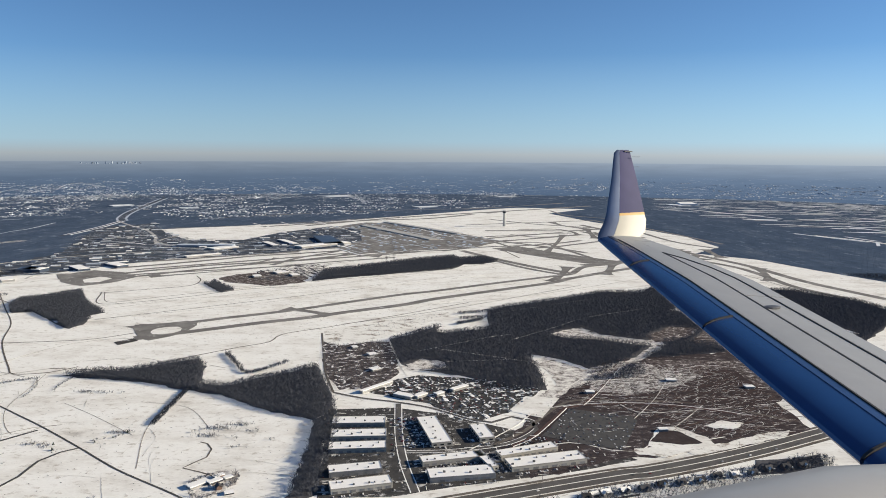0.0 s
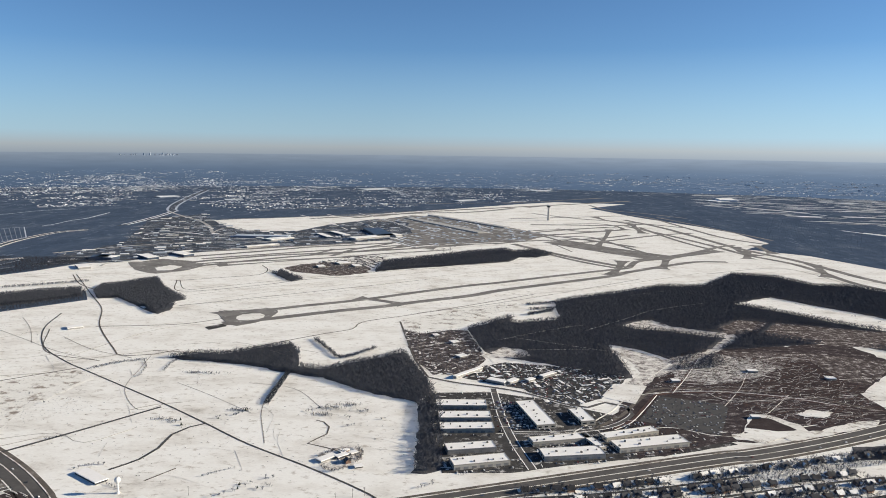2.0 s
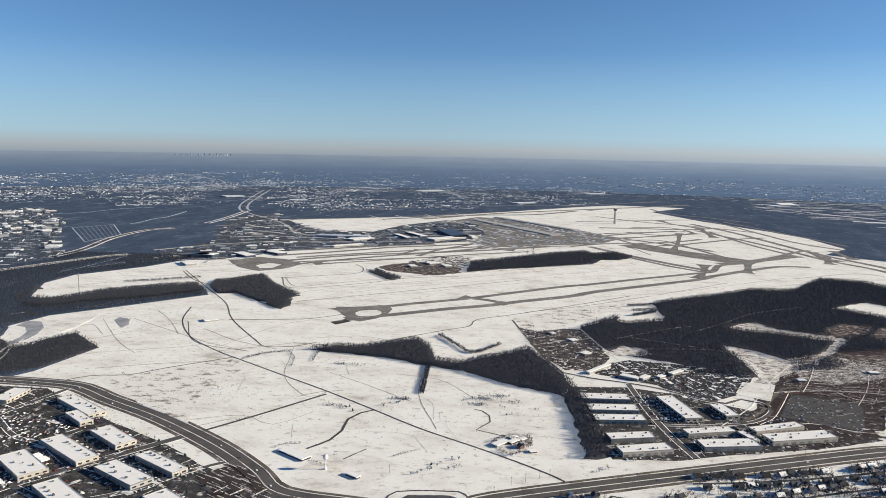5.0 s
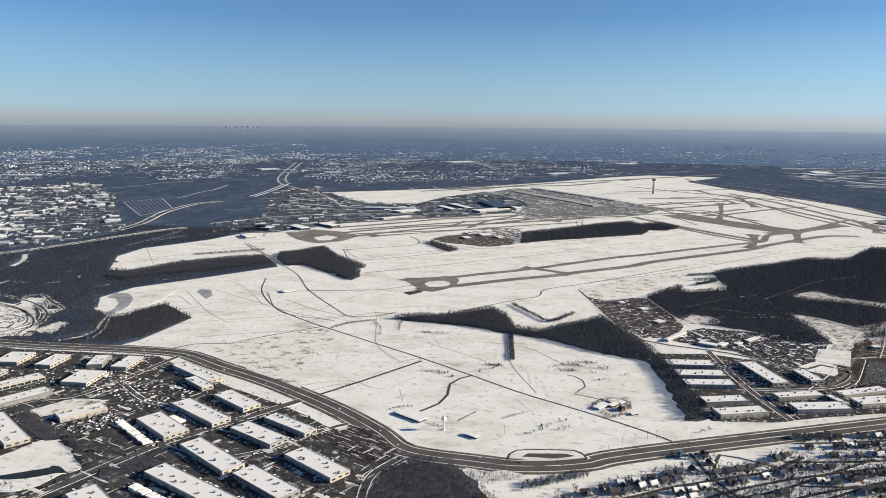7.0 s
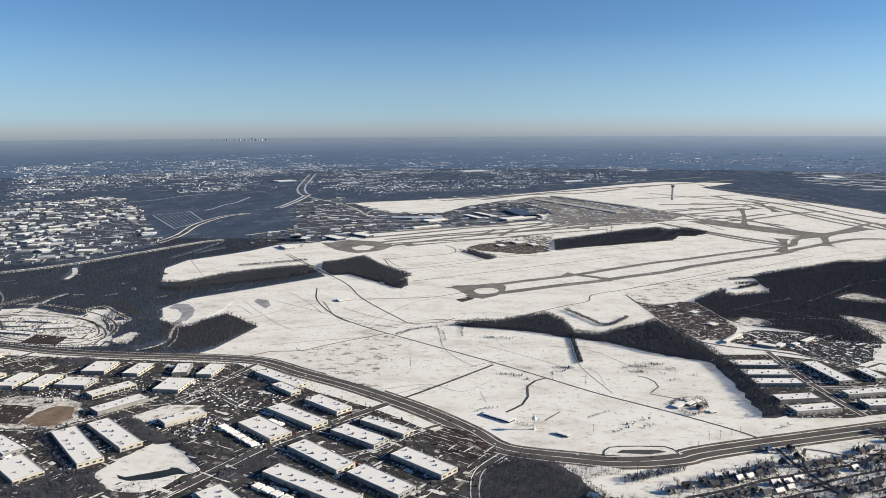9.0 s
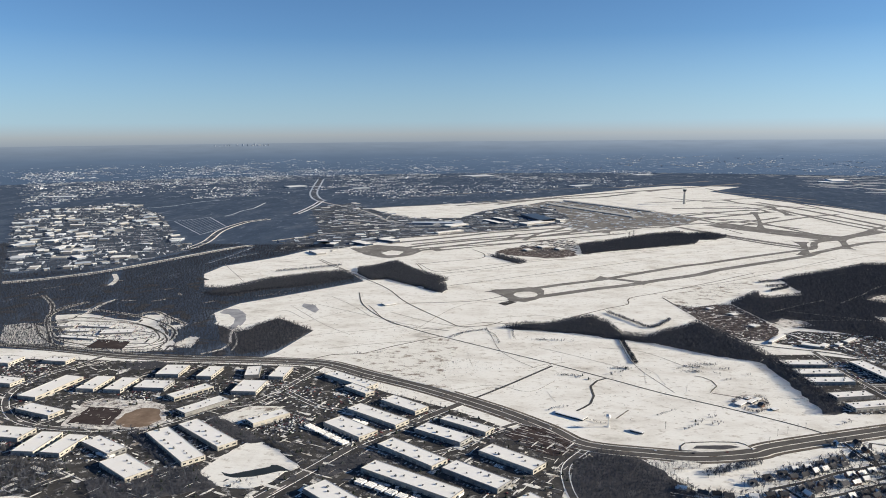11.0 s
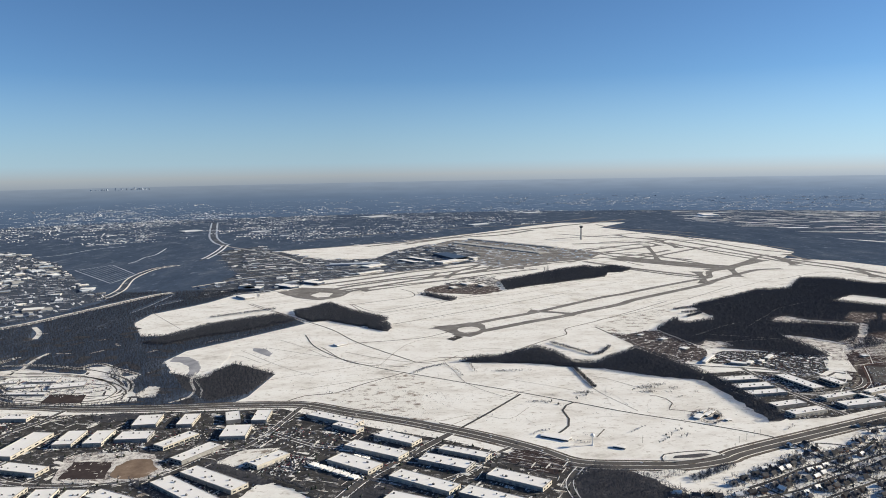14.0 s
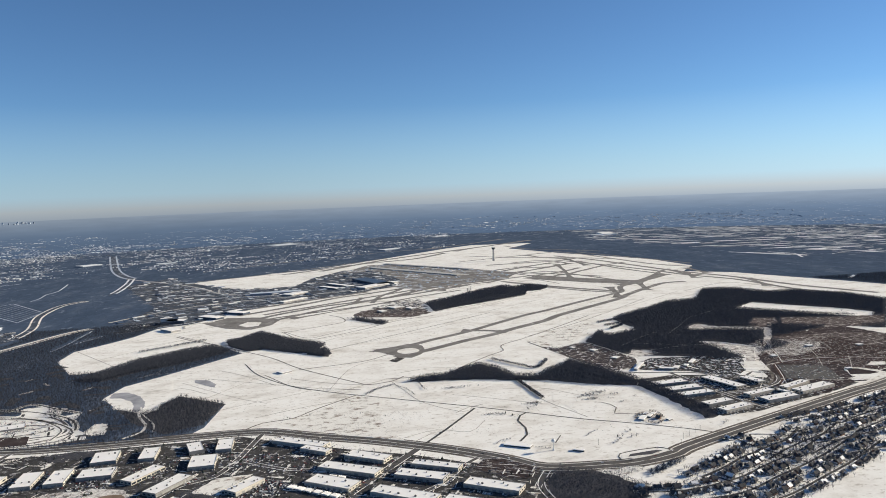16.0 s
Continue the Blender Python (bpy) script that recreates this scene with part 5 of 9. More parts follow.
ribbon("snow_bank", [(-25.5, 460.3), (-22.1, 406.0), (-17.1, 366.1), (-10.0, 331.7)], 0.6, 0.105, roof_snow, "ploughed snow along the street", "snow", offset=-2.2, step=4)
ribbon("road", [(31.2, 389.6), (53.1, 413.9), (66.4, 437.0), (85.1, 463.8), (105.1, 469.7), (160.9, 465.8), (193.2, 451.9), (220.5, 431.7)], 2.6, 0.15, track_mud, "muddy haul road", "road")
ribbon("road", [(-106.2, 652.3), (-92.7, 576.1), (-84.1, 529.2), (-71.5, 483.0)], 1.6, 0.12, track_mud, "narrow cleared lane between snowy fields", "road")
ribbon("farm_track", [(-465.1, 470.3), (-432.8, 490.4), (-387.6, 509.3), (-358.5, 528.1)], 0.5, 0.08, faint_mud, "faint vehicle track across the snow", "track")
ribbon("farm_track", [(-236.6, 416.6), (-248.2, 404.8), (-274.9, 444.2), (-284.8, 492.2), (-290.6, 523.9)], 0.5, 0.08, faint_mud, "faint vehicle track across the snow", "track")
ribbon("farm_track", [(-496.4, 597.4), (-442.3, 522.7), (-410.0, 488.8)], 0.5, 0.08, faint_mud, "faint vehicle track across the snow", "track")
ribbon("farm_track", [(-304.8, 339.6), (-284.7, 358.1)], 0.6, 0.08, faint_mud, "faint vehicle track across the snow", "track")
ribbon("farm_track", [(-254.2, 403.7), (-240.9, 415.5), (-226.4, 420.3)], 0.8, 0.08, faint_mud, "faint vehicle track across the snow", "track")
ribbon("farm_track", [(-175.9, 486.6), (-173.7, 418.0), (-156.6, 357.8)], 0.6, 0.08, faint_mud, "faint vehicle track across the snow", "track")
ribbon("farm_track", [(-192.9, 323.2), (-202.8, 308.3)], 0.9, 0.08, track_mud, "faint vehicle track across the snow", "track")
ribbon("farm_track", [(-393.0, 848.3), (-363.2, 790.0), (-331.5, 809.5), (-247.7, 872.2), (-157, 930), (-69, 975)], 0.9, 0.08, track_mud, "faint vehicle track across the snow", "track")
ribbon("farm_track", [(-309.7, 746.8), (-232.5, 807.1), (-108.5, 884.1), (40, 985)], 0.6, 0.08, faint_mud, "faint vehicle track across the snow", "track")
ribbon("farm_track", [(-92.7, 688.8), (-37.0, 724.2), (24.8, 772.1), (95.7, 833.4), (179, 908)], 0.9, 0.08, track_mud, "faint vehicle track across the snow", "track")
ribbon("farm_track", [(-177.7, 548.6), (-162.5, 540.7)], 0.6, 0.08, faint_mud, "faint vehicle track across the snow", "track")
ribbon("farm_track", [(-537.3, 870.7), (-491.9, 805.3), (-423.4, 747.3), (-361.9, 680.6)], 1.5, 0.08, track_mud, "faint vehicle track across the snow", "track")
ribbon("farm_track", [(-610.8, 750.6), (-504.8, 869.8)], 0.7, 0.08, faint_mud, "faint vehicle track across the snow", "track")
ribbon("farm_track", [(-657.5, 829.8), (-579.6, 699.0)], 0.8, 0.08, faint_mud, "faint vehicle track across the snow", "track")
ribbon("farm_track", [(-552.0, 571.6), (-513.3, 562.0), (-495.0, 574.6), (-466.8, 542.4)], 0.6, 0.08, faint_mud, "faint vehicle track across the snow", "track")
ribbon("farm_track", [(-414.3, 599.8), (-377.7, 529.4), (-323.3, 506.8)], 0.9, 0.08, track_mud, "faint vehicle track across the snow", "track")
ribbon("farm_track", [(-568.0, 818.7), (-517.6, 849.3), (-431, 906)], 0.8, 0.08, faint_mud, "faint vehicle track across the snow", "track")
ribbon("farm_track", [(-7.1, 782.6), (105.5, 837.9), (270, 960)], 0.8, 0.08, faint_mud, "faint vehicle track across the snow", "track")
ribbon("farm_track", [(155.1, 843.8), (382, 982)], 0.7, 0.08, faint_mud, "faint vehicle track across the snow", "track")
ribbon("farm_track", [(-594.9, 862.5), (-489, 937), (-370, 1040)], 0.8, 0.08, faint_mud, "faint vehicle track across the snow", "track")
ribbon("farm_track", [(-344.9, 759.3), (-295.3, 798.7), (-177.9, 874.2), (-38, 973)], 0.7, 0.08, faint_mud, "faint vehicle track across the snow", "track")
ribbon("farm_track", [(-326.4, 711.2), (-223.6, 768.6), (-143.5, 824.7), (-65.7, 871.9)], 0.6, 0.08, faint_mud, "faint vehicle track across the snow", "track")
ribbon("farm_track", [(-112, 926), (-38, 988), (45, 1064), (119, 1112)], 0.7, 0.08, faint_mud, "faint vehicle track across the snow", "track")
ribbon("farm_track", [(-245, 1082), (-192, 1069), (-127, 1112), (-76, 1169)], 1.2, 0.08, track_mud, "faint vehicle track across the snow", "track")
ribbon("farm_track", [(108, 1254), (128, 1151)], 2.5, 0.08, track_mud, "faint vehicle track across the snow", "track")
ribbon("farm_track", [(125, 1034), (182, 1077)], 0.8, 0.08, faint_mud, "faint vehicle track across the snow", "track")
ribbon("farm_track", [(278, 956), (403, 1015), (438.8, 892.3)], 1.0, 0.08, track_mud, "faint vehicle track across the snow", "track")
ribbon("farm_track", [(-470.2, 520.9), (-431.4, 576.2), (-418.0, 591.7)], 0.5, 0.08, faint_mud, "faint vehicle track across the snow", "track")
ribbon("farm_track", [(-348.0, 503.8), (-302.6, 531.7), (-295.0, 537.4)], 0.8, 0.08, faint_mud, "faint vehicle track across the snow", "track")
ribbon("farm_track", [(-195.4, 462.3), (-161.0, 451.4), (-133.8, 412.0)], 0.5, 0.08, faint_mud, "faint vehicle track across the snow", "track")
ribbon("farm_track", [(-244.5, 459.2), (-214.2, 435.6), (-177.3, 403.9)], 0.4, 0.08, faint_mud, "faint vehicle track across the snow", "track")
ribbon("farm_track", [(-338, 704), (-272, 750), (-178, 817), (-87, 883)], 1.1, 0.1, track_mud, "dark drainage track across snowy airfield", "track")
ribbon("farm_track", [(-396, 846), (-364, 779), (-290, 820), (-236, 869), (-174, 893)], 1.3, 0.1, track_mud, "dark drainage track across snowy airfield", "track")
ribbon("farm_track", [(-324, 968), (-307, 932), (-308, 894), (-347, 869), (-397, 841)], 1.4, 0.1, track_mud, "dark drainage track across snowy airfield", "track")
ribbon("farm_track", [(-106.8, 344.5), (-120.8, 353.5), (-132.6, 359.0), (-129.5, 364.7), (-124.4, 373.0), (-125.1, 384.0), (-129.8, 391.8), (-134.7, 394.3)], 0.9, 0.09, track_mud, "narrow muddy track winding to a farmyard", "track")
faint_tracks([(-386.5, 526.3), (-267.4, 508.9), (-187.2, 462.8), (-81.9, 420.7), (-69.8, 325.0), (-99.8, 314.7), (-143.1, 305.2), (-211.6, 307.7), (-267.8, 342.0), (-323.0, 394.7)], 60, 15, 200)
patches("dead_tufts", [(-386.5, 526.3), (-267.4, 508.9), (-187.2, 462.8), (-81.9, 420.7), (-69.8, 325.0), (-99.8, 314.7), (-143.1, 305.2), (-211.6, 307.7), (-267.8, 342.0), (-323.0, 394.7)], 7, 0.55, 210, litter, 0.12, 3, 0.4, None, "dead grass tufts poking through snow", category="grass")
faint_tracks([(-344.9, 759.3), (-239.0, 834.9), (38, 962), (164, 907), (20.8, 714.9), (-139.9, 632.2), (-226.7, 576.9), (-330.8, 652.8)], 45, 8, 201)
patches("dead_tufts", [(-344.9, 759.3), (-239.0, 834.9), (38, 962), (164, 907), (20.8, 714.9), (-139.9, 632.2), (-226.7, 576.9), (-330.8, 652.8)], 7, 0.55, 211, litter, 0.12, 3, 0.4, None, "dead grass tufts poking through snow", category="grass")
faint_tracks([(-585.1, 663.5), (-459.1, 686.0), (-384.4, 598.3), (-323.3, 506.8), (-365.9, 407.9), (-435.6, 440.4), (-428.8, 511.3)], 35, 40, 202)
patches("dead_tufts", [(-585.1, 663.5), (-459.1, 686.0), (-384.4, 598.3), (-323.3, 506.8), (-365.9, 407.9), (-435.6, 440.4), (-428.8, 511.3)], 7, 0.55, 212, litter, 0.12, 3, 0.4, None, "dead grass tufts poking through snow", category="grass")
ribbon("farm_track", [(-419.5, 446.3), (-376.4, 464.9), (-334.6, 477.4)], 0.8, 0.09, faint_mud, "faint vehicle track across the snow", "track")
ribbon("farm_track", [(-354.7, 508.2), (-325.2, 595.2), (-295.4, 624.6), (-264.7, 630.9)], 0.5, 0.09, faint_mud, "faint vehicle track across the snow", "track")
ribbon("farm_track", [(-468.6, 602.7), (-415.1, 563.9), (-366.9, 528.9), (-323.3, 506.8)], 0.6, 0.09, faint_mud, "faint vehicle track across the snow", "track")
ribbon("farm_track", [(-307.9, 354.1), (-279.0, 365.5), (-255.6, 352.8), (-236.5, 376.9)], 0.4, 0.09, faint_mud, "faint vehicle track across the snow", "track")
ribbon("farm_track", [(-387.8, 574.2), (-345.8, 538.5), (-302.4, 515.9)], 0.8, 0.09, faint_mud, "faint vehicle track across the snow", "track")
ribbon("farm_track", [(-450.8, 717.5), (-399.7, 755.6), (-336.4, 780.8), (-277.2, 815.9)], 0.5, 0.09, faint_mud, "faint vehicle track across the snow", "track")
ribbon("farm_track", [(-464.1, 642.3), (-432.3, 600.8), (-402.2, 552.0)], 0.5, 0.09, faint_mud, "faint vehicle track across the snow", "track")
ribbon("farm_track", [(-279.8, 557.4), (-234.4, 566.6), (-184.7, 531.1)], 0.6, 0.09, faint_mud, "faint vehicle track across the snow", "track")
grove("scrub", *scatter([(-383.0, 368.2), (-364.5, 393.8), (-321.5, 421.1), (-294.0, 427.8), (-276.9, 405.1), (-312.0, 366.3), (-346.9, 332.3), (-375.7, 344.1)], 4.2, np.random.default_rng(71)), 0.7, bark, BARE, 71, None, "low dead weeds in a snowy field", spread=1.8)

# ---- woods ----
wood([(-277.6, 519.7), (-255.5, 533.0), (-236.5, 532.5), (-215.9, 547.9), (-192.2, 566.1), (-177.9, 543.2), (-170.6, 504.1), (-149.0, 496.4), (-128.4, 517.9), (-110.7, 530.4), (-93.2, 548.7), (-85.7, 520.6), (-78.7, 500.9), (-71.9, 478.3), (-65.3, 450.0), (-77.1, 430.1), (-93.0, 437.3), (-121.0, 454.0), (-147.2, 476.3), (-169.4, 484.8), (-212.1, 504.6), (-240.6, 510.7), (-259.8, 514.3)], seed=10)
wood([(-77.1, 430.1), (-65.4, 447.5), (-59.8, 427.7), (-58.2, 372.3), (-56.7, 330.2), (-67.0, 322.3), (-71.3, 324.9), (-71.7, 371.5), (-73.1, 410.4)], seed=11)
wood([(-459.0, 766.1), (-467.7, 805.5), (-450.5, 817.5), (-424.4, 857.2), (-395.1, 804.4), (-374.1, 772.7), (-341.8, 735.5), (-348.9, 723.5), (-361.9, 692.6), (-379.2, 699.3), (-418.5, 738.5), (-436.0, 731.3)], seed=12, spacing=1.6)
wood([(-366.8, 687.1), (-368.8, 708.1), (-344.5, 712.6), (-340.1, 681.3), (-343.7, 663.8), (-352.1, 670.5)], seed=13, spacing=1.6)
wood([(-161, 1017), (-122, 1048), (-39, 1127), (20, 1166), (33, 1141), (70, 1158), (93, 1116), (64, 1083), (38, 1080), (19, 1034), (-70, 985), (-115, 962), (-164, 930)], seed=14, spacing=2.2, height=5.5)
wood([(-302, 918), (-289, 910), (-289, 932), (-268.4, 899.1), (-243.9, 864.7), (-255.8, 848.3), (-275.9, 877.8)], seed=15, spacing=1.8, height=4)
wood([(-609.8, 644.1), (-564.4, 727.7), (-520.2, 765.2), (-482.4, 785.6), (-459.0, 742.5), (-499.0, 697.4), (-553.4, 664.2), (-579.6, 634.2)], seed=17, spacing=1.7)
wood([(-541.0, 512.1), (-511.5, 503.0), (-491.5, 543.0), (-446.7, 500.4), (-461.1, 441.3), (-488.9, 426.6), (-521.4, 468.5)], seed=18, spacing=1.7, height=1.9)
ribbon("snow_cut", [(-498.4, 434.7), (-501.5, 455.8), (-509.9, 476.9), (-517.7, 495.6), (-521.6, 515.2)], 1.6, 0.2, rough_snow, "snowy stream bed winding through brush", "track")
hedge([(-411.1, 262.0), (-396.7, 249.5), (-379.5, 231.4)], 1.0, 2.6, 174)
hedge([(-172.8, 580.9), (-156.3, 550.0), (-140.3, 526.9), (-118.5, 556.0)], 3.4, 2.8, 60)
hedge([(-266.3, 515.5), (-266.5, 499.4), (-264.7, 484.3)], 2, 1.6, 62)
hedge([(-320.0, 485.4), (-308.3, 501.5), (-291.4, 512.2)], 4, 1.6, 63)
hedge([(-291.4, 512.2), (-281.7, 492.4), (-277.6, 470.8)], 1.6, 1.2, 64)
hedge([(-165.2, 234.6), (-153.0, 241.7), (-135.9, 250.7)], 7, 2.2, 65)
hedge([(-568.3, 779.5), (-496.0, 825.9)], 4, 3, 66)
hedge([(19.0, 689.1), (43.3, 708.6)], 4, 3.5, 67)
hedge([(21.2, 736.7), (51.0, 748.3)], 3, 3.2, 68)
hedge([(22.3, 713.1), (53.9, 721.4)], 3, 3.2, 69)
BIG_WOOD = [(-42.5, 628.5), (-8.1, 671.7), (-2.9, 681.0), (48.9, 689.0), (51.4, 753.9), (76.2, 777.7), (137.6, 816.8), (191.7, 859.5), (243.6, 863.7), (315, 959), (365, 940), (387.8, 881.1), (430.3, 881.2), (478.3, 811.0), (484.0, 740.8), (320.6, 566.3), (282.7, 604.1), (200.0, 580.3), (160.4, 567.9), (155.5, 522.2), (95.4, 506.7), (146.8, 563.1), (119.4, 539.4), (96.1, 570.6), (76.9, 582.1), (77.7, 491.0), (50.0, 490.7), (23.4, 519.3), (-14.7, 537.5), (-33.4, 560.5)]
CLEARINGS = [
    [(-2.7, 665.0), (5.3, 688.2), (24.7, 700.7), (41.7, 705.9), (50.7, 691.4), (45.2, 672.7), (23.6, 663.3), (5.1, 654.2)],
    [(73.6, 562.0), (87.6, 575.4), (104.1, 551.4), (123.7, 529.2), (114.4, 515.0), (94.1, 493.7), (80.9, 472.9), (67.9, 476.3), (85.3, 501.3), (85.3, 528.7), (79.2, 546.4)],
    [(101.9, 651.6), (119.4, 669.5), (137.2, 678.9), (148.2, 654.6), (170.1, 638.2), (198.2, 626.6), (189.6, 609.1), (165.6, 620.1), (138.7, 633.6), (114.4, 639.3)],
    [(198.2, 626.6), (198.1, 613.0), (160.4, 563.3), (130.2, 520.8), (123.7, 529.2), (151.3, 563.2), (181.7, 607.1)],
    [(246.6, 763.3), (301.2, 802.0), (333.9, 755.2), (370.9, 708.4), (392.5, 660.5), (361.1, 635.7), (317.0, 676.1), (286.3, 716.7)],
    [(188.7, 646.5), (224.1, 685.2), (250.4, 677.8), (223.8, 635.0), (192.7, 623.4)],
    [(255.5, 675.4), (336.5, 647.2), (386.3, 638.4), (335.7, 584.3), (272.4, 591.9), (223.2, 626.6)],
    [(-24.1, 552.7), (-11.1, 568.9), (4.7, 561.0), (6.9, 545.4), (-6.1, 536.2), (-21.2, 537.4)],
    [(168.1, 568.2), (250.4, 565.9), (293.8, 539.4), (243.4, 485.5), (206.4, 513.9), (168.9, 539.7)],
]
wood(BIG_WOOD, seed=30, holes=CLEARINGS, spacing=2.2, height=5.0)
for k, outline in enumerate(CLEARINGS):
    slab("clearing", outline, 0.09 + 0.006 * k, snow if k in (0, 4) else bare_soil if k in (5, 6, 8) else scrub_snow, "snowy clearing among bare woods", "ground", step=5, amount=1.5, seed=k)
ribbon("forest_ride", [(65.2, 630.3), (110.2, 678.4), (151.3, 723.4), (213.4, 763.0)], 1.5, 0.12, rough_snow, "snowy ride cut through bare woods", "track")
ribbon("forest_ride", [(7.0, 561.0), (56.9, 566.7), (72.2, 562.0)], 1.5, 0.12, rough_snow, "snowy ride cut through bare woods", "track")
ribbon("forest_ride", [(-16.4, 591.2), (43.1, 638.1), (67.2, 651.0)], 1.5, 0.12, rough_snow, "snowy ride cut through bare woods", "track")
ribbon("forest_ride", [(-2.3, 600.4), (35.0, 581.5), (72.2, 562.0)], 1.5, 0.12, rough_snow, "snowy ride cut through bare woods", "track")
ribbon("forest_ride", [(-42.1, 622.5), (-31.1, 560.5), (-22.7, 522.9)], 1.5, 0.12, rough_snow, "snowy ride cut through bare woods", "track")

# ---- junction and civic buildings by the road ----
FAR_CUTS = [
    [(-888.6, 700.5), (-858.9, 719.4), (-827.1, 749.1), (-797.2, 788.2), (-757.1, 871.1), (-709.4, 970.2), (-682.6, 1003.4), (-669.4, 992.6), (-694.6, 961.8), (-741.7, 863.7), (-782.4, 779.8), (-814.5, 737.7), (-848.3, 706.0), (-879.4, 686.1)],
    [(-781.0, 951.7), (-782.9, 1035.3), (-810.9, 1173.7), (-809.8, 1300.2), (-778.4, 1358.3), (-755.6, 1345.7), (-784.2, 1295.8), (-785.1, 1176.3), (-757.1, 1038.7), (-755.0, 952.3)],
    [(-761.0, 1420.6), (-764.0, 1580.5), (-783.4, 1761.0), (-861.2, 1992.2), (-918.5, 2259.5), (-975.2, 2534.3), (-1046.7, 2734.6), (-1005.3, 2749.4), (-932.8, 2545.7), (-875.5, 2268.5), (-818.8, 2003.8), (-740.6, 1771.0), (-720.0, 1583.5), (-717.0, 1421.4)],
    [(-769.1, 767.1), (-748.1, 720.3), (-731.8, 674.7), (-743.0, 670.7), (-759.3, 715.7), (-780.1, 762.1)],
    [(-711.5, 531.2), (-696.3, 536.3), (-701.4, 587.1), (-699.5, 614.0), (-691.5, 613.4), (-693.4, 587.5), (-688.5, 534.7), (-708.3, 524.0)],
    [(-666.0, 974.7), (-674.7, 874.3), (-682.5, 830.0), (-688.5, 831.0), (-680.7, 874.9), (-672.0, 975.3)],
    [(-888.0, 1399.9), (-889.0, 1508.8), (-898.0, 1703.7), (-884.0, 1704.3), (-875.0, 1509.2), (-874.0, 1400.1)],
    [(-1179.2, 1536.7), (-1108.2, 1616.2), (-1081.4, 1724.9), (-1024.5, 1796.4), (-1013.5, 1787.6), (-1068.6, 1719.1), (-1095.8, 1609.8), (-1168.8, 1527.3)],
    [(-672.9, 876.2), (-646.5, 923.9), (-639.5, 920.1), (-665.9, 872.4)],
    [(-510.1, 456.6), (-519.8, 482.2), (-523.4, 500.8), (-518.4, 501.8), (-515.0, 483.6), (-505.5, 458.4)],
    [(-521.9, 426.5), (-510.3, 438.9), (-510.3, 457.5), (-505.3, 457.5), (-505.7, 437.1), (-518.3, 423.1)],
    [(961.9, 1710.6), (981.3, 1592.6), (1031.9, 1528.1), (1016.1, 1515.9), (962.7, 1585.4), (942.1, 1707.4)],
    [(1056.1, 1742.0), (1107.1, 1639.0), (1154.0, 1545.0), (1138.0, 1537.0), (1090.9, 1631.0), (1039.9, 1734.0)],
    [(1306.4, 2466.2), (1445.0, 2411.3), (1567.5, 2374.5), (1560.5, 2351.5), (1437.0, 2388.7), (1297.6, 2443.8)],
    [(1317.1, 1972.6), (1373.8, 1834.3), (1372.0, 1692.8), (1348.0, 1693.2), (1350.2, 1829.7), (1294.9, 1963.4)],
    [(830.7, 1484.0), (853.7, 1407.0), (840.3, 1403.0), (817.3, 1480.0)],
    [(843.3, 1390.1), (808.3, 1326.1), (797.7, 1331.9), (832.7, 1395.9)],
    [(615.7, 970.8), (650.7, 1000.8), (657.3, 993.2), (622.3, 963.2)],
    [(776.6, 2128.6), (846.9, 2028.0), (900.3, 1912.3), (885.7, 1905.7), (833.1, 2020.0), (763.4, 2119.4)],
    [(755.5, 1542.7), (780.4, 1482.9), (825.3, 1392.1), (812.7, 1385.9), (767.6, 1477.1), (742.5, 1537.3)],
    [(1747.9, 2260.7), (1728.9, 2053.7), (1701.1, 2056.3), (1720.1, 2263.3)],
    [(1362.6, 2948.8), (1482.6, 2770.8), (1459.4, 2755.2), (1339.4, 2933.2)],
    [(1795.1, 3602.1), (1839.1, 3558.1), (1810.9, 3529.9), (1766.9, 3573.9)],
    [(682.6, 2217.5), (750.6, 2117.5), (737.4, 2108.5), (669.4, 2208.5)],
    [(977.6, 1499.8), (1005.3, 1413.4), (1041.0, 1345.2), (1025.0, 1336.8), (988.7, 1406.6), (960.4, 1494.2)],
    [(1109.3, 1951.6), (1151.3, 1841.6), (1132.7, 1834.4), (1090.7, 1944.4)],
    [(1106.3, 2282.7), (1166.3, 2129.7), (1147.7, 2122.3), (1087.7, 2275.3)],
    [(1537.5, 2133.6), (1562.5, 2053.6), (1539.5, 2046.4), (1514.5, 2126.4)],
    [(1132.3, 2955.2), (1259.3, 2876.2), (1246.7, 2855.8), (1119.7, 2934.8)],
    [(890.4, 2907.0), (979.4, 2864.0), (970.6, 2846.0), (881.6, 2889.0)],
    [(1261.0, 1638.6), (1257.0, 1556.6), (1239.0, 1557.4), (1243.0, 1639.4)],
    [(1837.2, 2712.1), (1942.2, 2560.1), (1915.8, 2541.9), (1810.8, 2693.9)],
    [(1851.2, 3161.8), (1975.2, 3065.8), (1950.8, 3034.2), (1826.8, 3130.2)],
    [(1193.7, 3484.7), (1355.7, 3419.7), (1342.3, 3386.3), (1180.3, 3451.3)],
]
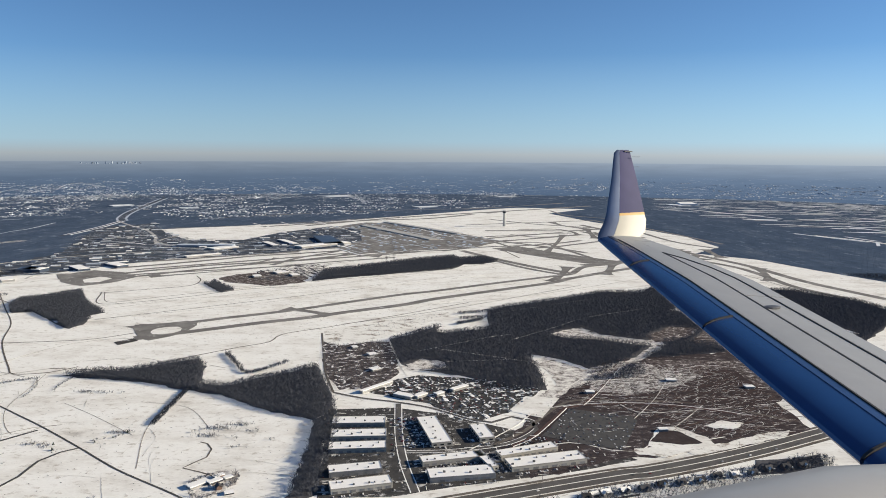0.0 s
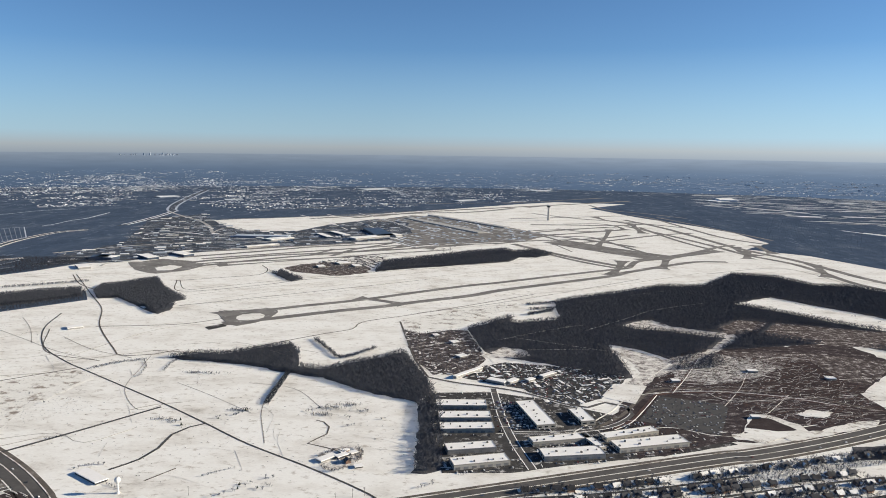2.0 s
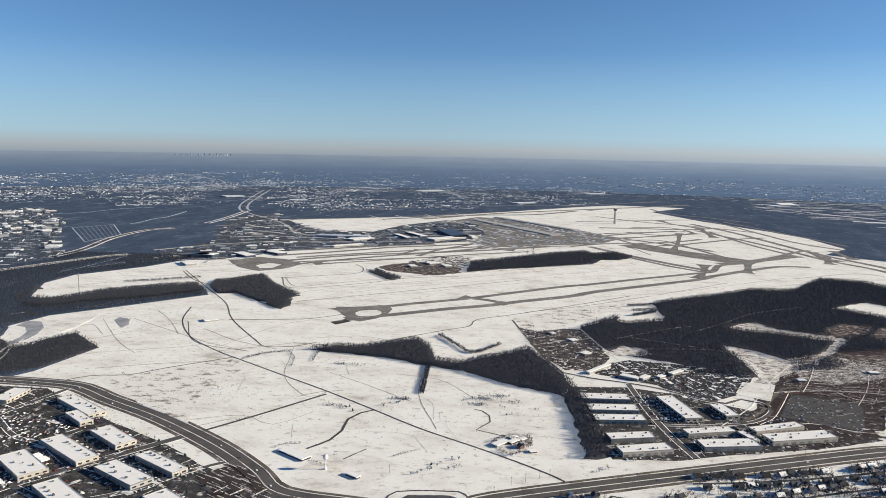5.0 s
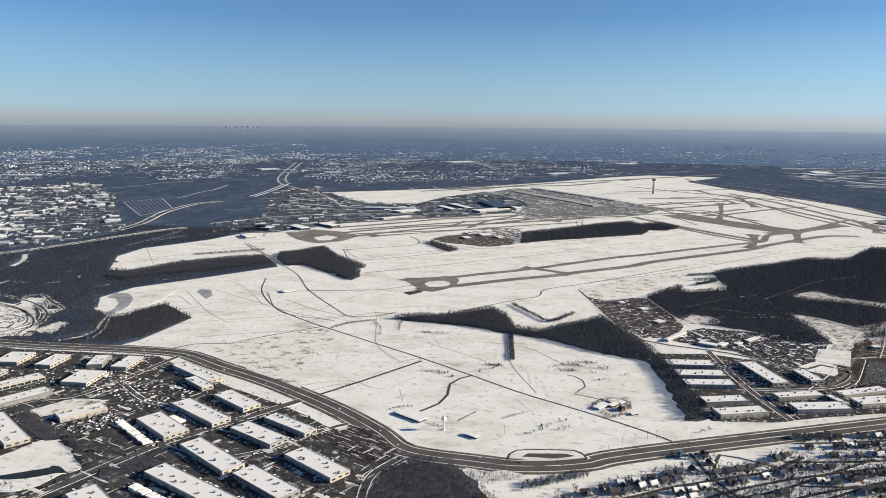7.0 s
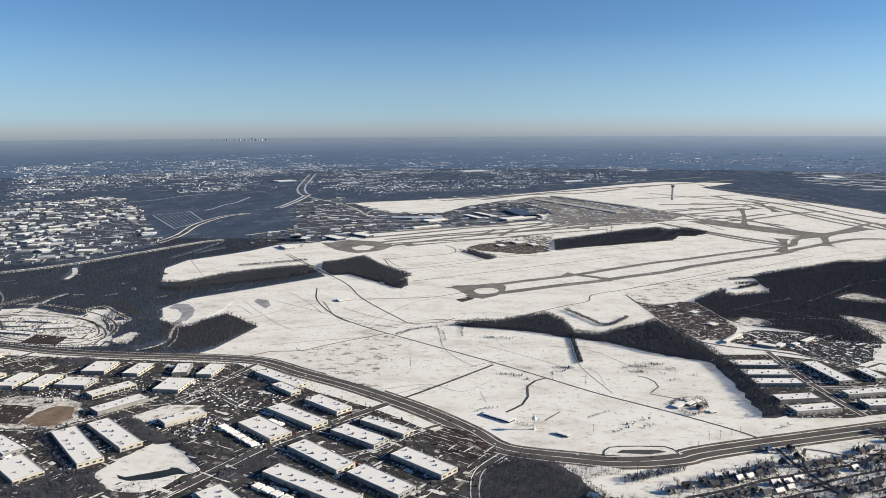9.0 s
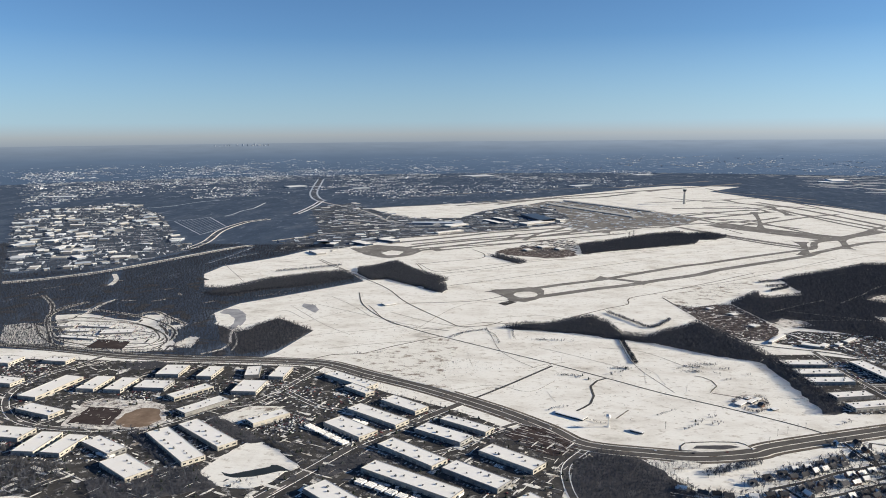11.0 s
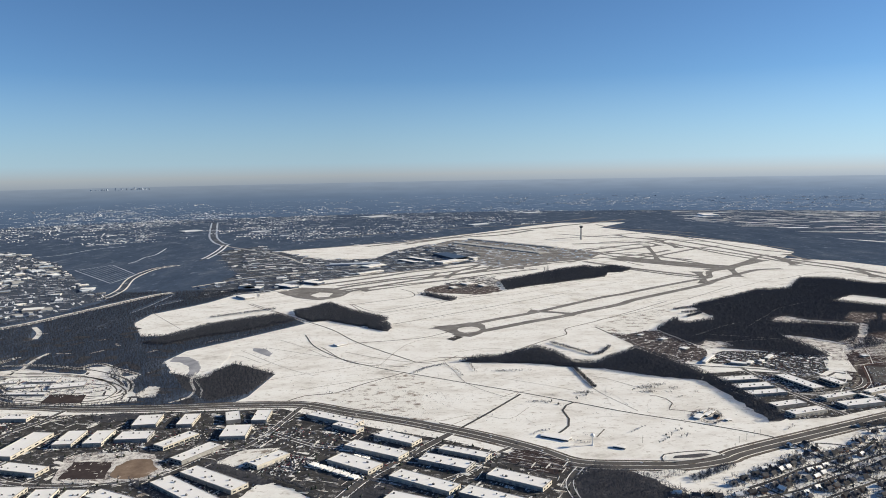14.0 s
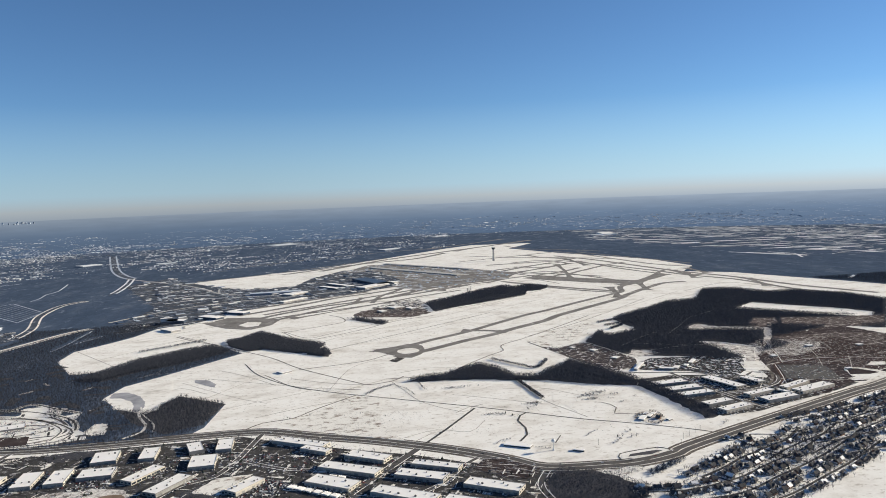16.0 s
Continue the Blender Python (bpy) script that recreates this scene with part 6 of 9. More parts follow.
CIVIC = [
    [(-720.6, 542.3), (-691.7, 551.4), (-665.0, 537.6), (-627.6, 523.2), (-620.3, 534.5), (-587.0, 496.2), (-555.2, 453.8), (-546.8, 430.3), (-588.0, 427.0), (-641.4, 433.8)],
    [(-624.9, 523.4), (-629.0, 549.3), (-609.6, 550.8), (-600.9, 525.3), (-605.0, 508.5)],
    [(-587.0, 496.2), (-584.2, 510.2), (-571.7, 517.2), (-571.7, 497.4)],
    [(-548.2, 441.2), (-550.5, 467.8), (-546.8, 475.2), (-538.2, 463.6), (-536.6, 442.1)],
    [(-562.7, 554.3), (-557.1, 585.3), (-509.1, 614.2), (-502.0, 565.8), (-505.6, 502.5), (-514.1, 492.4), (-548.1, 519.0), (-543.8, 546.9)],
    [(-1363, 1402), (-1377, 1548), (-1266, 1710), (-1051, 1443), (-824, 1040), (-748, 925), (-793.9, 791.9), (-914.1, 737.8)],
    [(-950, 1308), (-905, 1381), (-806, 1222), (-815, 1118)],
]
for k in range(5):
    slab("snow_field", CIVIC[k], 0.1 + 0.012 * k, rough_snow if k in (1, 3) else snow, "snow-covered open ground by the junction", "ground", step=6, amount=1, seed=k)
slab("pond", [(-558.2, 559.2), (-558.4, 578.0), (-544.8, 576.6), (-529.7, 556.9), (-520.6, 531.5), (-519.4, 513.2), (-521.5, 499.4), (-527.9, 502.7), (-529.2, 520.5), (-534.5, 538.9), (-546.7, 555.6)], 0.16, ice, "grey frozen pond rimmed with snow", "pond", step=3, amount=0.6)
slab("pond", [(-483.5, 593.9), (-484.4, 604.9), (-471.3, 599.0), (-461.3, 578.3), (-462.2, 566.1)], 0.16, ice, "small grey frozen pond", "pond", step=3, amount=0.4)
ribbon("road", [(-650.5, 446.2), (-615.5, 439.1), (-593.3, 450.8), (-574.3, 452.3), (-571.8, 469.7), (-584.5, 496.4), (-611.6, 524.5), (-625.1, 519.2), (-670.3, 519.9), (-709.9, 527.6)], 2.6, 0.16, road_tar, "looping junction road", "road")
ribbon("snow_bank", [(-650.5, 446.2), (-615.5, 439.1), (-593.3, 450.8), (-574.3, 452.3), (-571.8, 469.7), (-584.5, 496.4), (-611.6, 524.5), (-625.1, 519.2), (-670.3, 519.9), (-709.9, 527.6)], 0.6, 0.21, roof_snow, "ploughed snow along the street", "snow", offset=1.7, step=4)
ribbon("snow_bank", [(-650.5, 446.2), (-615.5, 439.1), (-593.3, 450.8), (-574.3, 452.3), (-571.8, 469.7), (-584.5, 496.4), (-611.6, 524.5), (-625.1, 519.2), (-670.3, 519.9), (-709.9, 527.6)], 0.6, 0.21, roof_snow, "ploughed snow along the street", "snow", offset=-1.7, step=4)
ribbon("snow_cut", [(-709.9, 527.6), (-692.4, 535.5), (-697.4, 587.3), (-695.5, 613.7)], 4, 0.2, rough_snow, "snowy track through the valley woods", "track")
ribbon("snow_cut", [(-669, 975), (-677.7, 874.6), (-685.5, 830.5)], 3, 0.2, hazed_snow, "snowy cut through far woods", "track")
ribbon("snow_cut", [(-881, 1400), (-877, 1441), (-882, 1509), (-875, 1569), (-891, 1704)], 3, 0.2, hazed_snow, "snowy cut through far woods", "track")
ribbon("snow_cut", [(-1174, 1532), (-1102, 1613), (-1075, 1722), (-1019, 1792)], 3, 0.2, hazed_snow, "snowy cut through far woods", "track")
ribbon("snow_cut", [(-669.4, 874.3), (-643, 922)], 3, 0.2, hazed_snow, "snowy cut through far woods", "track")
ribbon("snow_cut", [(-507.8, 457.5), (-517.4, 482.9), (-520.9, 501.3)], 2.5, 0.2, rough_snow, "snowy stream bed in the woods", "track")
ribbon("snow_cut", [(-520.1, 424.8), (-508.0, 438.0), (-507.8, 457.5)], 2.5, 0.2, rough_snow, "snowy stream bed in the woods", "track")
building((-670.2, 479.4), (-649.9, 482.3), (-673.1, 488.7), 1.5, wall_grey, "low flat-roofed grey public building in snow", 4, 7, group="public buildings", bands=False)
building((-669.7, 461.9), (-630.9, 457.1), (-672.1, 468.9), 1.5, wall_grey, "low flat-roofed grey public building in snow", 4, 7, group="public buildings", bands=False)
building((-664.2, 497.7), (-638.2, 496.7), (-667.2, 505.5), 1.5, wall_grey, "low flat-roofed grey public building in snow", 4, 7, group="public buildings", bands=False)
building((-635.6, 474.6), (-607.6, 480.7), (-639.9, 487.4), 1.5, wall_grey, "low flat-roofed grey public building in snow", 4, 7, group="public buildings", bands=False)
building((-689.3, 494.9), (-672.9, 498.0), (-692.6, 502.7), 1.5, wall_grey, "low flat-roofed grey public building in snow", 4, 7, group="public buildings", bands=False)
building((-647.6, 468.0), (-630.2, 465.6), (-648.4, 471.5), 1.5, wall_grey, "low flat-roofed grey public building in snow", 4, 7, group="public buildings", bands=False)
slab("sports_field", [(-626.0, 435.7), (-627.6, 460.4), (-596.4, 455.9), (-591.9, 433.1)], 0.24, brown_field, "dark bare sports field beside public buildings", "ground")
slab("snow_field", [(-712.8, 449.9), (-745.4, 500.9), (-730.6, 512.0), (-701.3, 499.2), (-664.1, 448.3), (-676.4, 439.0)], 0.17, snow, "snow-covered open ground by the junction", "ground", step=6, amount=1)
slab("snow_field", [(-622.6, 523.6), (-624.1, 544.7), (-609.7, 548.4), (-588.5, 534.6), (-590.2, 514.1), (-609.4, 511.0)], 0.175, snow, "snow-covered hollow by the junction", "ground", step=4, amount=0.8)
slab("snow_field", [(-555.9, 451.1), (-551.4, 474.9), (-541.4, 471.0), (-539.0, 450.5), (-546.1, 441.0)], 0.18, rough_snow, "thin snow along a stream bank", "ground", step=4, amount=0.8)
ribbon("verge", [(-664.1, 448.3), (-696.9, 493.3), (-718.9, 527.7), (-728.4, 558.3), (-724.6, 581.2), (-720.3, 595.6)], 4.2, 0.25, rough_snow, "snowy verge of a looping junction road", "verge")
ribbon("road", [(-664.1, 448.3), (-696.9, 493.3), (-718.9, 527.7), (-728.4, 558.3), (-724.6, 581.2), (-720.3, 595.6)], 1.6, 0.3, road_tar, "looping junction road swept clear", "road")
ribbon("verge", [(-734.4, 500.5), (-713.8, 511.3), (-675.7, 521.8), (-628.9, 515.7), (-597.3, 498.8), (-574.7, 475.8), (-563.7, 454.7), (-566.9, 438.5)], 4.1, 0.25, rough_snow, "snowy verge of a looping junction road", "verge")
ribbon("road", [(-734.4, 500.5), (-713.8, 511.3), (-675.7, 521.8), (-628.9, 515.7), (-597.3, 498.8), (-574.7, 475.8), (-563.7, 454.7), (-566.9, 438.5)], 1.5, 0.3, road_tar, "looping junction road swept clear", "road")
ribbon("verge", [(-680.1, 530.2), (-641.1, 524.4), (-607.7, 507.0), (-585.6, 483.4), (-574.1, 461.8), (-576.7, 438.9)], 3.9, 0.25, rough_snow, "snowy verge of a looping junction road", "verge")
ribbon("road", [(-680.1, 530.2), (-641.1, 524.4), (-607.7, 507.0), (-585.6, 483.4), (-574.1, 461.8), (-576.7, 438.9)], 1.3, 0.3, road_tar, "looping junction road swept clear", "road")
ribbon("verge", [(-706.5, 440.0), (-663.3, 441.8), (-604.1, 430.3), (-558.9, 436.7)], 4.1, 0.25, rough_snow, "snowy verge of a looping junction road", "verge")
ribbon("road", [(-706.5, 440.0), (-663.3, 441.8), (-604.1, 430.3), (-558.9, 436.7)], 1.5, 0.3, road_tar, "looping junction road swept clear", "road")
ribbon("verge", [(-714.6, 503.5), (-684.7, 465.8), (-651.6, 438.2)], 3.9, 0.25, rough_snow, "snowy verge of a looping junction road", "verge")
ribbon("road", [(-714.6, 503.5), (-684.7, 465.8), (-651.6, 438.2)], 1.3, 0.3, road_tar, "looping junction road swept clear", "road")
patches("yards", CIVIC[0], 9, 6, 66, asphalt, 0.2, 5, 0.25, 12, "dark asphalt lots beside public buildings", category="pavement")
rows_of_cars([(-681.0, 519.1), (-630.4, 518.8), (-599.8, 495.2), (-574.3, 460.8), (-621.9, 448.5), (-657.5, 463.0)], 12, 31, fill=0.3)
ribbon("verge", [(-719.2, 600.5), (-730.5, 576.8), (-725.9, 542.8), (-693.6, 491.3), (-657.7, 454.7), (-599.3, 436.4), (-566.9, 451.5), (-567.1, 477.3), (-583.7, 506.0), (-624.6, 538.3), (-682.0, 562.9), (-717.9, 564.6)], 5.5, 0.165, rough_snow, "snowy verge of a looping junction road", "verge")
ribbon("road", [(-719.2, 600.5), (-730.5, 576.8), (-725.9, 542.8), (-693.6, 491.3), (-657.7, 454.7), (-599.3, 436.4), (-566.9, 451.5), (-567.1, 477.3), (-583.7, 506.0), (-624.6, 538.3), (-682.0, 562.9), (-717.9, 564.6)], 1.8, 0.23, road_tar, "looping junction road swept clear", "road")
ribbon("verge", [(-699.5, 531.0), (-678.8, 534.3), (-625.6, 515.6), (-588.2, 490.9), (-584.2, 469.1), (-615.3, 459.9), (-660.1, 468.4), (-688.2, 498.6)], 5.5, 0.165, rough_snow, "snowy verge of a looping junction road", "verge")
ribbon("road", [(-699.5, 531.0), (-678.8, 534.3), (-625.6, 515.6), (-588.2, 490.9), (-584.2, 469.1), (-615.3, 459.9), (-660.1, 468.4), (-688.2, 498.6)], 1.8, 0.23, road_tar, "looping junction road swept clear", "road")
ribbon("verge", [(-789.6, 630.1), (-752.2, 587.4), (-725.4, 544.9)], 5.5, 0.165, rough_snow, "snowy verge of a looping junction road", "verge")
ribbon("road", [(-789.6, 630.1), (-752.2, 587.4), (-725.4, 544.9)], 1.8, 0.23, road_tar, "looping junction road swept clear", "road")
ribbon("verge", [(-640.5, 541.1), (-627.2, 562.6), (-600.4, 539.3), (-575.3, 517.5)], 5.5, 0.165, rough_snow, "snowy verge of a looping junction road", "verge")
ribbon("road", [(-640.5, 541.1), (-627.2, 562.6), (-600.4, 539.3), (-575.3, 517.5)], 1.8, 0.23, road_tar, "looping junction road swept clear", "road")
ribbon("road", [(-691.1, 501.9), (-657.2, 500.5), (-620.2, 493.6), (-589.8, 482.8), (-573.3, 466.1)], 1.8, 0.22, road_tar, "looping junction road", "road")
ribbon("snow_bank", [(-691.1, 501.9), (-657.2, 500.5), (-620.2, 493.6), (-589.8, 482.8), (-573.3, 466.1)], 0.6, 0.27, roof_snow, "ploughed snow along the street", "snow", offset=1.3, step=4)
ribbon("snow_bank", [(-691.1, 501.9), (-657.2, 500.5), (-620.2, 493.6), (-589.8, 482.8), (-573.3, 466.1)], 0.6, 0.27, roof_snow, "ploughed snow along the street", "snow", offset=-1.3, step=4)
ribbon("road", [(-658.8, 457.6), (-633.0, 464.9), (-607.9, 474.0), (-590.2, 479.0)], 1.8, 0.225, road_tar, "looping junction road", "road")
ribbon("snow_bank", [(-658.8, 457.6), (-633.0, 464.9), (-607.9, 474.0), (-590.2, 479.0)], 0.6, 0.275, roof_snow, "ploughed snow along the street", "snow", offset=1.3, step=4)
ribbon("snow_bank", [(-658.8, 457.6), (-633.0, 464.9), (-607.9, 474.0), (-590.2, 479.0)], 0.6, 0.275, roof_snow, "ploughed snow along the street", "snow", offset=-1.3, step=4)
# trees of the wide woodland, thinner with distance
tx, ty = scatter(DARK, 2.7, np.random.default_rng(5), CIVIC + FAR_CUTS)
near = (ty < 1000) & (tx > -1100) & (tx < 900)
grove("woodland", tx[near], ty[near], 4.2, shaded_twigs, TUFTS, 5, None, "bare winter woodland along the stream valley", spread=1.3, vary=0.2)
tx, ty = scatter(DARK, 10, np.random.default_rng(6), CIVIC + FAR_CUTS)
mid = (ty >= 980) & (ty < 1900) & (tx > -2000) & (tx < 1700)
grove("woodland", tx[mid], ty[mid], 0.6, hazed_bark, FAR, 6, None, "distant bare winter woodland", spread=4.2)
VALLEY = [(-822.3, 621.2), (-807.4, 707.6), (-685.7, 750.2), (-647.2, 730.4), (-621.9, 674.6), (-567.3, 648.1), (-566.6, 571.2), (-542.3, 516.1), (-509.2, 495.3), (-498.4, 426.9), (-602.5, 427.2), (-712.8, 449.9)]
patches("valley_floor", VALLEY, 24, 11, 61, litter, 0.1, 2.5, 0.6, None, "leaf litter and thin snow on the valley floor", CIVIC[:5], "ground")
patches("valley_snow", VALLEY, 42, 7, 62, scrub_snow, 0.14, 3, 0.5, None, "old snow lying in the valley woods", CIVIC[:5])

# ---- far town ----
slab("car_park", [(-950, 1308), (-905, 1381), (-806, 1222), (-815, 1118)], 0.1, hazed_floor, "large rectangular storage lot in the woods", "pavement")
ribbon("snow_bank", [(-950, 1308), (-905, 1381)], 2.0, 0.16, hazed_snow, "snow bank round the storage lot", "snow")
ribbon("snow_bank", [(-905, 1381), (-806, 1222)], 2.0, 0.16, hazed_snow, "snow bank round the storage lot", "snow")
ribbon("snow_bank", [(-806, 1222), (-815, 1118)], 2.0, 0.16, hazed_snow, "snow bank round the storage lot", "snow")
ribbon("snow_bank", [(-815, 1118), (-950, 1308)], 2.0, 0.16, hazed_snow, "snow bank round the storage lot", "snow")
for k in range(1, 9):
    q = k / 9
    ribbon("gravel_aisle", [(-950 + 45 * q, 1308 + 73 * q), (-815 + 9 * q, 1118 + 104 * q)], 1.0, 0.16, hazed_wall, "pale aisle across the storage lot", "track")
ribbon("verge", [(-884.0, 693.3), (-853.6, 712.7), (-820.8, 743.4), (-789.8, 784.0), (-749.4, 867.4), (-702, 966), (-676, 998)], 15, 0.15, rough_snow, "snowy verges of a far highway", "verge")
ribbon("verge", [(-768, 952), (-770, 1037), (-798, 1175), (-797, 1298), (-767, 1352)], 15, 0.15, rough_snow, "snowy verges of a far highway", "verge")
ribbon("road", [(-884.0, 693.3), (-853.6, 712.7), (-820.8, 743.4), (-789.8, 784.0), (-749.4, 867.4), (-702, 966), (-676, 998)], 6, 0.18, concrete, "pale highway through bare woods", "road")
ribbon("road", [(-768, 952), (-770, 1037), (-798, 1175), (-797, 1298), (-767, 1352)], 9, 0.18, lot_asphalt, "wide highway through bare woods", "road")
ribbon("verge", [(-984, 2637), (-908, 2283), (-846, 2009), (-795, 1840), (-758, 1757)], 26, 0.21, hazed_snow, "snowy verges of a wide interchange", "verge")
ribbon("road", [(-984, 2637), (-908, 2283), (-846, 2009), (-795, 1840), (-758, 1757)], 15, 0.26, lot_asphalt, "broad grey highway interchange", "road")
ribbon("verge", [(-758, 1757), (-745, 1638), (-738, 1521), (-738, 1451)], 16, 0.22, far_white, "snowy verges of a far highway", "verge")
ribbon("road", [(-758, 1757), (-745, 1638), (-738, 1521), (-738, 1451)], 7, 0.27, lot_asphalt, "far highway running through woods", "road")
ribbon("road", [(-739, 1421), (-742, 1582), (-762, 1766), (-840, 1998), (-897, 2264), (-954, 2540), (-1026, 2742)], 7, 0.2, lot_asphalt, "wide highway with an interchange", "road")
ribbon("road", [(-774.1, 753.5), (-752.3, 718.0), (-742.5, 685.2)], 6, 0.2, rough_snow, "snowy cut through the woods", "road")
INDUSTRY = [(-1385, 1435), (-1377, 1548), (-1266, 1710), (-1044, 1443), (-830, 1052), (-761, 968), (-798.0, 800.0), (-926.5, 756.2)]
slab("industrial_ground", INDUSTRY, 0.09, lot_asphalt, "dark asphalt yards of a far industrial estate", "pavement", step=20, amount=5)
k, rng_i = 0, np.random.default_rng(19)
for x, y in zip(*scatter(INDUSTRY, 19, np.random.default_rng(17))):
    k += 1
    u0 = rng_i.uniform(0, 1)
    if rng_i.uniform(0, 1) < 0.58 or noise.noise(Vector((x * 0.012, y * 0.006, 3))) < -0.22:
        continue
    l, d, t = 5 + 21 * u0 ** 2.0, 4.5 + 13 * u0 ** 1.6 * rng_i.uniform(0.5, 1.2), 0.5 + (k * 7 % 5 - 2) * 0.2 + (1.57 if k % 4 == 3 else 0)
    u, w = (math.cos(t), math.sin(t)), (-math.sin(t), math.cos(t))
    hall((x, y), (x + u[0] * l, y + u[1] * l), (x + w[0] * d, y + w[1] * d), 2.2 + k % 3 * 0.5, (wall_grey, hazed_wall, wall_grey, hazed_wall)[k % 4], "industrial_hall", "far flat-roofed industrial hall under snow", "building", "far industrial estate", (roof_snow, far_white, roof_snow, concrete, hazed_snow, roof_snow)[k % 6])
patches("snow_strips", INDUSTRY, 14, 11, 43, far_white, 0.2, 6, 0.4, 28, "ploughed snow and snowy verges between halls")
grove("woodland", *scatter(INDUSTRY, 11, np.random.default_rng(18)), 2.4, hazed_bark, FAR, 7, None, "bare trees among industrial halls")
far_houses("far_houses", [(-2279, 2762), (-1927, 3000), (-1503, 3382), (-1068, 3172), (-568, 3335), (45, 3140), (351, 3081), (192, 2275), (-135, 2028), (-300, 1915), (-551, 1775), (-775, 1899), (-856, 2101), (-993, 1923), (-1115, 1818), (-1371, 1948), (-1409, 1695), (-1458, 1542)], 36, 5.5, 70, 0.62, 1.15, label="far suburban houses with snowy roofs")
patches("snow_fields", [(-1592, 1741), (-1760, 2671), (-1503, 3382), (-1040, 3051), (-558, 3211), (-199, 3252), (366, 3156), (206, 2350), (-300, 1880), (-547, 1744), (-975, 1869), (-1333, 1874)], 45, 14, 44, hazed_snow, 0.3, 8, 0.5, 5, "far open lots white with snow")
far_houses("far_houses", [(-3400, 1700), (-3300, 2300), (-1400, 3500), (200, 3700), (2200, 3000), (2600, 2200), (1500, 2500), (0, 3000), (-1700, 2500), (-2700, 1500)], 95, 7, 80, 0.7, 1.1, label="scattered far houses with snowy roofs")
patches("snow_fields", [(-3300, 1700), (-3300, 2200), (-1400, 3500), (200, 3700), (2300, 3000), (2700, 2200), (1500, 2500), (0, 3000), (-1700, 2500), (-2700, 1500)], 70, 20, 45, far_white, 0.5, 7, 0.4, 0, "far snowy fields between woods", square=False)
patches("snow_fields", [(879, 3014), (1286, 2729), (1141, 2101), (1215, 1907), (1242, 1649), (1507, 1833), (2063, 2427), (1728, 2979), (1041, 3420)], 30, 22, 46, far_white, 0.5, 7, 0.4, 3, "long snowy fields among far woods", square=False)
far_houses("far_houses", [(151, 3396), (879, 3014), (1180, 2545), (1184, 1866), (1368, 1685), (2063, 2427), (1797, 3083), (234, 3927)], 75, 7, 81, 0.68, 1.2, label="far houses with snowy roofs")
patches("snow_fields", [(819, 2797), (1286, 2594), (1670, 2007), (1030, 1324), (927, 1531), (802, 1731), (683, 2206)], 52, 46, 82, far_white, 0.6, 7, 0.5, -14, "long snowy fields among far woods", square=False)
hall((762, 2350), (848, 2399), (797, 2429), 3, hazed_wall, "retail_hall", "far flat-roofed retail hall under snow", "building", "far retail halls", far_white)
hall((-752, 2133), (-703, 2154), (-756, 2167), 3, hazed_wall, "retail_hall", "far flat-roofed retail hall under snow", "building", "far retail halls", far_white)
hall((225, 2790), (294, 2822), (236, 2846), 3, hazed_wall, "retail_hall", "far flat-roofed retail hall under snow", "building", "far retail halls", far_white)
hall((-63, 2219), (-6, 2264), (-54, 2267), 3, hazed_wall, "retail_hall", "far flat-roofed retail hall under snow", "building", "far retail halls", far_white)
hall((-1574, 1840), (-1500, 1856), (-1589, 1867), 3, hazed_wall, "retail_hall", "far flat-roofed retail hall under snow", "building", "far retail halls", far_white)
hall((-980, 2212), (-936, 2259), (-990, 2262), 3, hazed_wall, "retail_hall", "far flat-roofed retail hall under snow", "building", "far retail halls", far_white)
hall((-1442, 3499), (-1385, 3550), (-1465, 3588), 3, hazed_wall, "retail_hall", "far flat-roofed retail hall under snow", "building", "far retail halls", far_white)
hall((-413, 2733), (-326, 2798), (-412, 2824), 3, hazed_wall, "retail_hall", "far flat-roofed retail hall under snow", "building", "far retail halls", far_white)
ribbon("snow_field", [(728, 2356), (793, 2375), (860, 2350)], 9, 0.2, roof_snow, "far snow-white hangar yard", "ground")
ribbon("snow_field", [(787, 2426), (855, 2493)], 7, 0.2, roof_snow, "far snow-white hangar yard", "ground")
ribbon("snow_field", [(804, 2280), (849, 2318)], 6, 0.2, roof_snow, "far snow-white hangar yard", "ground")
hall((782, 2386), (833, 2378), (828, 2475), 6, hazed_snow, "hangar", "far pale hangar in snow", "building", "", roof_snow)
ribbon("snow_field", [(952, 1709), (972, 1589), (1024, 1522)], 10, 0.3, far_white, "far snowy strip in the woods", "ground")
ribbon("snow_field", [(1048, 1738), (1099, 1635), (1146, 1541)], 9, 0.3, far_white, "far snowy strip in the woods", "ground")
ribbon("snow_field", [(1302, 2455), (1441, 2400), (1564, 2363)], 12, 0.3, far_white, "far snowy strip in the woods", "ground")
ribbon("snow_field", [(1306, 1968), (1362, 1832), (1360, 1693)], 12, 0.3, far_white, "far snowy strip in the woods", "ground")
ribbon("snow_field", [(824, 1482), (847, 1405)], 7, 0.3, far_white, "far snowy strip in the woods", "ground")
ribbon("snow_field", [(838, 1393), (803, 1329)], 6, 0.3, far_white, "far snowy strip in the woods", "ground")
ribbon("snow_field", [(619, 967), (654, 997)], 5, 0.3, far_white, "far snowy strip in the woods", "ground")
ribbon("snow_field", [(770, 2124), (840, 2024), (893, 1909)], 8, 0.3, far_white, "far snowy strip in the woods", "ground")
ribbon("snow_field", [(749, 1540), (774, 1480), (819, 1389)], 7, 0.3, far_white, "far snowy strip in the woods", "ground")
ribbon("snow_field", [(1734, 2262), (1715, 2055)], 14, 0.3, far_white, "far snowy strip in the woods", "ground")
ribbon("snow_field", [(1351, 2941), (1471, 2763)], 14, 0.3, far_white, "far snowy strip in the woods", "ground")
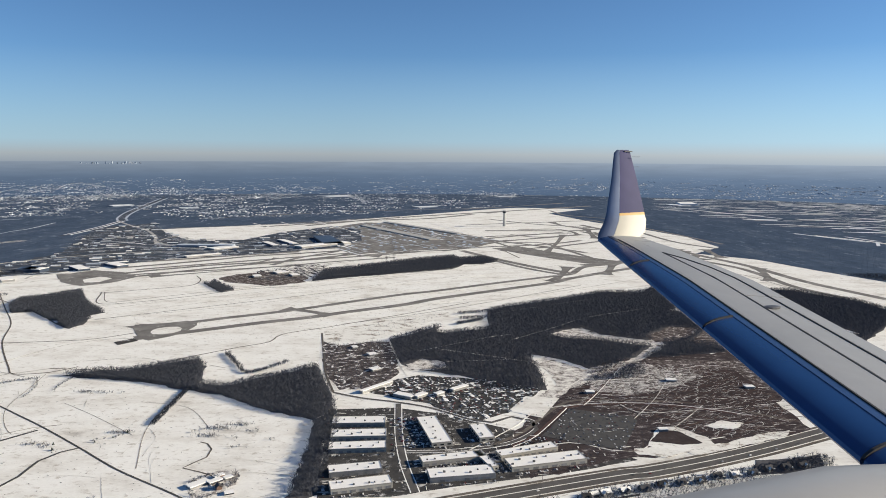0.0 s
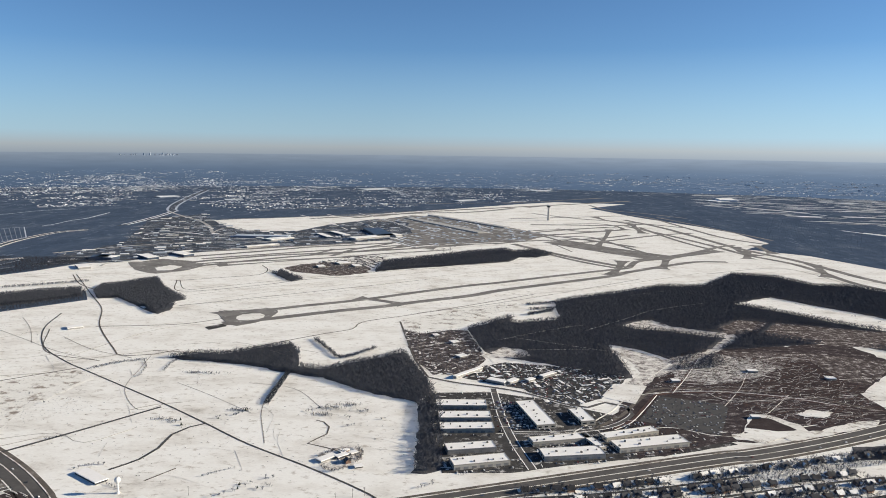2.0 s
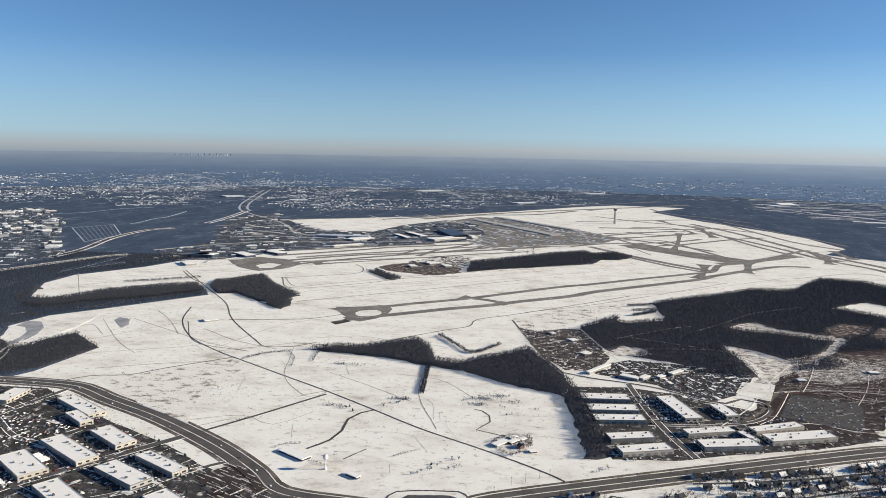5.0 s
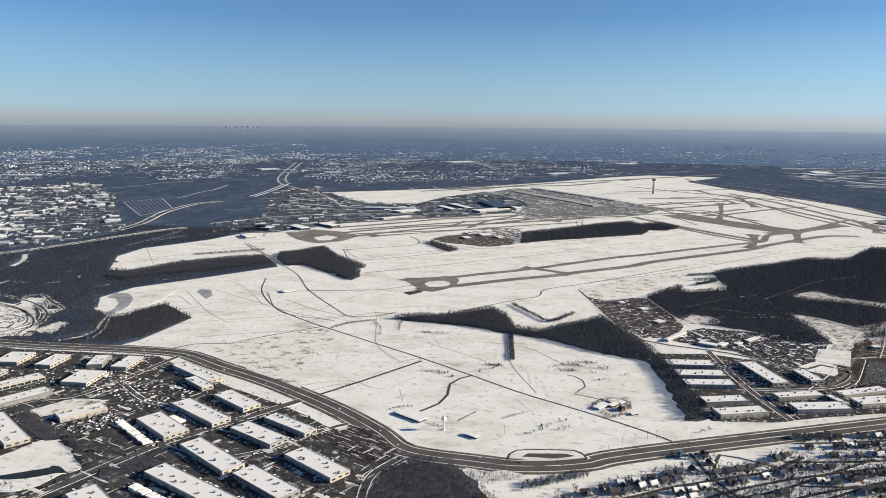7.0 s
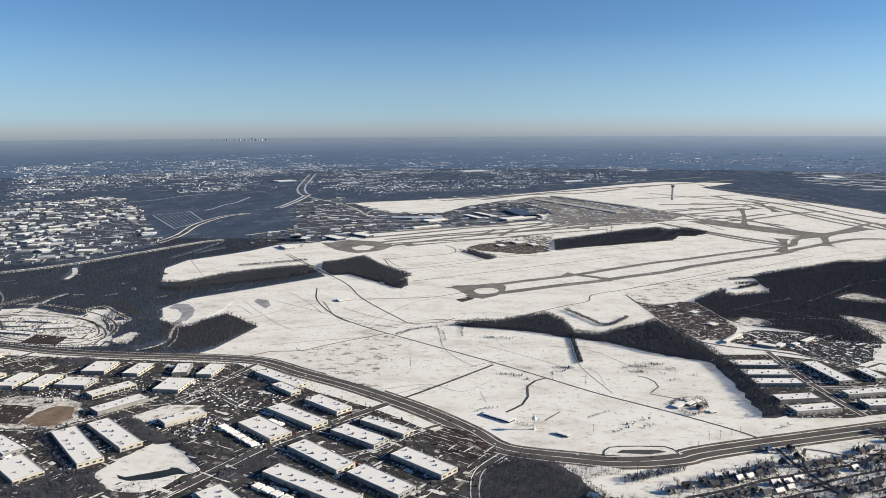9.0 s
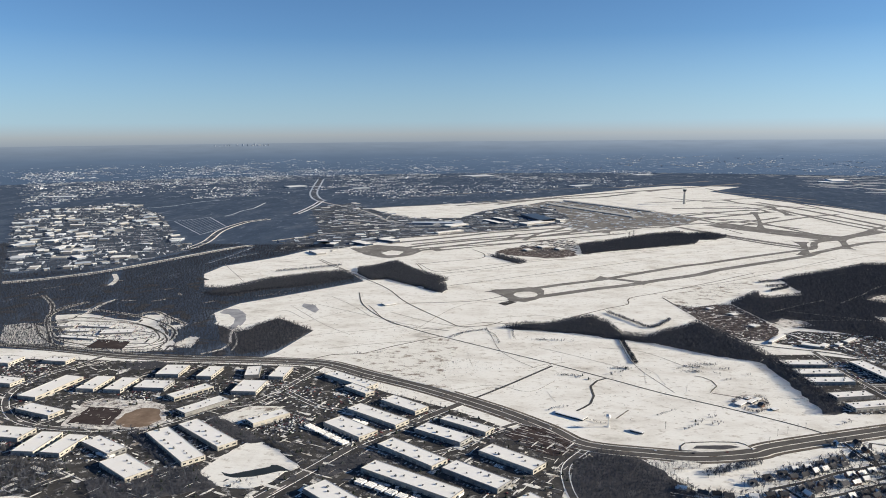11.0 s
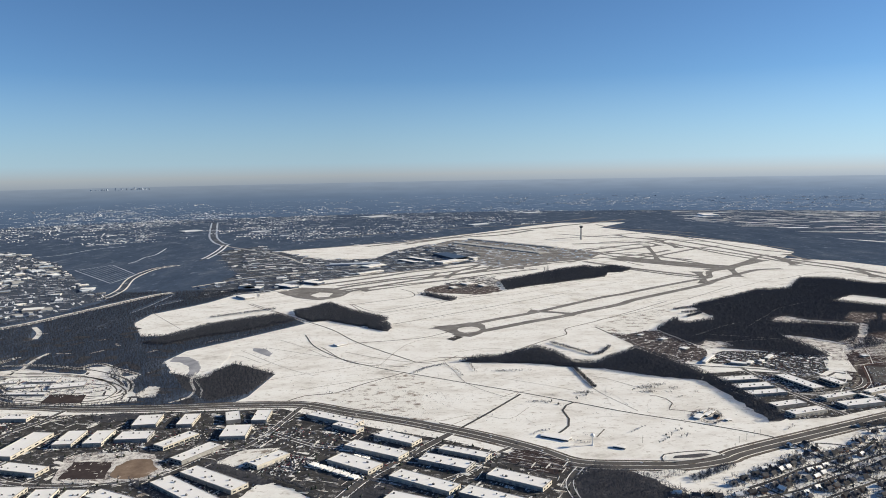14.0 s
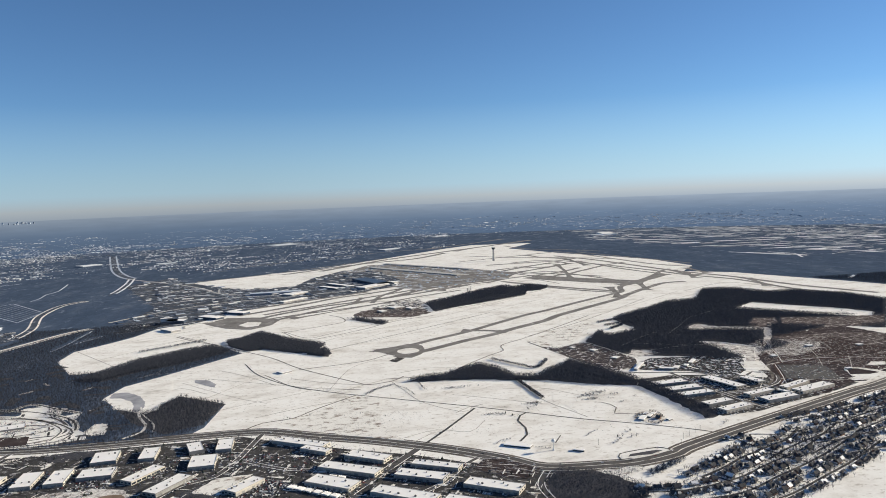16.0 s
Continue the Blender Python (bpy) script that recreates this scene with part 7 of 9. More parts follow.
ribbon("snow_field", [(1781, 3588), (1825, 3544)], 20, 0.3, far_white, "far snowy strip in the woods", "ground")
ribbon("snow_field", [(676, 2213), (744, 2113)], 8, 0.3, far_white, "far snowy strip in the woods", "ground")
ribbon("snow_field", [(969, 1497), (997, 1410), (1033, 1341)], 9, 0.3, far_white, "far snowy strip in the woods", "ground")
ribbon("snow_field", [(1100, 1948), (1142, 1838)], 10, 0.3, far_white, "far snowy strip in the woods", "ground")
ribbon("snow_field", [(1097, 2279), (1157, 2126)], 10, 0.3, far_white, "far snowy strip in the woods", "ground")
ribbon("snow_field", [(1526, 2130), (1551, 2050)], 12, 0.3, far_white, "far snowy strip in the woods", "ground")
ribbon("snow_field", [(1126, 2945), (1253, 2866)], 12, 0.3, far_white, "far snowy strip in the woods", "ground")
ribbon("snow_field", [(886, 2898), (975, 2855)], 10, 0.3, far_white, "far snowy strip in the woods", "ground")
ribbon("snow_field", [(1252, 1639), (1248, 1557)], 9, 0.3, far_white, "far snowy strip in the woods", "ground")
ribbon("snow_field", [(1824, 2703), (1929, 2551)], 16, 0.3, far_white, "far snowy strip in the woods", "ground")
ribbon("snow_field", [(1839, 3146), (1963, 3050)], 20, 0.3, far_white, "far snowy strip in the woods", "ground")
ribbon("snow_field", [(1187, 3468), (1349, 3403)], 18, 0.3, far_white, "far snowy strip in the woods", "ground")
ribbon("snow_field", [(773, 1502), (828, 1401), (839, 1355)], 9, 0.2, roof_snow, "far snowy strip in the woods", "ground")
ribbon("snow_field", [(751, 2215), (812, 2085), (880, 1987)], 8, 0.2, roof_snow, "far snowy strip in the woods", "ground")
rng_c = random.Random(7)
for k in range(34):
    a = radians(rng_c.choice((113.2, 112.6, 111.6, 110.6, 110.2)) + rng_c.gauss(0, 0.32))
    x, y = -200 + 4540 * math.cos(a), 4540 * math.sin(a)
    w, h = rng_c.uniform(1.2, 3.4), 1.5 + rng_c.uniform(0, 1) ** 1.6 * 13
    ob = boxes("wall", [(-w / 2, -5, -6, w / 2, 5, h)], rng_c.choice((hazed_snow, hazed_snow, hazed_wall)), tagged(new("office_tower"), "far city office tower catching the sun", "building", "far city skyline"))
    ob.parent.matrix_world = pose(x, y, rise(x, y), 0, 0, 55)
    boxes("roof", [(-w / 4, -3, h, w / 4, 3, h + 0.8)], hazed_wall, ob.parent)
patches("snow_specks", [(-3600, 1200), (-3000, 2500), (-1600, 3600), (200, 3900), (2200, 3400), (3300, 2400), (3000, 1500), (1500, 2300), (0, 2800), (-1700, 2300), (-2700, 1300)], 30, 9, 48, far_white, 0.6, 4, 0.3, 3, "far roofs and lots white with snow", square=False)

# ---- business park ----
PARK = [(-682.9, 403.2), (-591.0, 403.3), (-427.0, 398.4), (-396.6, 374.9), (-360.2, 349.5), (-304.2, 315.5), (-250.0, 272.6), (-221.2, 263.9), (-236.4, 233.6), (-247.8, 183.8), (-425.1, 173.9), (-547.4, 191.2)]
slab("park_ground", PARK, 0.06, asphalt, "dark asphalt yards with swept snow", "pavement", step=8, amount=0.5)
PARK_EAST = [(-72.1, 448.9), (-26.9, 452.6), (9.6, 439.4), (43.1, 415.6), (61.7, 402.5), (99.7, 382.2), (109.3, 370.9), (66.8, 354.1), (8.0, 338.0), (-22.0, 326.8), (-57.0, 325.4)]
slab("park_ground", PARK_EAST, 0.065, asphalt, "dark asphalt yards with swept snow", "pavement", step=8, amount=0.5)
building((-278.9, 259.5), (-249.5, 237.3), (-286.0, 249.6), units=7, seed=0)
building((-307.0, 301.5), (-278.2, 282.8), (-310.8, 293.3), units=6, seed=1)
building((-319.1, 288.4), (-290.3, 270.0), (-328.0, 279.4), units=6, seed=2, wall=wall_grey)
building((-346.8, 333.9), (-321.3, 314.5), (-355.1, 325.1), units=6, seed=3)
building((-366.3, 317.4), (-330.7, 291.9), (-372.8, 307.3), units=8, seed=4)
building((-373.7, 295.2), (-347.3, 274.0), (-382.9, 284.1), units=6, seed=5)
building((-336.3, 264.5), (-302.6, 238.1), (-344.0, 254.9), units=8, seed=6)
building((-297.7, 237.2), (-267.9, 215.6), (-305.8, 228.1), units=7, seed=7, wall=wall_grey)
building((-341.3, 234.1), (-291.6, 204.2), (-347.3, 223.9), units=10, seed=8)
building((-397.7, 382.5), (-361.6, 356.0), (-405.9, 374.8), units=8, seed=9)
building((-475.2, 271.2), (-436.3, 233.3), (-484.2, 261.2), units=10, seed=10)
building((-462.8, 284.4), (-425.8, 253.8), (-471.5, 275.5), units=9, seed=11)
building((-483.6, 298.9), (-464.5, 325.2), (-476.4, 289.2), units=6, seed=12, wall=wall_grey)
building((-432.6, 285.7), (-415.2, 304.5), (-425.3, 278.3), units=5, seed=13)
building((-459.9, 357.3), (-441.9, 356.9), (-460.9, 334.0), units=3, seed=14)
building((-530.9, 387.7), (-513.5, 388.5), (-528.5, 365.3), units=3, seed=15)
building((-497.0, 386.7), (-485.5, 386.4), (-494.3, 363.2), units=3, seed=16)
building((-467.4, 387.2), (-457.1, 389.6), (-465.3, 366.2), units=3, seed=17, wall=wall_grey)
building((-443.8, 389.2), (-432.3, 388.9), (-442.8, 365.6), units=3, seed=18)
building((-595.1, 359.6), (-580.1, 356.7), (-600.2, 315.4), units=3, seed=19)
building((-570.6, 359.0), (-557.4, 358.6), (-569.6, 332.0), units=3, seed=20)
building((-550.4, 357.2), (-537.7, 356.9), (-551.3, 331.6), units=3, seed=21)
building((-531.5, 353.1), (-508.9, 352.5), (-529.5, 336.7), units=4, seed=22, wall=wall_grey)
building((-584.6, 303.8), (-555.6, 293.5), (-584.1, 291.2), units=6, seed=23)
building((-580.0, 266.0), (-554.4, 263.0), (-576.6, 250.3), units=5, seed=24)
building((-548.0, 258.8), (-534.7, 258.6), (-545.8, 231.0), units=3, seed=25)
building((-529.3, 256.1), (-516.9, 255.1), (-531.1, 230.8), units=3, seed=26)
building((-510.0, 255.8), (-485.6, 240.6), (-511.2, 243.2), units=5, seed=27, wall=wall_grey)
building((-481.8, 233.1), (-457.8, 215.4), (-487.2, 218.4), units=5, seed=28)
building((-650.3, 356.1), (-621.6, 350.5), (-643.2, 341.6), units=5, seed=29)
building((-675.7, 403.2), (-656.0, 401.2), (-670.9, 384.9), units=3, seed=30)
building((-634.3, 403.4), (-613.5, 401.3), (-632.5, 392.0), units=4, seed=31)
building((-363.0, 209.9), (-336.0, 186.7), (-371.0, 198.7), units=7, seed=32, wall=wall_grey)
building((-604.7, 281.3), (-584.3, 266.0), (-603.2, 270.6), units=5, seed=33)
building((-258.8, 203.9), (-240.6, 186.0), (-267.0, 194.9), units=5, seed=34)
building((-379.1, 355.2), (-361.3, 340.7), (-384.4, 349.4), units=4, seed=35)
building((-493.4, 318.4), (-475.8, 342.3), (-501.3, 325.0), units=5, seed=36)
building((-664.1, 348.0), (-649.2, 347.6), (-662.1, 333.0), units=3, seed=37, wall=wall_grey)
building((-613.6, 262.2), (-594.0, 260.3), (-608.1, 244.4), units=3, seed=38)
building((-63.7, 428.8), (-31.5, 430.2), (-62.4, 417.3), units=6, seed=39)
building((-61.6, 407.1), (-29.6, 409.3), (-60.6, 395.8), units=6, seed=40)
building((-60.1, 388.2), (-28.6, 391.0), (-58.9, 377.8), units=6, seed=41)
building((-56.4, 357.0), (-29.8, 362.9), (-54.9, 347.4), units=5, seed=42, wall=wall_grey)
building((-53.3, 338.2), (-23.9, 346.3), (-51.5, 328.3), units=6, seed=43)
building((-12.5, 428.4), (-2.6, 387.1), (-1.1, 432.5), units=8, seed=44)
building((19.7, 416.2), (24.7, 394.9), (28.7, 418.2), units=4, seed=45)
building((-9.1, 369.0), (24.1, 377.8), (-7.4, 361.0), units=6, seed=46)
building((-4.9, 353.2), (28.4, 359.1), (-3.2, 341.8), units=6, seed=47, wall=wall_grey)
building((20.3, 376.2), (28.2, 355.6), (24.7, 377.8), units=4, seed=48)
building((32.1, 377.1), (64.7, 390.2), (34.3, 369.4), units=7, seed=49)
building((36.2, 366.5), (77.5, 378.2), (39.0, 355.0), units=8, seed=50)
PARK_OPEN = [
    [(-431.4, 211.9), (-430.1, 232.5), (-424.7, 254.2), (-413.6, 258.7), (-395.1, 241.8), (-381.7, 229.3), (-384.4, 219.6), (-397.5, 215.6), (-418.5, 212.8)],
    [(-517.7, 281.3), (-519.1, 302.8), (-511.6, 319.8), (-492.1, 304.2), (-482.2, 280.7), (-493.8, 271.3)],
    [(-548.2, 277.3), (-552.4, 307.3), (-526.8, 309.9), (-520.5, 299.9), (-516.3, 274.2)],
    [(-457.3, 289.3), (-440.0, 313.2), (-415.7, 314.7), (-431.2, 293.5), (-440.7, 275.6)],
]
FOOT = []
for ob in list(scene.objects):
    if ob.name.startswith("warehouse"):
        m, box = ob.matrix_world, [o for o in ob.children if o.name.startswith("wall")][0].data.vertices
        xs, ys = [v.co.x for v in box], [v.co.y for v in box]
        FOOT.append([tuple((m @ Vector((x, y, 0))).xy) for x, y in ((min(xs) - 1, min(ys) - 1), (max(xs) + 1, min(ys) - 1), (max(xs) + 1, max(ys) + 1), (min(xs) - 1, max(ys) + 1))])
KEEP = FOOT + PARK_OPEN
patches("snow_banks", PARK, 5.5, 4.2, 51, rough_snow, 0.2, 9, 0.22, -27, "ploughed snow banks and snowy lawns between buildings", KEEP)
patches("snow_banks", PARK_EAST, 3.4, 2.2, 52, rough_snow, 0.2, 7, 0.16, 3, "ploughed snow banks and snowy lawns between buildings", KEEP)
rng_p = random.Random(91)
row_x, row_y, row_cars = [], [], []
for outline in FOOT:
    c = [Vector(p) for p in outline]
    for a, b, o in ((c[0], c[1], -1), (c[3], c[2], 1), (c[0], c[3], 1), (c[1], c[2], -1)):
        d = (b - a).normalized()
        w = Vector((-d.y, d.x)) * o * (1 if (b - a).length else 0)
        mid = (c[0] + c[1] + c[2] + c[3]) / 4
        if ((a + b) / 2 + w - mid).length < ((a + b) / 2 - mid).length:
            w = -w
        for k in range(int((b - a).length / 1.3)):
            q = a + d * 1.3 * (k + 0.5)
            if rng_p.random() < 0.5:
                e = q + w * rng_p.uniform(3.6, 5.0)
                row_x.append(e.x)
                row_y.append(e.y)
            if rng_p.random() < 0.3:
                e = q + w * 2.2
                row_cars.append((e.x, e.y, math.degrees(math.atan2(w.y, w.x))))
grove("planted_rows", np.array(row_x), np.array(row_y), 1.7, bark, BARE, 92, None, "rows of small bare trees and shrubs round warehouses", "trees", 1.5)
cars(row_cars, "cars parked along warehouse fronts")
patches("verges", PARK, 9, 4.2, 56, rough_snow, 0.17, 3, 0.3, -27, "snowy lawns between car parks", KEEP, "ground")
patches("shrub_beds", PARK, 8, 3.2, 57, litter, 0.19, 3, 0.35, -27, "dark shrub beds between car parks", KEEP, "ground")
px, py = scatter(PARK, 4.6, np.random.default_rng(20), KEEP)
pick = np.random.default_rng(21).uniform(0, 1, len(px)) < 0.6
grove("park_trees", px[pick], py[pick], 3.0, bark, BARE, 22, None, "small bare trees along park streets", "trees")
px, py = scatter(PARK, 7, np.random.default_rng(25), KEEP)
grove("park_evergreens", px[::3], py[::3], 1.8, needles, FIRS, 26, None, "dark evergreens beside park buildings", "trees", 1.3)
px, py = scatter(PARK_EAST, 7, np.random.default_rng(23), FOOT)
grove("park_trees", px[::3], py[::3], 2.4, bark, BARE, 24, None, "small bare trees along park streets", "trees")
rows_of_cars([(-447.8, 359.8), (-433.6, 371.3), (-420.6, 358.3), (-408.5, 323.7), (-431.9, 325.0)], -25, 11, fill=0.3)
rows_of_cars([(-417.1, 289.6), (-405.9, 308.2), (-386.8, 279.2), (-399.5, 271.1)], -25, 12, fill=0.5)
rows_of_cars([(-665.2, 391.3), (-638.0, 389.7), (-613.1, 375.3), (-610.5, 339.8), (-638.7, 346.9)], 10, 13, fill=0.4)
rows_of_cars([(-574.7, 262.5), (-549.6, 253.5), (-548.9, 245.8), (-573.3, 248.4)], 10, 14, fill=0.4)
rows_of_cars([(-502.8, 339.6), (-496.3, 356.5), (-468.7, 361.0), (-466.4, 337.6), (-483.1, 327.6)], 10, 15, fill=0.4)
rows_of_cars([(-8.2, 409.3), (-3.6, 395.7), (7.5, 387.3), (-2.5, 382.9)], 3, 18, fill=0.5)
rows_of_cars([(-3.4, 363.1), (22.1, 371.3), (22.8, 363.6), (-0.6, 357.2)], 3, 19, fill=0.6)
rows_of_cars([(49.8, 397.0), (77.9, 411.3), (70.6, 393.0), (49.3, 384.1)], 3, 20, fill=0.4)
rows_of_cars([(-416.3, 356.9), (-370.7, 337.8), (-370.9, 312.7), (-385.8, 302.4), (-417.7, 319.3)], -25, 1, fill=0.3)
rows_of_cars([(-330.2, 214.5), (-294.5, 204.6), (-303.4, 194.3), (-332.7, 202.9)], -25, 2)
rows_of_cars([(-381.9, 280.8), (-369.8, 285.8), (-345.3, 271.2), (-360.1, 255.0)], -25, 3, fill=0.7)
rows_of_cars([(-425.5, 277.8), (-403.3, 301.2), (-391.6, 288.6), (-405.6, 263.1)], 20, 4)
rows_of_cars([(-528.8, 342.0), (-508.2, 341.5), (-509.5, 314.6), (-535.3, 320.3)], 10, 5)
rows_of_cars([(-29.3, 434.0), (-13.4, 434.1), (-3.9, 389.3), (-18.1, 385.1)], 80, 6)
rows_of_cars([(-3.6, 367.7), (20.8, 372.3), (23.5, 365.0), (-0.5, 359.1)], 5, 7)
rows_of_cars([(-570.9, 260.7), (-502.6, 247.9), (-497.5, 222.4), (-559.2, 230.0)], 10, 8, fill=0.35)
trailer_row([(-329.0, 223.0), (-291.1, 200.5)])
trailer_row([(-392.2, 282.6), (-360.4, 255.7)])
trailer_row([(-366.5, 292.1), (-353.9, 284.4)])
trailer_row([(-347.0, 213.1), (-302.6, 186.9)])
trailer_row([(-499.2, 236.6), (-488.5, 230.7)])
slab("snow_field", [(-434, 220), (-429, 238), (-422, 256), (-412, 258), (-397, 244), (-381, 228), (-388, 221), (-391, 210), (-400, 202), (-411, 202), (-424, 206)], 0.22, snow, "snowy bank beside a pond", "ground", step=4, amount=0.5)
slab("pond", [(-422, 219), (-416, 217), (-407, 222), (-398, 227), (-398, 229), (-394, 229), (-385, 223), (-391, 222), (-394, 220), (-403, 215), (-413, 213), (-418, 215)], 0.26, dark_water, "dark unfrozen retention pond", "pond", step=3, amount=0.3)
slab("yard", [(-546.0, 272.9), (-554.7, 310.4), (-547.2, 320.5), (-511.2, 318.7), (-497.1, 312.3), (-483.2, 283.4), (-488.5, 271.2), (-512.6, 269.9)], 0.19, scrub_snow, "trampled snow and mud round two yards", "ground", step=4, amount=0.8)
slab("ball_field", [(-514.3, 278.6), (-515.7, 295.0), (-509.7, 305.5), (-497.1, 304.3), (-488.2, 287.1), (-491.3, 276.4), (-503.4, 273.2)], 0.24, tan_dirt, "tan dirt yard with snow patches", "ground", step=4, amount=0.8)
slab("yard", [(-544.6, 277.3), (-545.6, 305.2), (-520.6, 302.8), (-516.0, 276.0)], 0.22, brown_field, "bare brown yard", "ground", step=4, amount=0.8)
patches("snow_streaks", [(-544.6, 277.3), (-545.6, 305.2), (-520.6, 302.8), (-516.0, 276.0)], 4, 1.6, 160, scrub_snow, 0.26, 3, 0.35, 10, "old snow on a bare brown yard")
slab("snow_field", [(-457.3, 289.3), (-440.0, 313.2), (-415.7, 314.7), (-431.2, 293.5), (-440.7, 275.6)], 0.2, rough_snow, "snowy yard", "ground", step=4, amount=0.8)
LOT = [(-272.2, 278.7), (-259.9, 294.2), (-249.0, 290.0), (-230.1, 265.6), (-234.1, 258.2), (-244.0, 250.5), (-257.1, 258.7)]
slab("gravel_lot", LOT, 0.2, brown_field, "dark gravel lot with frosted rows", "pavement", step=5, amount=0.3)
patches("snow_streaks", LOT, 3.2, 3.4, 161, scrub_snow, 0.24, 11, 0.55, -32, "frosted rows on a dark gravel lot", square=False)
wood([(-571, 398), (-546, 404), (-530, 396), (-536, 386), (-560, 382)], height=2, spacing=1.7, label="bare tree belt between warehouses", seed=144, step=3, amount=0.8, z=0.23)
wood([(-372, 225), (-362, 241), (-345, 251), (-340, 240), (-351, 226), (-366, 218)], height=2.2, spacing=1.7, label="bare tree belt between warehouses", seed=143, step=3, amount=0.8, z=0.23)
wood([(-489, 204), (-470, 215), (-436, 222), (-417, 202), (-444, 189), (-473, 182)], height=3, spacing=1.7, label="bare tree belt between warehouses", seed=142, step=3, amount=0.8, z=0.23)
wood([(-505, 279), (-487, 265), (-446, 227), (-446, 217), (-465, 233), (-487, 254)], height=2.4, spacing=1.7, label="bare tree belt between warehouses", seed=141, step=3, amount=0.8, z=0.23)
wood([(-459, 297), (-439, 284), (-412, 259), (-419, 255), (-433, 261), (-459, 288)], height=2.6, spacing=1.7, label="bare tree belt between warehouses", seed=140, step=3, amount=0.8, z=0.23)
wood([(-572.3, 230.2), (-560.1, 231.5), (-529.3, 222.8), (-509.5, 221.2), (-500.3, 190.9), (-540.1, 179.8)], seed=31, spacing=2.4, height=4)
wood([(-237.0, 216.9), (-236.1, 232.7), (-229.7, 249.1), (-217.9, 262.4), (-206.0, 256.5), (-192.1, 244.6), (-182.5, 227.3), (-174.9, 212.5), (-198.5, 190.5), (-233.2, 187.5)], seed=32, spacing=1.7, height=3.2)
wood([(-194.6, 250.8), (-183.1, 249.2), (-168.8, 249.2), (-163.2, 244.6), (-181.7, 234.4), (-189.5, 241.0)], seed=33, spacing=2.4, height=2.6, floor=rough_snow)

# ---- yards and diggings east of the park ----
slab("rough_ground", [(86.6, 473.0), (112.2, 504.3), (141.1, 539.7), (156.2, 547.5), (178.9, 535.8), (212.6, 564.1), (231.4, 548.6), (227.3, 492.9), (225.2, 441.8), (225.2, 412.9), (185.3, 391.0), (150.2, 382.7), (110.3, 374.6), (104.8, 390.3), (100.9, 416.2), (75.6, 407.0), (60.1, 415.8), (85.3, 464.9)], 0.07, churned, "churned brown soil streaked with snow", "ground", step=7, amount=2.5)
slab("rough_ground", [(139.3, 569.7), (200.0, 580.3), (282.7, 604.1), (294.9, 538.9), (189.9, 426.8), (96.5, 370.1), (49.9, 348.4), (31.1, 374.4), (72.3, 473.6)], 0.075, churned, "churned brown soil streaked with snow", "ground", step=7, amount=2.5)
slab("brown_field", [(68.3, 436.9), (99.5, 457.5), (111.8, 432.2), (95.9, 396.0), (67.1, 373.0), (47.7, 392.7)], 0.12, brown_field, "bare dark brown field", "ground", step=5, amount=1.2)
ribbon("haul_track", [(114.8, 529.5), (76.4, 472.0), (47.8, 421.2), (15.6, 380.2)], 1.0, 0.16, rough_snow, "snowy haul track across churned ground", "track")
ribbon("haul_track", [(98.1, 505.6), (151.8, 517.3), (190.4, 495.0), (253.2, 500.7)], 0.7, 0.16, rough_snow, "snowy haul track across churned ground", "track")
ribbon("haul_track", [(65.5, 450.3), (113.9, 467.8), (129.2, 445.7), (165.6, 449.9), (223.8, 463.0)], 0.6, 0.16, rough_snow, "snowy haul track across churned ground", "track")
ribbon("haul_track", [(169.0, 516.5), (146.7, 471.3), (113.8, 419.2)], 0.5, 0.16, rough_snow, "snowy haul track across churned ground", "track")
ribbon("haul_track", [(31.1, 374.4), (75.8, 394.9), (107.6, 382.9), (169.2, 404.8)], 0.9, 0.16, rough_snow, "snowy haul track across churned ground", "track")
ribbon("haul_track", [(228.8, 531.5), (159.4, 438.9), (112.0, 381.1)], 0.6, 0.16, rough_snow, "snowy haul track across churned ground", "track")
grove("scrub", *scatter([(138.3, 552.7), (178.9, 552.8), (245.7, 560.4), (271.0, 513.4), (189.9, 426.8), (110.4, 386.1), (61.8, 363.1), (37.0, 382.3), (77.4, 471.6)], 4.5, np.random.default_rng(36)), 1.5, bark, BARE, 36, None, "bare scrub on churned ground")
hall((102.9, 481.5), (108.6, 482.0), (105.6, 486.1), 1.7, wall_grey, "shed", "low works shed with a snowy roof", "shed", "works sheds")
hall((166.8, 509.3), (174.0, 509.5), (170.1, 514.4), 1.7, wall_grey, "shed", "low works shed with a snowy roof", "shed", "works sheds")
hall((132.8, 412.0), (138.1, 412.3), (135.5, 415.8), 1.7, wall_grey, "shed", "low works shed with a snowy roof", "shed", "works sheds")
hall((218.2, 494.2), (224.5, 494.7), (221.9, 499.1), 1.7, wall_grey, "shed", "low works shed with a snowy roof", "shed", "works sheds")
slab("snow_field", [(119.3, 390.4), (131.6, 416.5), (143.3, 421.3), (157.6, 403.4), (159.5, 390.8), (134.4, 382.5)], 0.19, snow, "snowy ground round a basin", "ground", step=5, amount=1.2)
slab("snow_field", [(60.2, 476.2), (82.8, 473.0), (66.1, 435.0), (46.0, 447.1)], 0.175, snow, "square snowy lot", "ground")
slab("rough_ground", [(116.5, 546.9), (146.8, 563.1), (178.3, 547.8), (197.0, 525.9), (161.3, 492.1), (126.5, 479.4), (105.6, 491.4)], 0.11, thin_snow, "churned ground half covered by old snow", "ground", step=5, amount=3)
slab("snow_field", [(110.2, 386.3), (125.7, 390.5), (142.3, 382.6), (125.7, 374.8), (111.1, 377.7)], 0.18, rough_snow, "snow between a basin and the road", "ground", step=4, amount=1.2)
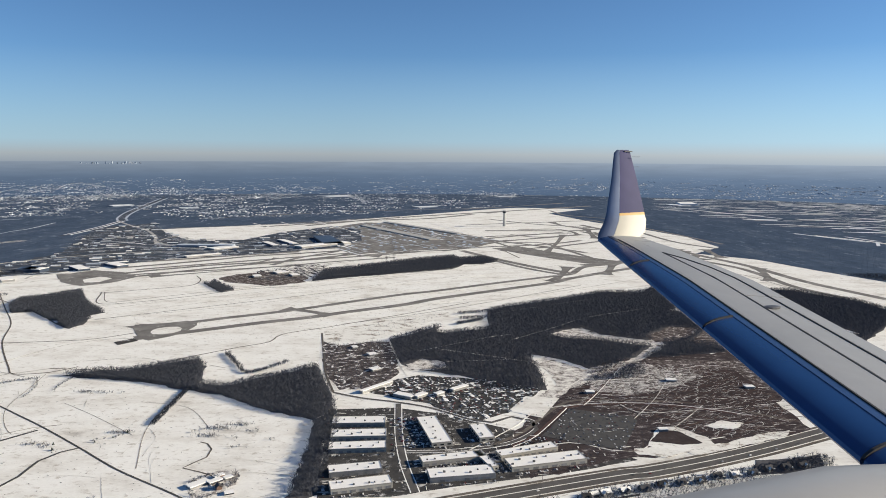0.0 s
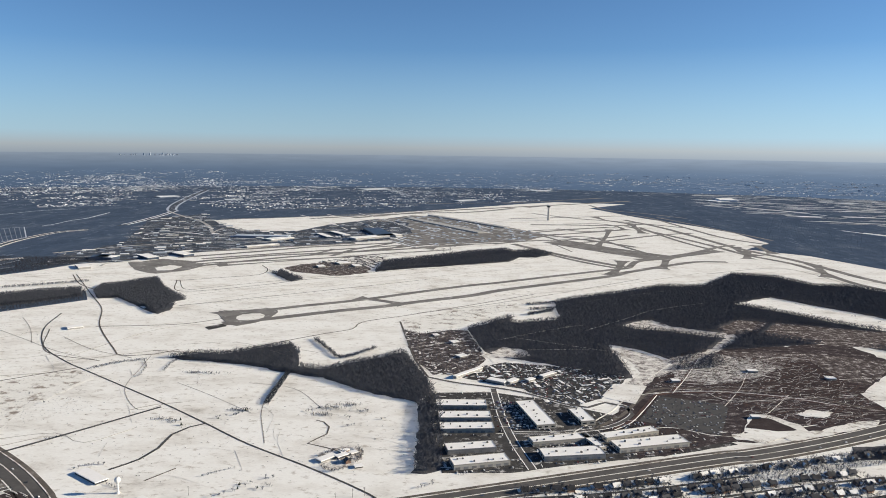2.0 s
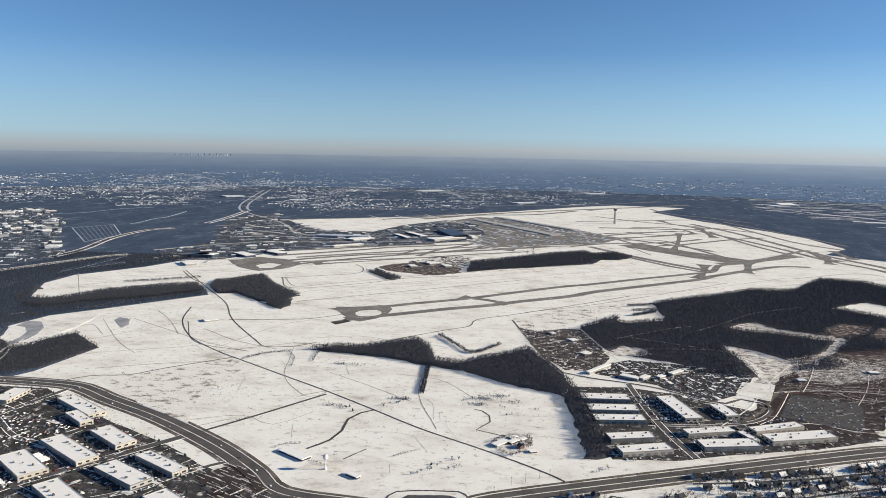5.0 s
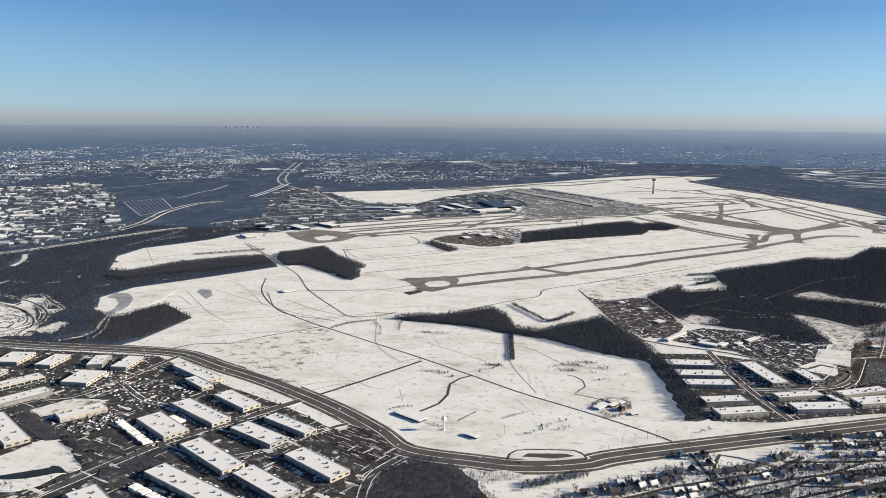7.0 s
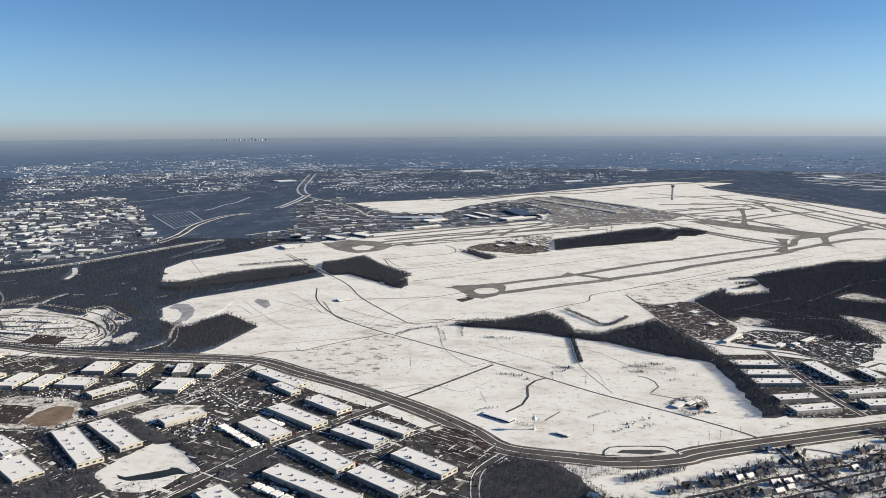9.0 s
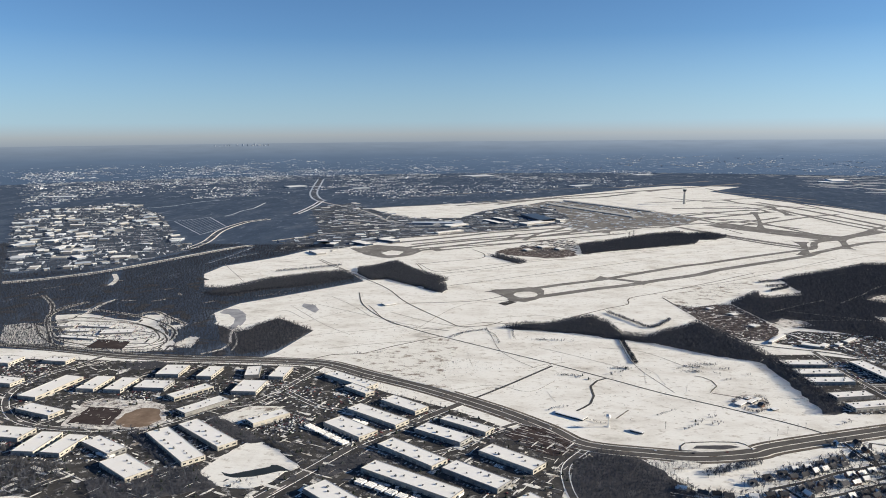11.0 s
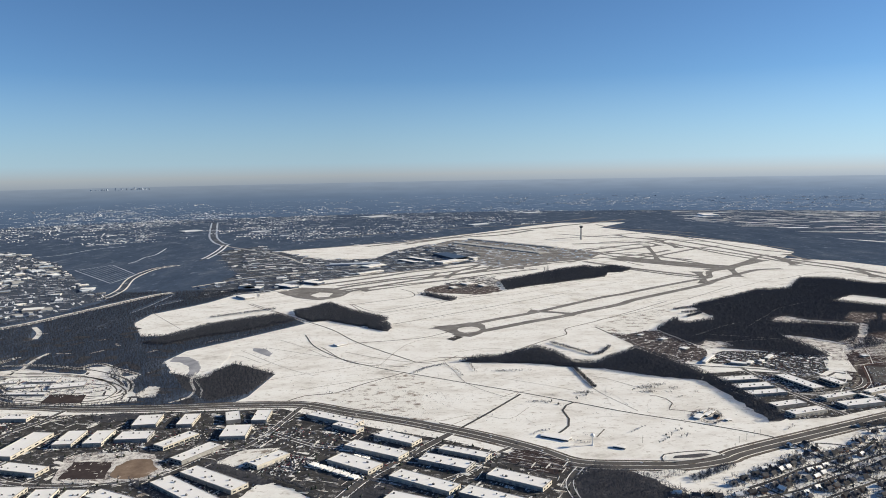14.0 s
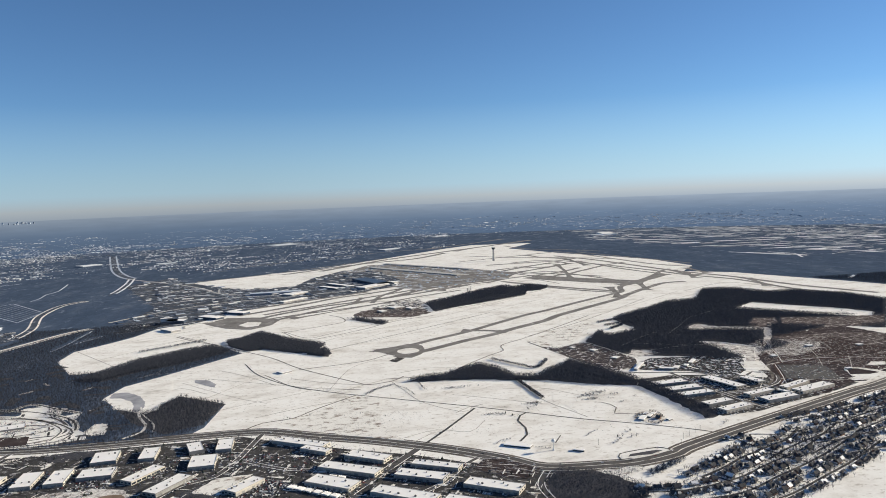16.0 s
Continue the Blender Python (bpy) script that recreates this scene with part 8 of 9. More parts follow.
slab("snow_heap", [(162.3, 421.5), (176.0, 431.3), (188.6, 425.9), (177.7, 415.4)], 0.3, snow, "broad heap of dumped snow", "snow", step=3, amount=1.2)
slab("verge", [(137.3, 388.5), (166.6, 395.5), (189.3, 408.1), (211.6, 415.8), (206.2, 405.3), (167.5, 387.8), (141.7, 377.4)], 0.17, rough_snow, "rough snowy verge beside the road", "ground", step=4, amount=1)
slab("yard", [(172.3, 371.5), (193.2, 373.8), (212.0, 379.0), (206.0, 364.3), (185.4, 355.2), (165.1, 353.0)], 0.1, litter, "dark yards and gardens beside the road", "ground", step=4, amount=0.8)
YARDS = [(116, 544), (146, 558), (178, 546), (212, 556), (226, 493), (222, 441), (206, 420), (166, 398), (128, 418), (128, 436), (100, 456), (84, 470)]
wisps("wheel_ruts", YARDS, 5.0, 18, 0.45, 18, 301, brown_soil, 0.265, "red-brown wheel ruts in churned ground", "ruts")
wisps("snow_wisps", YARDS, 4.6, 7, 0.2, 16, 302, roof_snow, 0.28, "thin curling wisps of snow on churned soil")
wisps("snow_wisps", [(116, 544), (146, 558), (178, 546), (197, 524), (161, 492), (126, 480), (106, 491)], 2.8, 7, 0.26, 30, 303, roof_snow, 0.29, "curling snow ridges on churned soil")
COMPOUND = [(86.0, 451.8), (122.7, 437.6), (124.5, 430.7), (104.7, 384.6), (85.9, 391.7), (61.4, 405.1)]
slab("car_park", COMPOUND, 0.23, dark_tar, "dark vehicle compound", "pavement")
rows_of_cars(COMPOUND, 14, 9, gap=1.0, aisle=4.4, fill=0.24, big=0.8)
patches("snow_banks", COMPOUND, 8, 3.4, 159, scrub_snow, 0.26, 11, 0.22, 14, "thin ploughed snow between parked vehicles")
patches("snow_streaks", [(86.6, 473.0), (141.1, 539.7), (212.6, 564.1), (227.3, 492.9), (225.2, 412.9), (150.2, 382.7), (110.3, 374.6), (85.3, 464.9)], 9, 4.0, 58, scrub_snow, 0.21, 9, 0.18, 12, "streaks of drifted snow on churned soil", square=False)
for pts, width in (([(83.4, 453.9), (95.3, 458.4), (122.2, 462.0), (151.3, 459.0), (174.8, 451.7), (198.6, 438.4)], 2.4), ([(83.4, 453.9), (68.3, 425.2), (55.1, 402.4), (42.4, 389.7)], 1.8), ([(140.8, 547.3), (113.5, 491.5), (95.3, 458.4)], 1.6), ([(184.7, 540.3), (210.3, 551.4), (230.2, 545.5)], 1.4)):
    ribbon("haul_road", pts, width, 0.24, brown_soil, "rutted red-brown haul road", "road")
    ribbon("snow_bank", pts, 0.5, 0.28, roof_snow, "snow pushed aside along a haul road", "snow", offset=width * 0.75, step=4)
slab("brown_field", [(167.4, 479.9), (206.5, 540.6), (228.4, 540.9), (227.3, 492.9), (206.6, 457.5), (175.9, 454.9)], 0.2, brown_field, "bare dark brown field", "ground", step=4, amount=1)
slab("basin", [(122.7, 397.1), (134.5, 414.7), (144.1, 413.0), (152.9, 394.8), (140.7, 392.2)], 0.24, brown_field, "dark floor of a banked basin", "ground", step=3, amount=0.4)
slab("junk_yard_ground", [(-52.5, 486.9), (-30.5, 513.1), (-14.3, 523.0), (35.6, 514.0), (73.8, 491.0), (45.8, 445.0), (26.9, 429.6), (9.5, 432.4), (-5.0, 460.5), (-32.1, 475.1)], 0.09, asphalt, "dark muddy scrapyard ground", "pavement", step=5, amount=1.2)
JUNK = [(-52.5, 486.9), (-30.5, 513.1), (-14.3, 523.0), (35.6, 514.0), (73.8, 491.0), (45.8, 445.0), (26.9, 429.6), (9.5, 432.4), (-5.0, 460.5), (-32.1, 475.1)]
jx, jy = scatter(JUNK, 2.6, np.random.default_rng(9))
cars([(x, y, d) for x, y, d in zip(jx, jy, np.random.default_rng(10).uniform(0, 180, len(jx)))][::2], "wrecked and stored vehicles crowding a scrapyard")
patches("snow_banks", JUNK, 7, 3.5, 54, roof_snow, 0.2, 3, 0.45, 20, "snow lying between stored vehicles")
hall((-53.5, 482.0), (-34.1, 505.3), (-52.3, 478.4), 2.2, wall_grey, "shed", "long low shed with a snowy roof", "shed", "scrapyard sheds")
hall((-29.4, 475.1), (-17.6, 468.2), (-28.6, 481.1), 2.2, wall_grey, "shed", "long low shed with a snowy roof", "shed", "scrapyard sheds")
hall((-13.1, 469.4), (-6.4, 476.6), (-14.0, 475.3), 2.2, wall_grey, "shed", "long low shed with a snowy roof", "shed", "scrapyard sheds")
hall((0.2, 474.3), (5.2, 479.1), (-0.2, 479.0), 2.2, wall_grey, "shed", "long low shed with a snowy roof", "shed", "scrapyard sheds")
hall((11.4, 484.1), (22.0, 494.3), (11.1, 489.1), 2.2, wall_grey, "shed", "long low shed with a snowy roof", "shed", "scrapyard sheds")
slab("scrub_ground", [(-100.3, 621.6), (-84.7, 608.4), (-56.9, 622.3), (-42.1, 622.5), (-34.9, 585.6), (-29.4, 530.0), (-34.6, 513.1), (-52.8, 489.4), (-68.5, 489.2), (-80.3, 515.2), (-90.6, 559.6)], 0.06, bare_soil, "dark scrub with old snow", "ground", step=5, amount=1.2)
grove("scrub", *scatter([(-100.3, 621.6), (-84.7, 608.4), (-56.9, 622.3), (-42.1, 622.5), (-34.9, 585.6), (-29.4, 530.0), (-34.6, 513.1), (-52.8, 489.4), (-68.5, 489.2), (-80.3, 515.2), (-90.6, 559.6)], 2.0, np.random.default_rng(33)), 1.9, bark, BARE, 33, None, "bare scrub on waste ground")
ribbon("farm_track", [(-89.2, 559.6), (-70.7, 573.0), (-35.2, 590.9)], 1.0, 0.2, rough_snow, "snowy track through scrub", "track")
hall((-54.9, 574.7), (-49.2, 578.2), (-56.0, 581.5), 1.6, wall_grey, "shed", "small shed with a snowy roof in scrub", "shed", "scrubland sheds")
hall((-48.7, 532.0), (-42.2, 536.6), (-49.8, 539.5), 1.6, wall_grey, "shed", "small shed with a snowy roof in scrub", "shed", "scrubland sheds")
hall((-71.3, 597.4), (-67.2, 599.3), (-72.4, 602.9), 1.6, wall_grey, "shed", "small shed with a snowy roof in scrub", "shed", "scrubland sheds")
patches("snow_banks", [(-100.3, 621.6), (-42.1, 622.5), (-29.4, 530.0), (-34.6, 513.1), (-52.8, 489.4), (-68.5, 489.2), (-90.6, 559.6)], 5, 2.4, 55, roof_snow, 0.2, 3, 0.4, None, "snow patches in scrub")
slab("scrub_ground", [(-105.3, 663.2), (-73.6, 686.7), (-42.9, 719.5), (8.5, 747.4), (14.1, 731.2), (-8.5, 700.0), (-39.6, 664.4), (-48.1, 636.5), (-66.8, 622.1), (-98.8, 621.6)], 0.05, rough_snow, "patchy snow over dead grass", "ground", step=5, amount=1.2)
grove("scrub", *scatter([(-72.9, 679.7), (-42.5, 711.8), (8.4, 744.6), (-8.5, 700.0), (-39.6, 664.4), (-57.8, 632.2)], 5, np.random.default_rng(34)), 1.6, bark, BARE, 34, None, "low bare scrub in patchy snow")
slab("stubble", [(-403.7, 421.2), (-367.2, 451.4), (-326.5, 485.0), (-307.0, 468.9), (-319.4, 394.9), (-307.3, 347.9), (-324.9, 355.6), (-373.4, 396.9)], 0.05, rough_snow, "stubble field showing through thin snow", "ground", step=5, amount=1.2)
grove("scrub", *scatter([(-403.7, 421.2), (-367.2, 451.4), (-326.5, 485.0), (-307.0, 468.9), (-319.4, 394.9), (-307.3, 347.9), (-324.9, 355.6), (-373.4, 396.9)], 7, np.random.default_rng(35)), 0.8, bark, BARE, 35, None, "low dead weeds in a snowy field", spread=1.6)
slab("rough_ground", [(-290.9, 948.1), (-273.9, 980.4), (-235.8, 1003.6), (-197.5, 993.4), (-173.8, 961.9), (-172.3, 916.9), (-208.4, 892.2), (-239.6, 905.2), (-267.7, 918.7)], 0.088, bare_soil, "rough brown ground with old snow on the airfield", "ground", step=8, amount=3)
patches("tufts", [(-254, 999), (-218, 1062), (-160, 1075), (-158, 989), (-185, 937), (-236, 932)], 5, 6, 63, litter, 0.12, 5, 0.5, 30, "dead grass and bare soil through snow", category="grass")
patches("tufts", [(-254, 999), (-218, 1062), (-160, 1075), (-158, 989), (-185, 937), (-236, 932)], 8, 8, 64, bare_soil, 0.1, 4, 0.4, 30, "patchy snow over dead grass", category="grass")
grove("scrub", *scatter([(-254, 999), (-218, 1062), (-160, 1075), (-158, 989), (-185, 937), (-236, 932)], 9, np.random.default_rng(65)), 2.2, bark, BARE, 65, None, "low bare scrub on the airfield")
hall((-219, 982), (-205, 992), (-219, 1000), 2.2, wall_grey, "shed", "small grey airfield shed with a snowy roof", "shed", "airfield sheds")
hall((-195, 963), (-186, 968), (-194, 980), 2.2, wall_grey, "shed", "small grey airfield shed with a snowy roof", "shed", "airfield sheds")
hall((-243, 952), (-234, 956), (-243, 968), 2.2, wall_grey, "shed", "small grey airfield shed with a snowy roof", "shed", "airfield sheds")

# ---- farms, tower, poles ----
hall((-236.5, 318.9), (-220.5, 307.7), (-237.0, 311.6), 1.3, shingle, "farm_building", "long barn with a snowy roof", "barn", "farm buildings")
slab("farm_yard", [(-122.4, 336.6), (-116.1, 349.0), (-110.3, 346.9), (-106.0, 354.6), (-101.3, 345.8), (-103.7, 336.3), (-109.9, 334.3), (-115.1, 326.5)], 0.08, scrub_snow, "trodden muddy snow in a farmyard", "ground", step=2.5, amount=1.2)
hedge([(-122.4, 341.3), (-116.1, 349.0), (-110.3, 346.9)], 2.2, 1.9, 23)
hedge([(-104.0, 353.9), (-100.7, 347.5), (-102.4, 336.3)], 2.2, 1.9, 23)
hedge([(-118.3, 329.3), (-113.5, 323.7), (-108.4, 326.9)], 2.2, 1.9, 23)
hall((-111.9, 338.4), (-107.0, 343.4), (-113.3, 341.5), 1.5, shingle, "farm_building", "dark farm outbuilding with a snowy roof", "barn", "farm buildings")
hall((-105.7, 343.8), (-102.6, 346.4), (-106.8, 346.9), 1.4, wall_grey, "farm_building", "small grey farm shed", "barn", "farm buildings")
rows_of_cars([(-114.0, 337.1), (-106.4, 343.9), (-104.3, 337.8), (-111.7, 332.7)], 30, 30, fill=0.3)
hall((-101.4, 327.8), (-97.5, 329.5), (-102.1, 330.7), 1.1, shingle, "farm_building", "small grey farm shed", "barn", "farm buildings")
hall((-197.5, 288.8), (-190.9, 284.5), (-198.8, 292.8), 1.3, shingle, "farm_building", "low dark farm shed with a snowy roof", "barn", "farm buildings")
hall((-396.6, 597.4), (-386.3, 604.6), (-401.5, 605.9), 1.6, wall_grey, "farm_building", "small snowy compound building", "barn", "farm buildings")
slab("farm_yard", [(-122.9, 344.6), (-117.3, 352.7), (-108.7, 357.6), (-101.4, 352.8), (-99.3, 341.1), (-105.4, 329.1), (-114.5, 323.8), (-121.1, 329.8)], 0.085, scrub_snow, "churned farmyard with old snow", "ground", step=1.5, amount=1.2)
house(-106.6, 335, 120, 904, 3.0, 2.4, label="small farm cottage beside a muddy yard")
hedge([(-243.8, 319.4), (-238.9, 324.4), (-231.8, 325.9)], 1.6, 1.5, 171)
hedge([(-225.0, 307.9), (-219.1, 303.9), (-210.9, 299.3)], 1.4, 1.3, 172)
hedge([(-176.0, 314.8), (-169.5, 320.6), (-163.4, 324.8)], 1.4, 1.2, 173)
hall((-119.9, 333.5), (-112.8, 341.4), (-119.7, 340.4), 1.4, wall_grey, "farm_building", "long low farm building with a snowy roof", "barn", "farm buildings")
hall((-111.6, 345.8), (-107.8, 349.6), (-111.4, 349.4), 1.2, wall_brick, "farm_building", "small brick outbuilding with a snowy roof", "barn", "farm buildings")
water_tower(-209.4, 294.8)
CLUMPS = [(-218.3, 383.9), (-190.8, 397.8), (-182.7, 403.5), (-180.7, 406.9), (-155.0, 306.5), (-152.0, 310.1), (-144.1, 313.3), (-140.7, 314.9), (-141.1, 410.4), (-136.9, 412.9), (-131.8, 409.9), (-118.5, 401.3), (-112.3, 410.1), (-106.1, 409.4), (-110.9, 387.7), (-276.9, 355.9), (-274.7, 358.8), (-212.3, 381.3), (-379.2, 375.8), (-390.5, 433.0), (-372.7, 438.0), (-329.8, 429.5), (-312.4, 412.9), (-228.6, 479.6), (-224.7, 481.3), (-215.6, 479.0)]
CLUMPS += [(-161.2, 295.0), (-159.4, 296.7), (-155.1, 299.5), (-145.6, 302.8), (-141.6, 307.3), (-86.5, 624.2), (-21.4, 670.7), (-64.7, 309.6), (-60.8, 311.6), (314.6, 764.8), (307.7, 739.2), (357.7, 743.4), (348.0, 708.5), (361.1, 686.1), (-219.9, 385.6), (-217.6, 387.3), (-195.1, 393.2), (-186.9, 400.0), (-179.7, 406.2), (-106.7, 412.3), (-93.6, 398.4), (-132.1, 418.5), (-127.3, 413.9), (-230.6, 482.2), (-233.4, 479.8), (-470.2, 599.1)]
for k, (x, y) in enumerate(CLUMPS):
    for j in range(3):
        lone_tree(x + j * 1.7 * math.cos(k + j), y + j * 1.3 * math.sin(2 * k + j), 0.9 + (k * 7 + j * 3) % 5 * 0.3, k + j, (k + j) % 13 == 4)
pylon(-76.7, 1063.5, 15)
pylon(-67.1, 1081.8, 15)
for x, y in [(-175.6, 294.5), (-159.0, 242.4), (-179.3, 221.9), (-121.3, 275.6), (-112.7, 287.4), (-105.4, 291.9), (-98.0, 296.4), (-92.7, 298.4), (54.0, 346.0), (115.9, 386.3), (170.1, 386.8), (214.3, 410.1)]:
    utility_pole(x, y)

# ---- housing ----
ribbon("road", [(-139.9, 219.8), (-114.6, 231.5), (-98.4, 241.0), (-82.6, 247.8), (-72.8, 252.4), (-49.9, 261.3), (-38.2, 268.9), (-21.1, 282.8)], 2.2, 0.12, dark_tar, "residential street swept clear", "road")
ribbon("snow_bank", [(-139.9, 219.8), (-114.6, 231.5), (-98.4, 241.0), (-82.6, 247.8), (-72.8, 252.4), (-49.9, 261.3), (-38.2, 268.9), (-21.1, 282.8)], 0.6, 0.105, roof_snow, "ploughed snow along the street", "snow", offset=1.5, step=4)
ribbon("snow_bank", [(-139.9, 219.8), (-114.6, 231.5), (-98.4, 241.0), (-82.6, 247.8), (-72.8, 252.4), (-49.9, 261.3), (-38.2, 268.9), (-21.1, 282.8)], 0.6, 0.105, roof_snow, "ploughed snow along the street", "snow", offset=-1.5, step=4)
STREETS = [[(-139.9, 219.8), (-114.6, 231.5), (-98.4, 241.0), (-82.6, 247.8), (-72.8, 252.4), (-49.9, 261.3), (-38.2, 268.9), (-21.1, 282.8)]]
ribbon("road", [(-79.1, 281.4), (-74.7, 254.7), (-66.6, 235.1)], 2.0, 0.125, dark_tar, "residential street swept clear", "road")
ribbon("snow_bank", [(-79.1, 281.4), (-74.7, 254.7), (-66.6, 235.1)], 0.6, 0.105, roof_snow, "ploughed snow along the street", "snow", offset=1.4, step=4)
ribbon("snow_bank", [(-79.1, 281.4), (-74.7, 254.7), (-66.6, 235.1)], 0.6, 0.105, roof_snow, "ploughed snow along the street", "snow", offset=-1.4, step=4)
STREETS.append([(-79.1, 281.4), (-74.7, 254.7), (-66.6, 235.1)])
ribbon("road", [(-73.3, 252.3), (-69.2, 269.6), (-63.8, 280.5), (-54.6, 277.8), (-38.2, 268.9)], 1.8, 0.13, dark_tar, "residential street swept clear", "road")
ribbon("snow_bank", [(-73.3, 252.3), (-69.2, 269.6), (-63.8, 280.5), (-54.6, 277.8), (-38.2, 268.9)], 0.6, 0.105, roof_snow, "ploughed snow along the street", "snow", offset=1.3, step=4)
ribbon("snow_bank", [(-73.3, 252.3), (-69.2, 269.6), (-63.8, 280.5), (-54.6, 277.8), (-38.2, 268.9)], 0.6, 0.105, roof_snow, "ploughed snow along the street", "snow", offset=-1.3, step=4)
ROW = [(-146.7, 224.7), (-137.3, 231.2), (-128.1, 236.1), (-119.8, 242.2), (-112.1, 245.3), (-104.0, 249.7), (-95.7, 254.2), (-89.9, 257.2)]
ribbon("road", [(-82.0, 233.8), (-57.8, 247.3), (-30.2, 259.5), (-5.5, 268.2), (16.0, 275.5)], 1.8, 0.127, dark_tar, "residential street swept clear", "road")
ribbon("snow_bank", [(-82.0, 233.8), (-57.8, 247.3), (-30.2, 259.5), (-5.5, 268.2), (16.0, 275.5)], 0.6, 0.105, roof_snow, "ploughed snow along the street", "snow", offset=1.3, step=4)
ribbon("snow_bank", [(-82.0, 233.8), (-57.8, 247.3), (-30.2, 259.5), (-5.5, 268.2), (16.0, 275.5)], 0.6, 0.105, roof_snow, "ploughed snow along the street", "snow", offset=-1.3, step=4)
STREETS.append([(-82.0, 233.8), (-57.8, 247.3), (-30.2, 259.5), (-5.5, 268.2), (16.0, 275.5)])
ribbon("road", [(-49.5, 233.5), (-22.0, 247.0), (7.9, 258.2)], 1.8, 0.127, dark_tar, "residential street swept clear", "road")
ribbon("snow_bank", [(-49.5, 233.5), (-22.0, 247.0), (7.9, 258.2)], 0.6, 0.105, roof_snow, "ploughed snow along the street", "snow", offset=1.3, step=4)
ribbon("snow_bank", [(-49.5, 233.5), (-22.0, 247.0), (7.9, 258.2)], 0.6, 0.105, roof_snow, "ploughed snow along the street", "snow", offset=-1.3, step=4)
STREETS.append([(-49.5, 233.5), (-22.0, 247.0), (7.9, 258.2)])
ribbon("road", [(-190, 212), (-160, 205), (-120, 212), (-85, 228), (-50, 243), (-20, 262), (15, 285)], 1.8, 0.118, dark_tar, "residential street swept clear", "road")
ribbon("snow_bank", [(-190, 212), (-160, 205), (-120, 212), (-85, 228), (-50, 243), (-20, 262), (15, 285)], 0.6, 0.105, roof_snow, "ploughed snow along the street", "snow", offset=1.3, step=4)
ribbon("snow_bank", [(-190, 212), (-160, 205), (-120, 212), (-85, 228), (-50, 243), (-20, 262), (15, 285)], 0.6, 0.105, roof_snow, "ploughed snow along the street", "snow", offset=-1.3, step=4)
STREETS.append([(-190, 212), (-160, 205), (-120, 212), (-85, 228), (-50, 243), (-20, 262), (15, 285)])
ribbon("road", [(-175, 190), (-130, 192), (-95, 207), (-60, 222), (-25, 240), (15, 264)], 1.8, 0.118, dark_tar, "residential street swept clear", "road")
ribbon("snow_bank", [(-175, 190), (-130, 192), (-95, 207), (-60, 222), (-25, 240), (15, 264)], 0.6, 0.105, roof_snow, "ploughed snow along the street", "snow", offset=1.3, step=4)
ribbon("snow_bank", [(-175, 190), (-130, 192), (-95, 207), (-60, 222), (-25, 240), (15, 264)], 0.6, 0.105, roof_snow, "ploughed snow along the street", "snow", offset=-1.3, step=4)
STREETS.append([(-175, 190), (-130, 192), (-95, 207), (-60, 222), (-25, 240), (15, 264)])
ribbon("road", [(-150, 172), (-110, 180), (-70, 198), (-30, 217), (10, 240)], 1.8, 0.118, dark_tar, "residential street swept clear", "road")
ribbon("snow_bank", [(-150, 172), (-110, 180), (-70, 198), (-30, 217), (10, 240)], 0.6, 0.105, roof_snow, "ploughed snow along the street", "snow", offset=1.3, step=4)
ribbon("snow_bank", [(-150, 172), (-110, 180), (-70, 198), (-30, 217), (10, 240)], 0.6, 0.105, roof_snow, "ploughed snow along the street", "snow", offset=-1.3, step=4)
STREETS.append([(-150, 172), (-110, 180), (-70, 198), (-30, 217), (10, 240)])
ribbon("road", [(-118, 192), (-128, 212), (-132, 222)], 1.8, 0.118, dark_tar, "residential street swept clear", "road")
ribbon("snow_bank", [(-118, 192), (-128, 212), (-132, 222)], 0.6, 0.105, roof_snow, "ploughed snow along the street", "snow", offset=1.3, step=4)
ribbon("snow_bank", [(-118, 192), (-128, 212), (-132, 222)], 0.6, 0.105, roof_snow, "ploughed snow along the street", "snow", offset=-1.3, step=4)
STREETS.append([(-118, 192), (-128, 212), (-132, 222)])
ribbon("road", [(-62, 222), (-72, 238), (-80, 248)], 1.8, 0.118, dark_tar, "residential street swept clear", "road")
ribbon("snow_bank", [(-62, 222), (-72, 238), (-80, 248)], 0.6, 0.105, roof_snow, "ploughed snow along the street", "snow", offset=1.3, step=4)
ribbon("snow_bank", [(-62, 222), (-72, 238), (-80, 248)], 0.6, 0.105, roof_snow, "ploughed snow along the street", "snow", offset=-1.3, step=4)
STREETS.append([(-62, 222), (-72, 238), (-80, 248)])
ribbon("road", [(20, 285), (60, 300), (110, 316), (165, 332)], 1.8, 0.118, dark_tar, "residential street swept clear", "road")
ribbon("snow_bank", [(20, 285), (60, 300), (110, 316), (165, 332)], 0.6, 0.105, roof_snow, "ploughed snow along the street", "snow", offset=1.3, step=4)
ribbon("snow_bank", [(20, 285), (60, 300), (110, 316), (165, 332)], 0.6, 0.105, roof_snow, "ploughed snow along the street", "snow", offset=-1.3, step=4)
STREETS.append([(20, 285), (60, 300), (110, 316), (165, 332)])
ribbon("road", [(10, 262), (60, 282), (120, 300), (180, 318)], 1.8, 0.118, dark_tar, "residential street swept clear", "road")
ribbon("snow_bank", [(10, 262), (60, 282), (120, 300), (180, 318)], 0.6, 0.105, roof_snow, "ploughed snow along the street", "snow", offset=1.3, step=4)
ribbon("snow_bank", [(10, 262), (60, 282), (120, 300), (180, 318)], 0.6, 0.105, roof_snow, "ploughed snow along the street", "snow", offset=-1.3, step=4)
STREETS.append([(10, 262), (60, 282), (120, 300), (180, 318)])
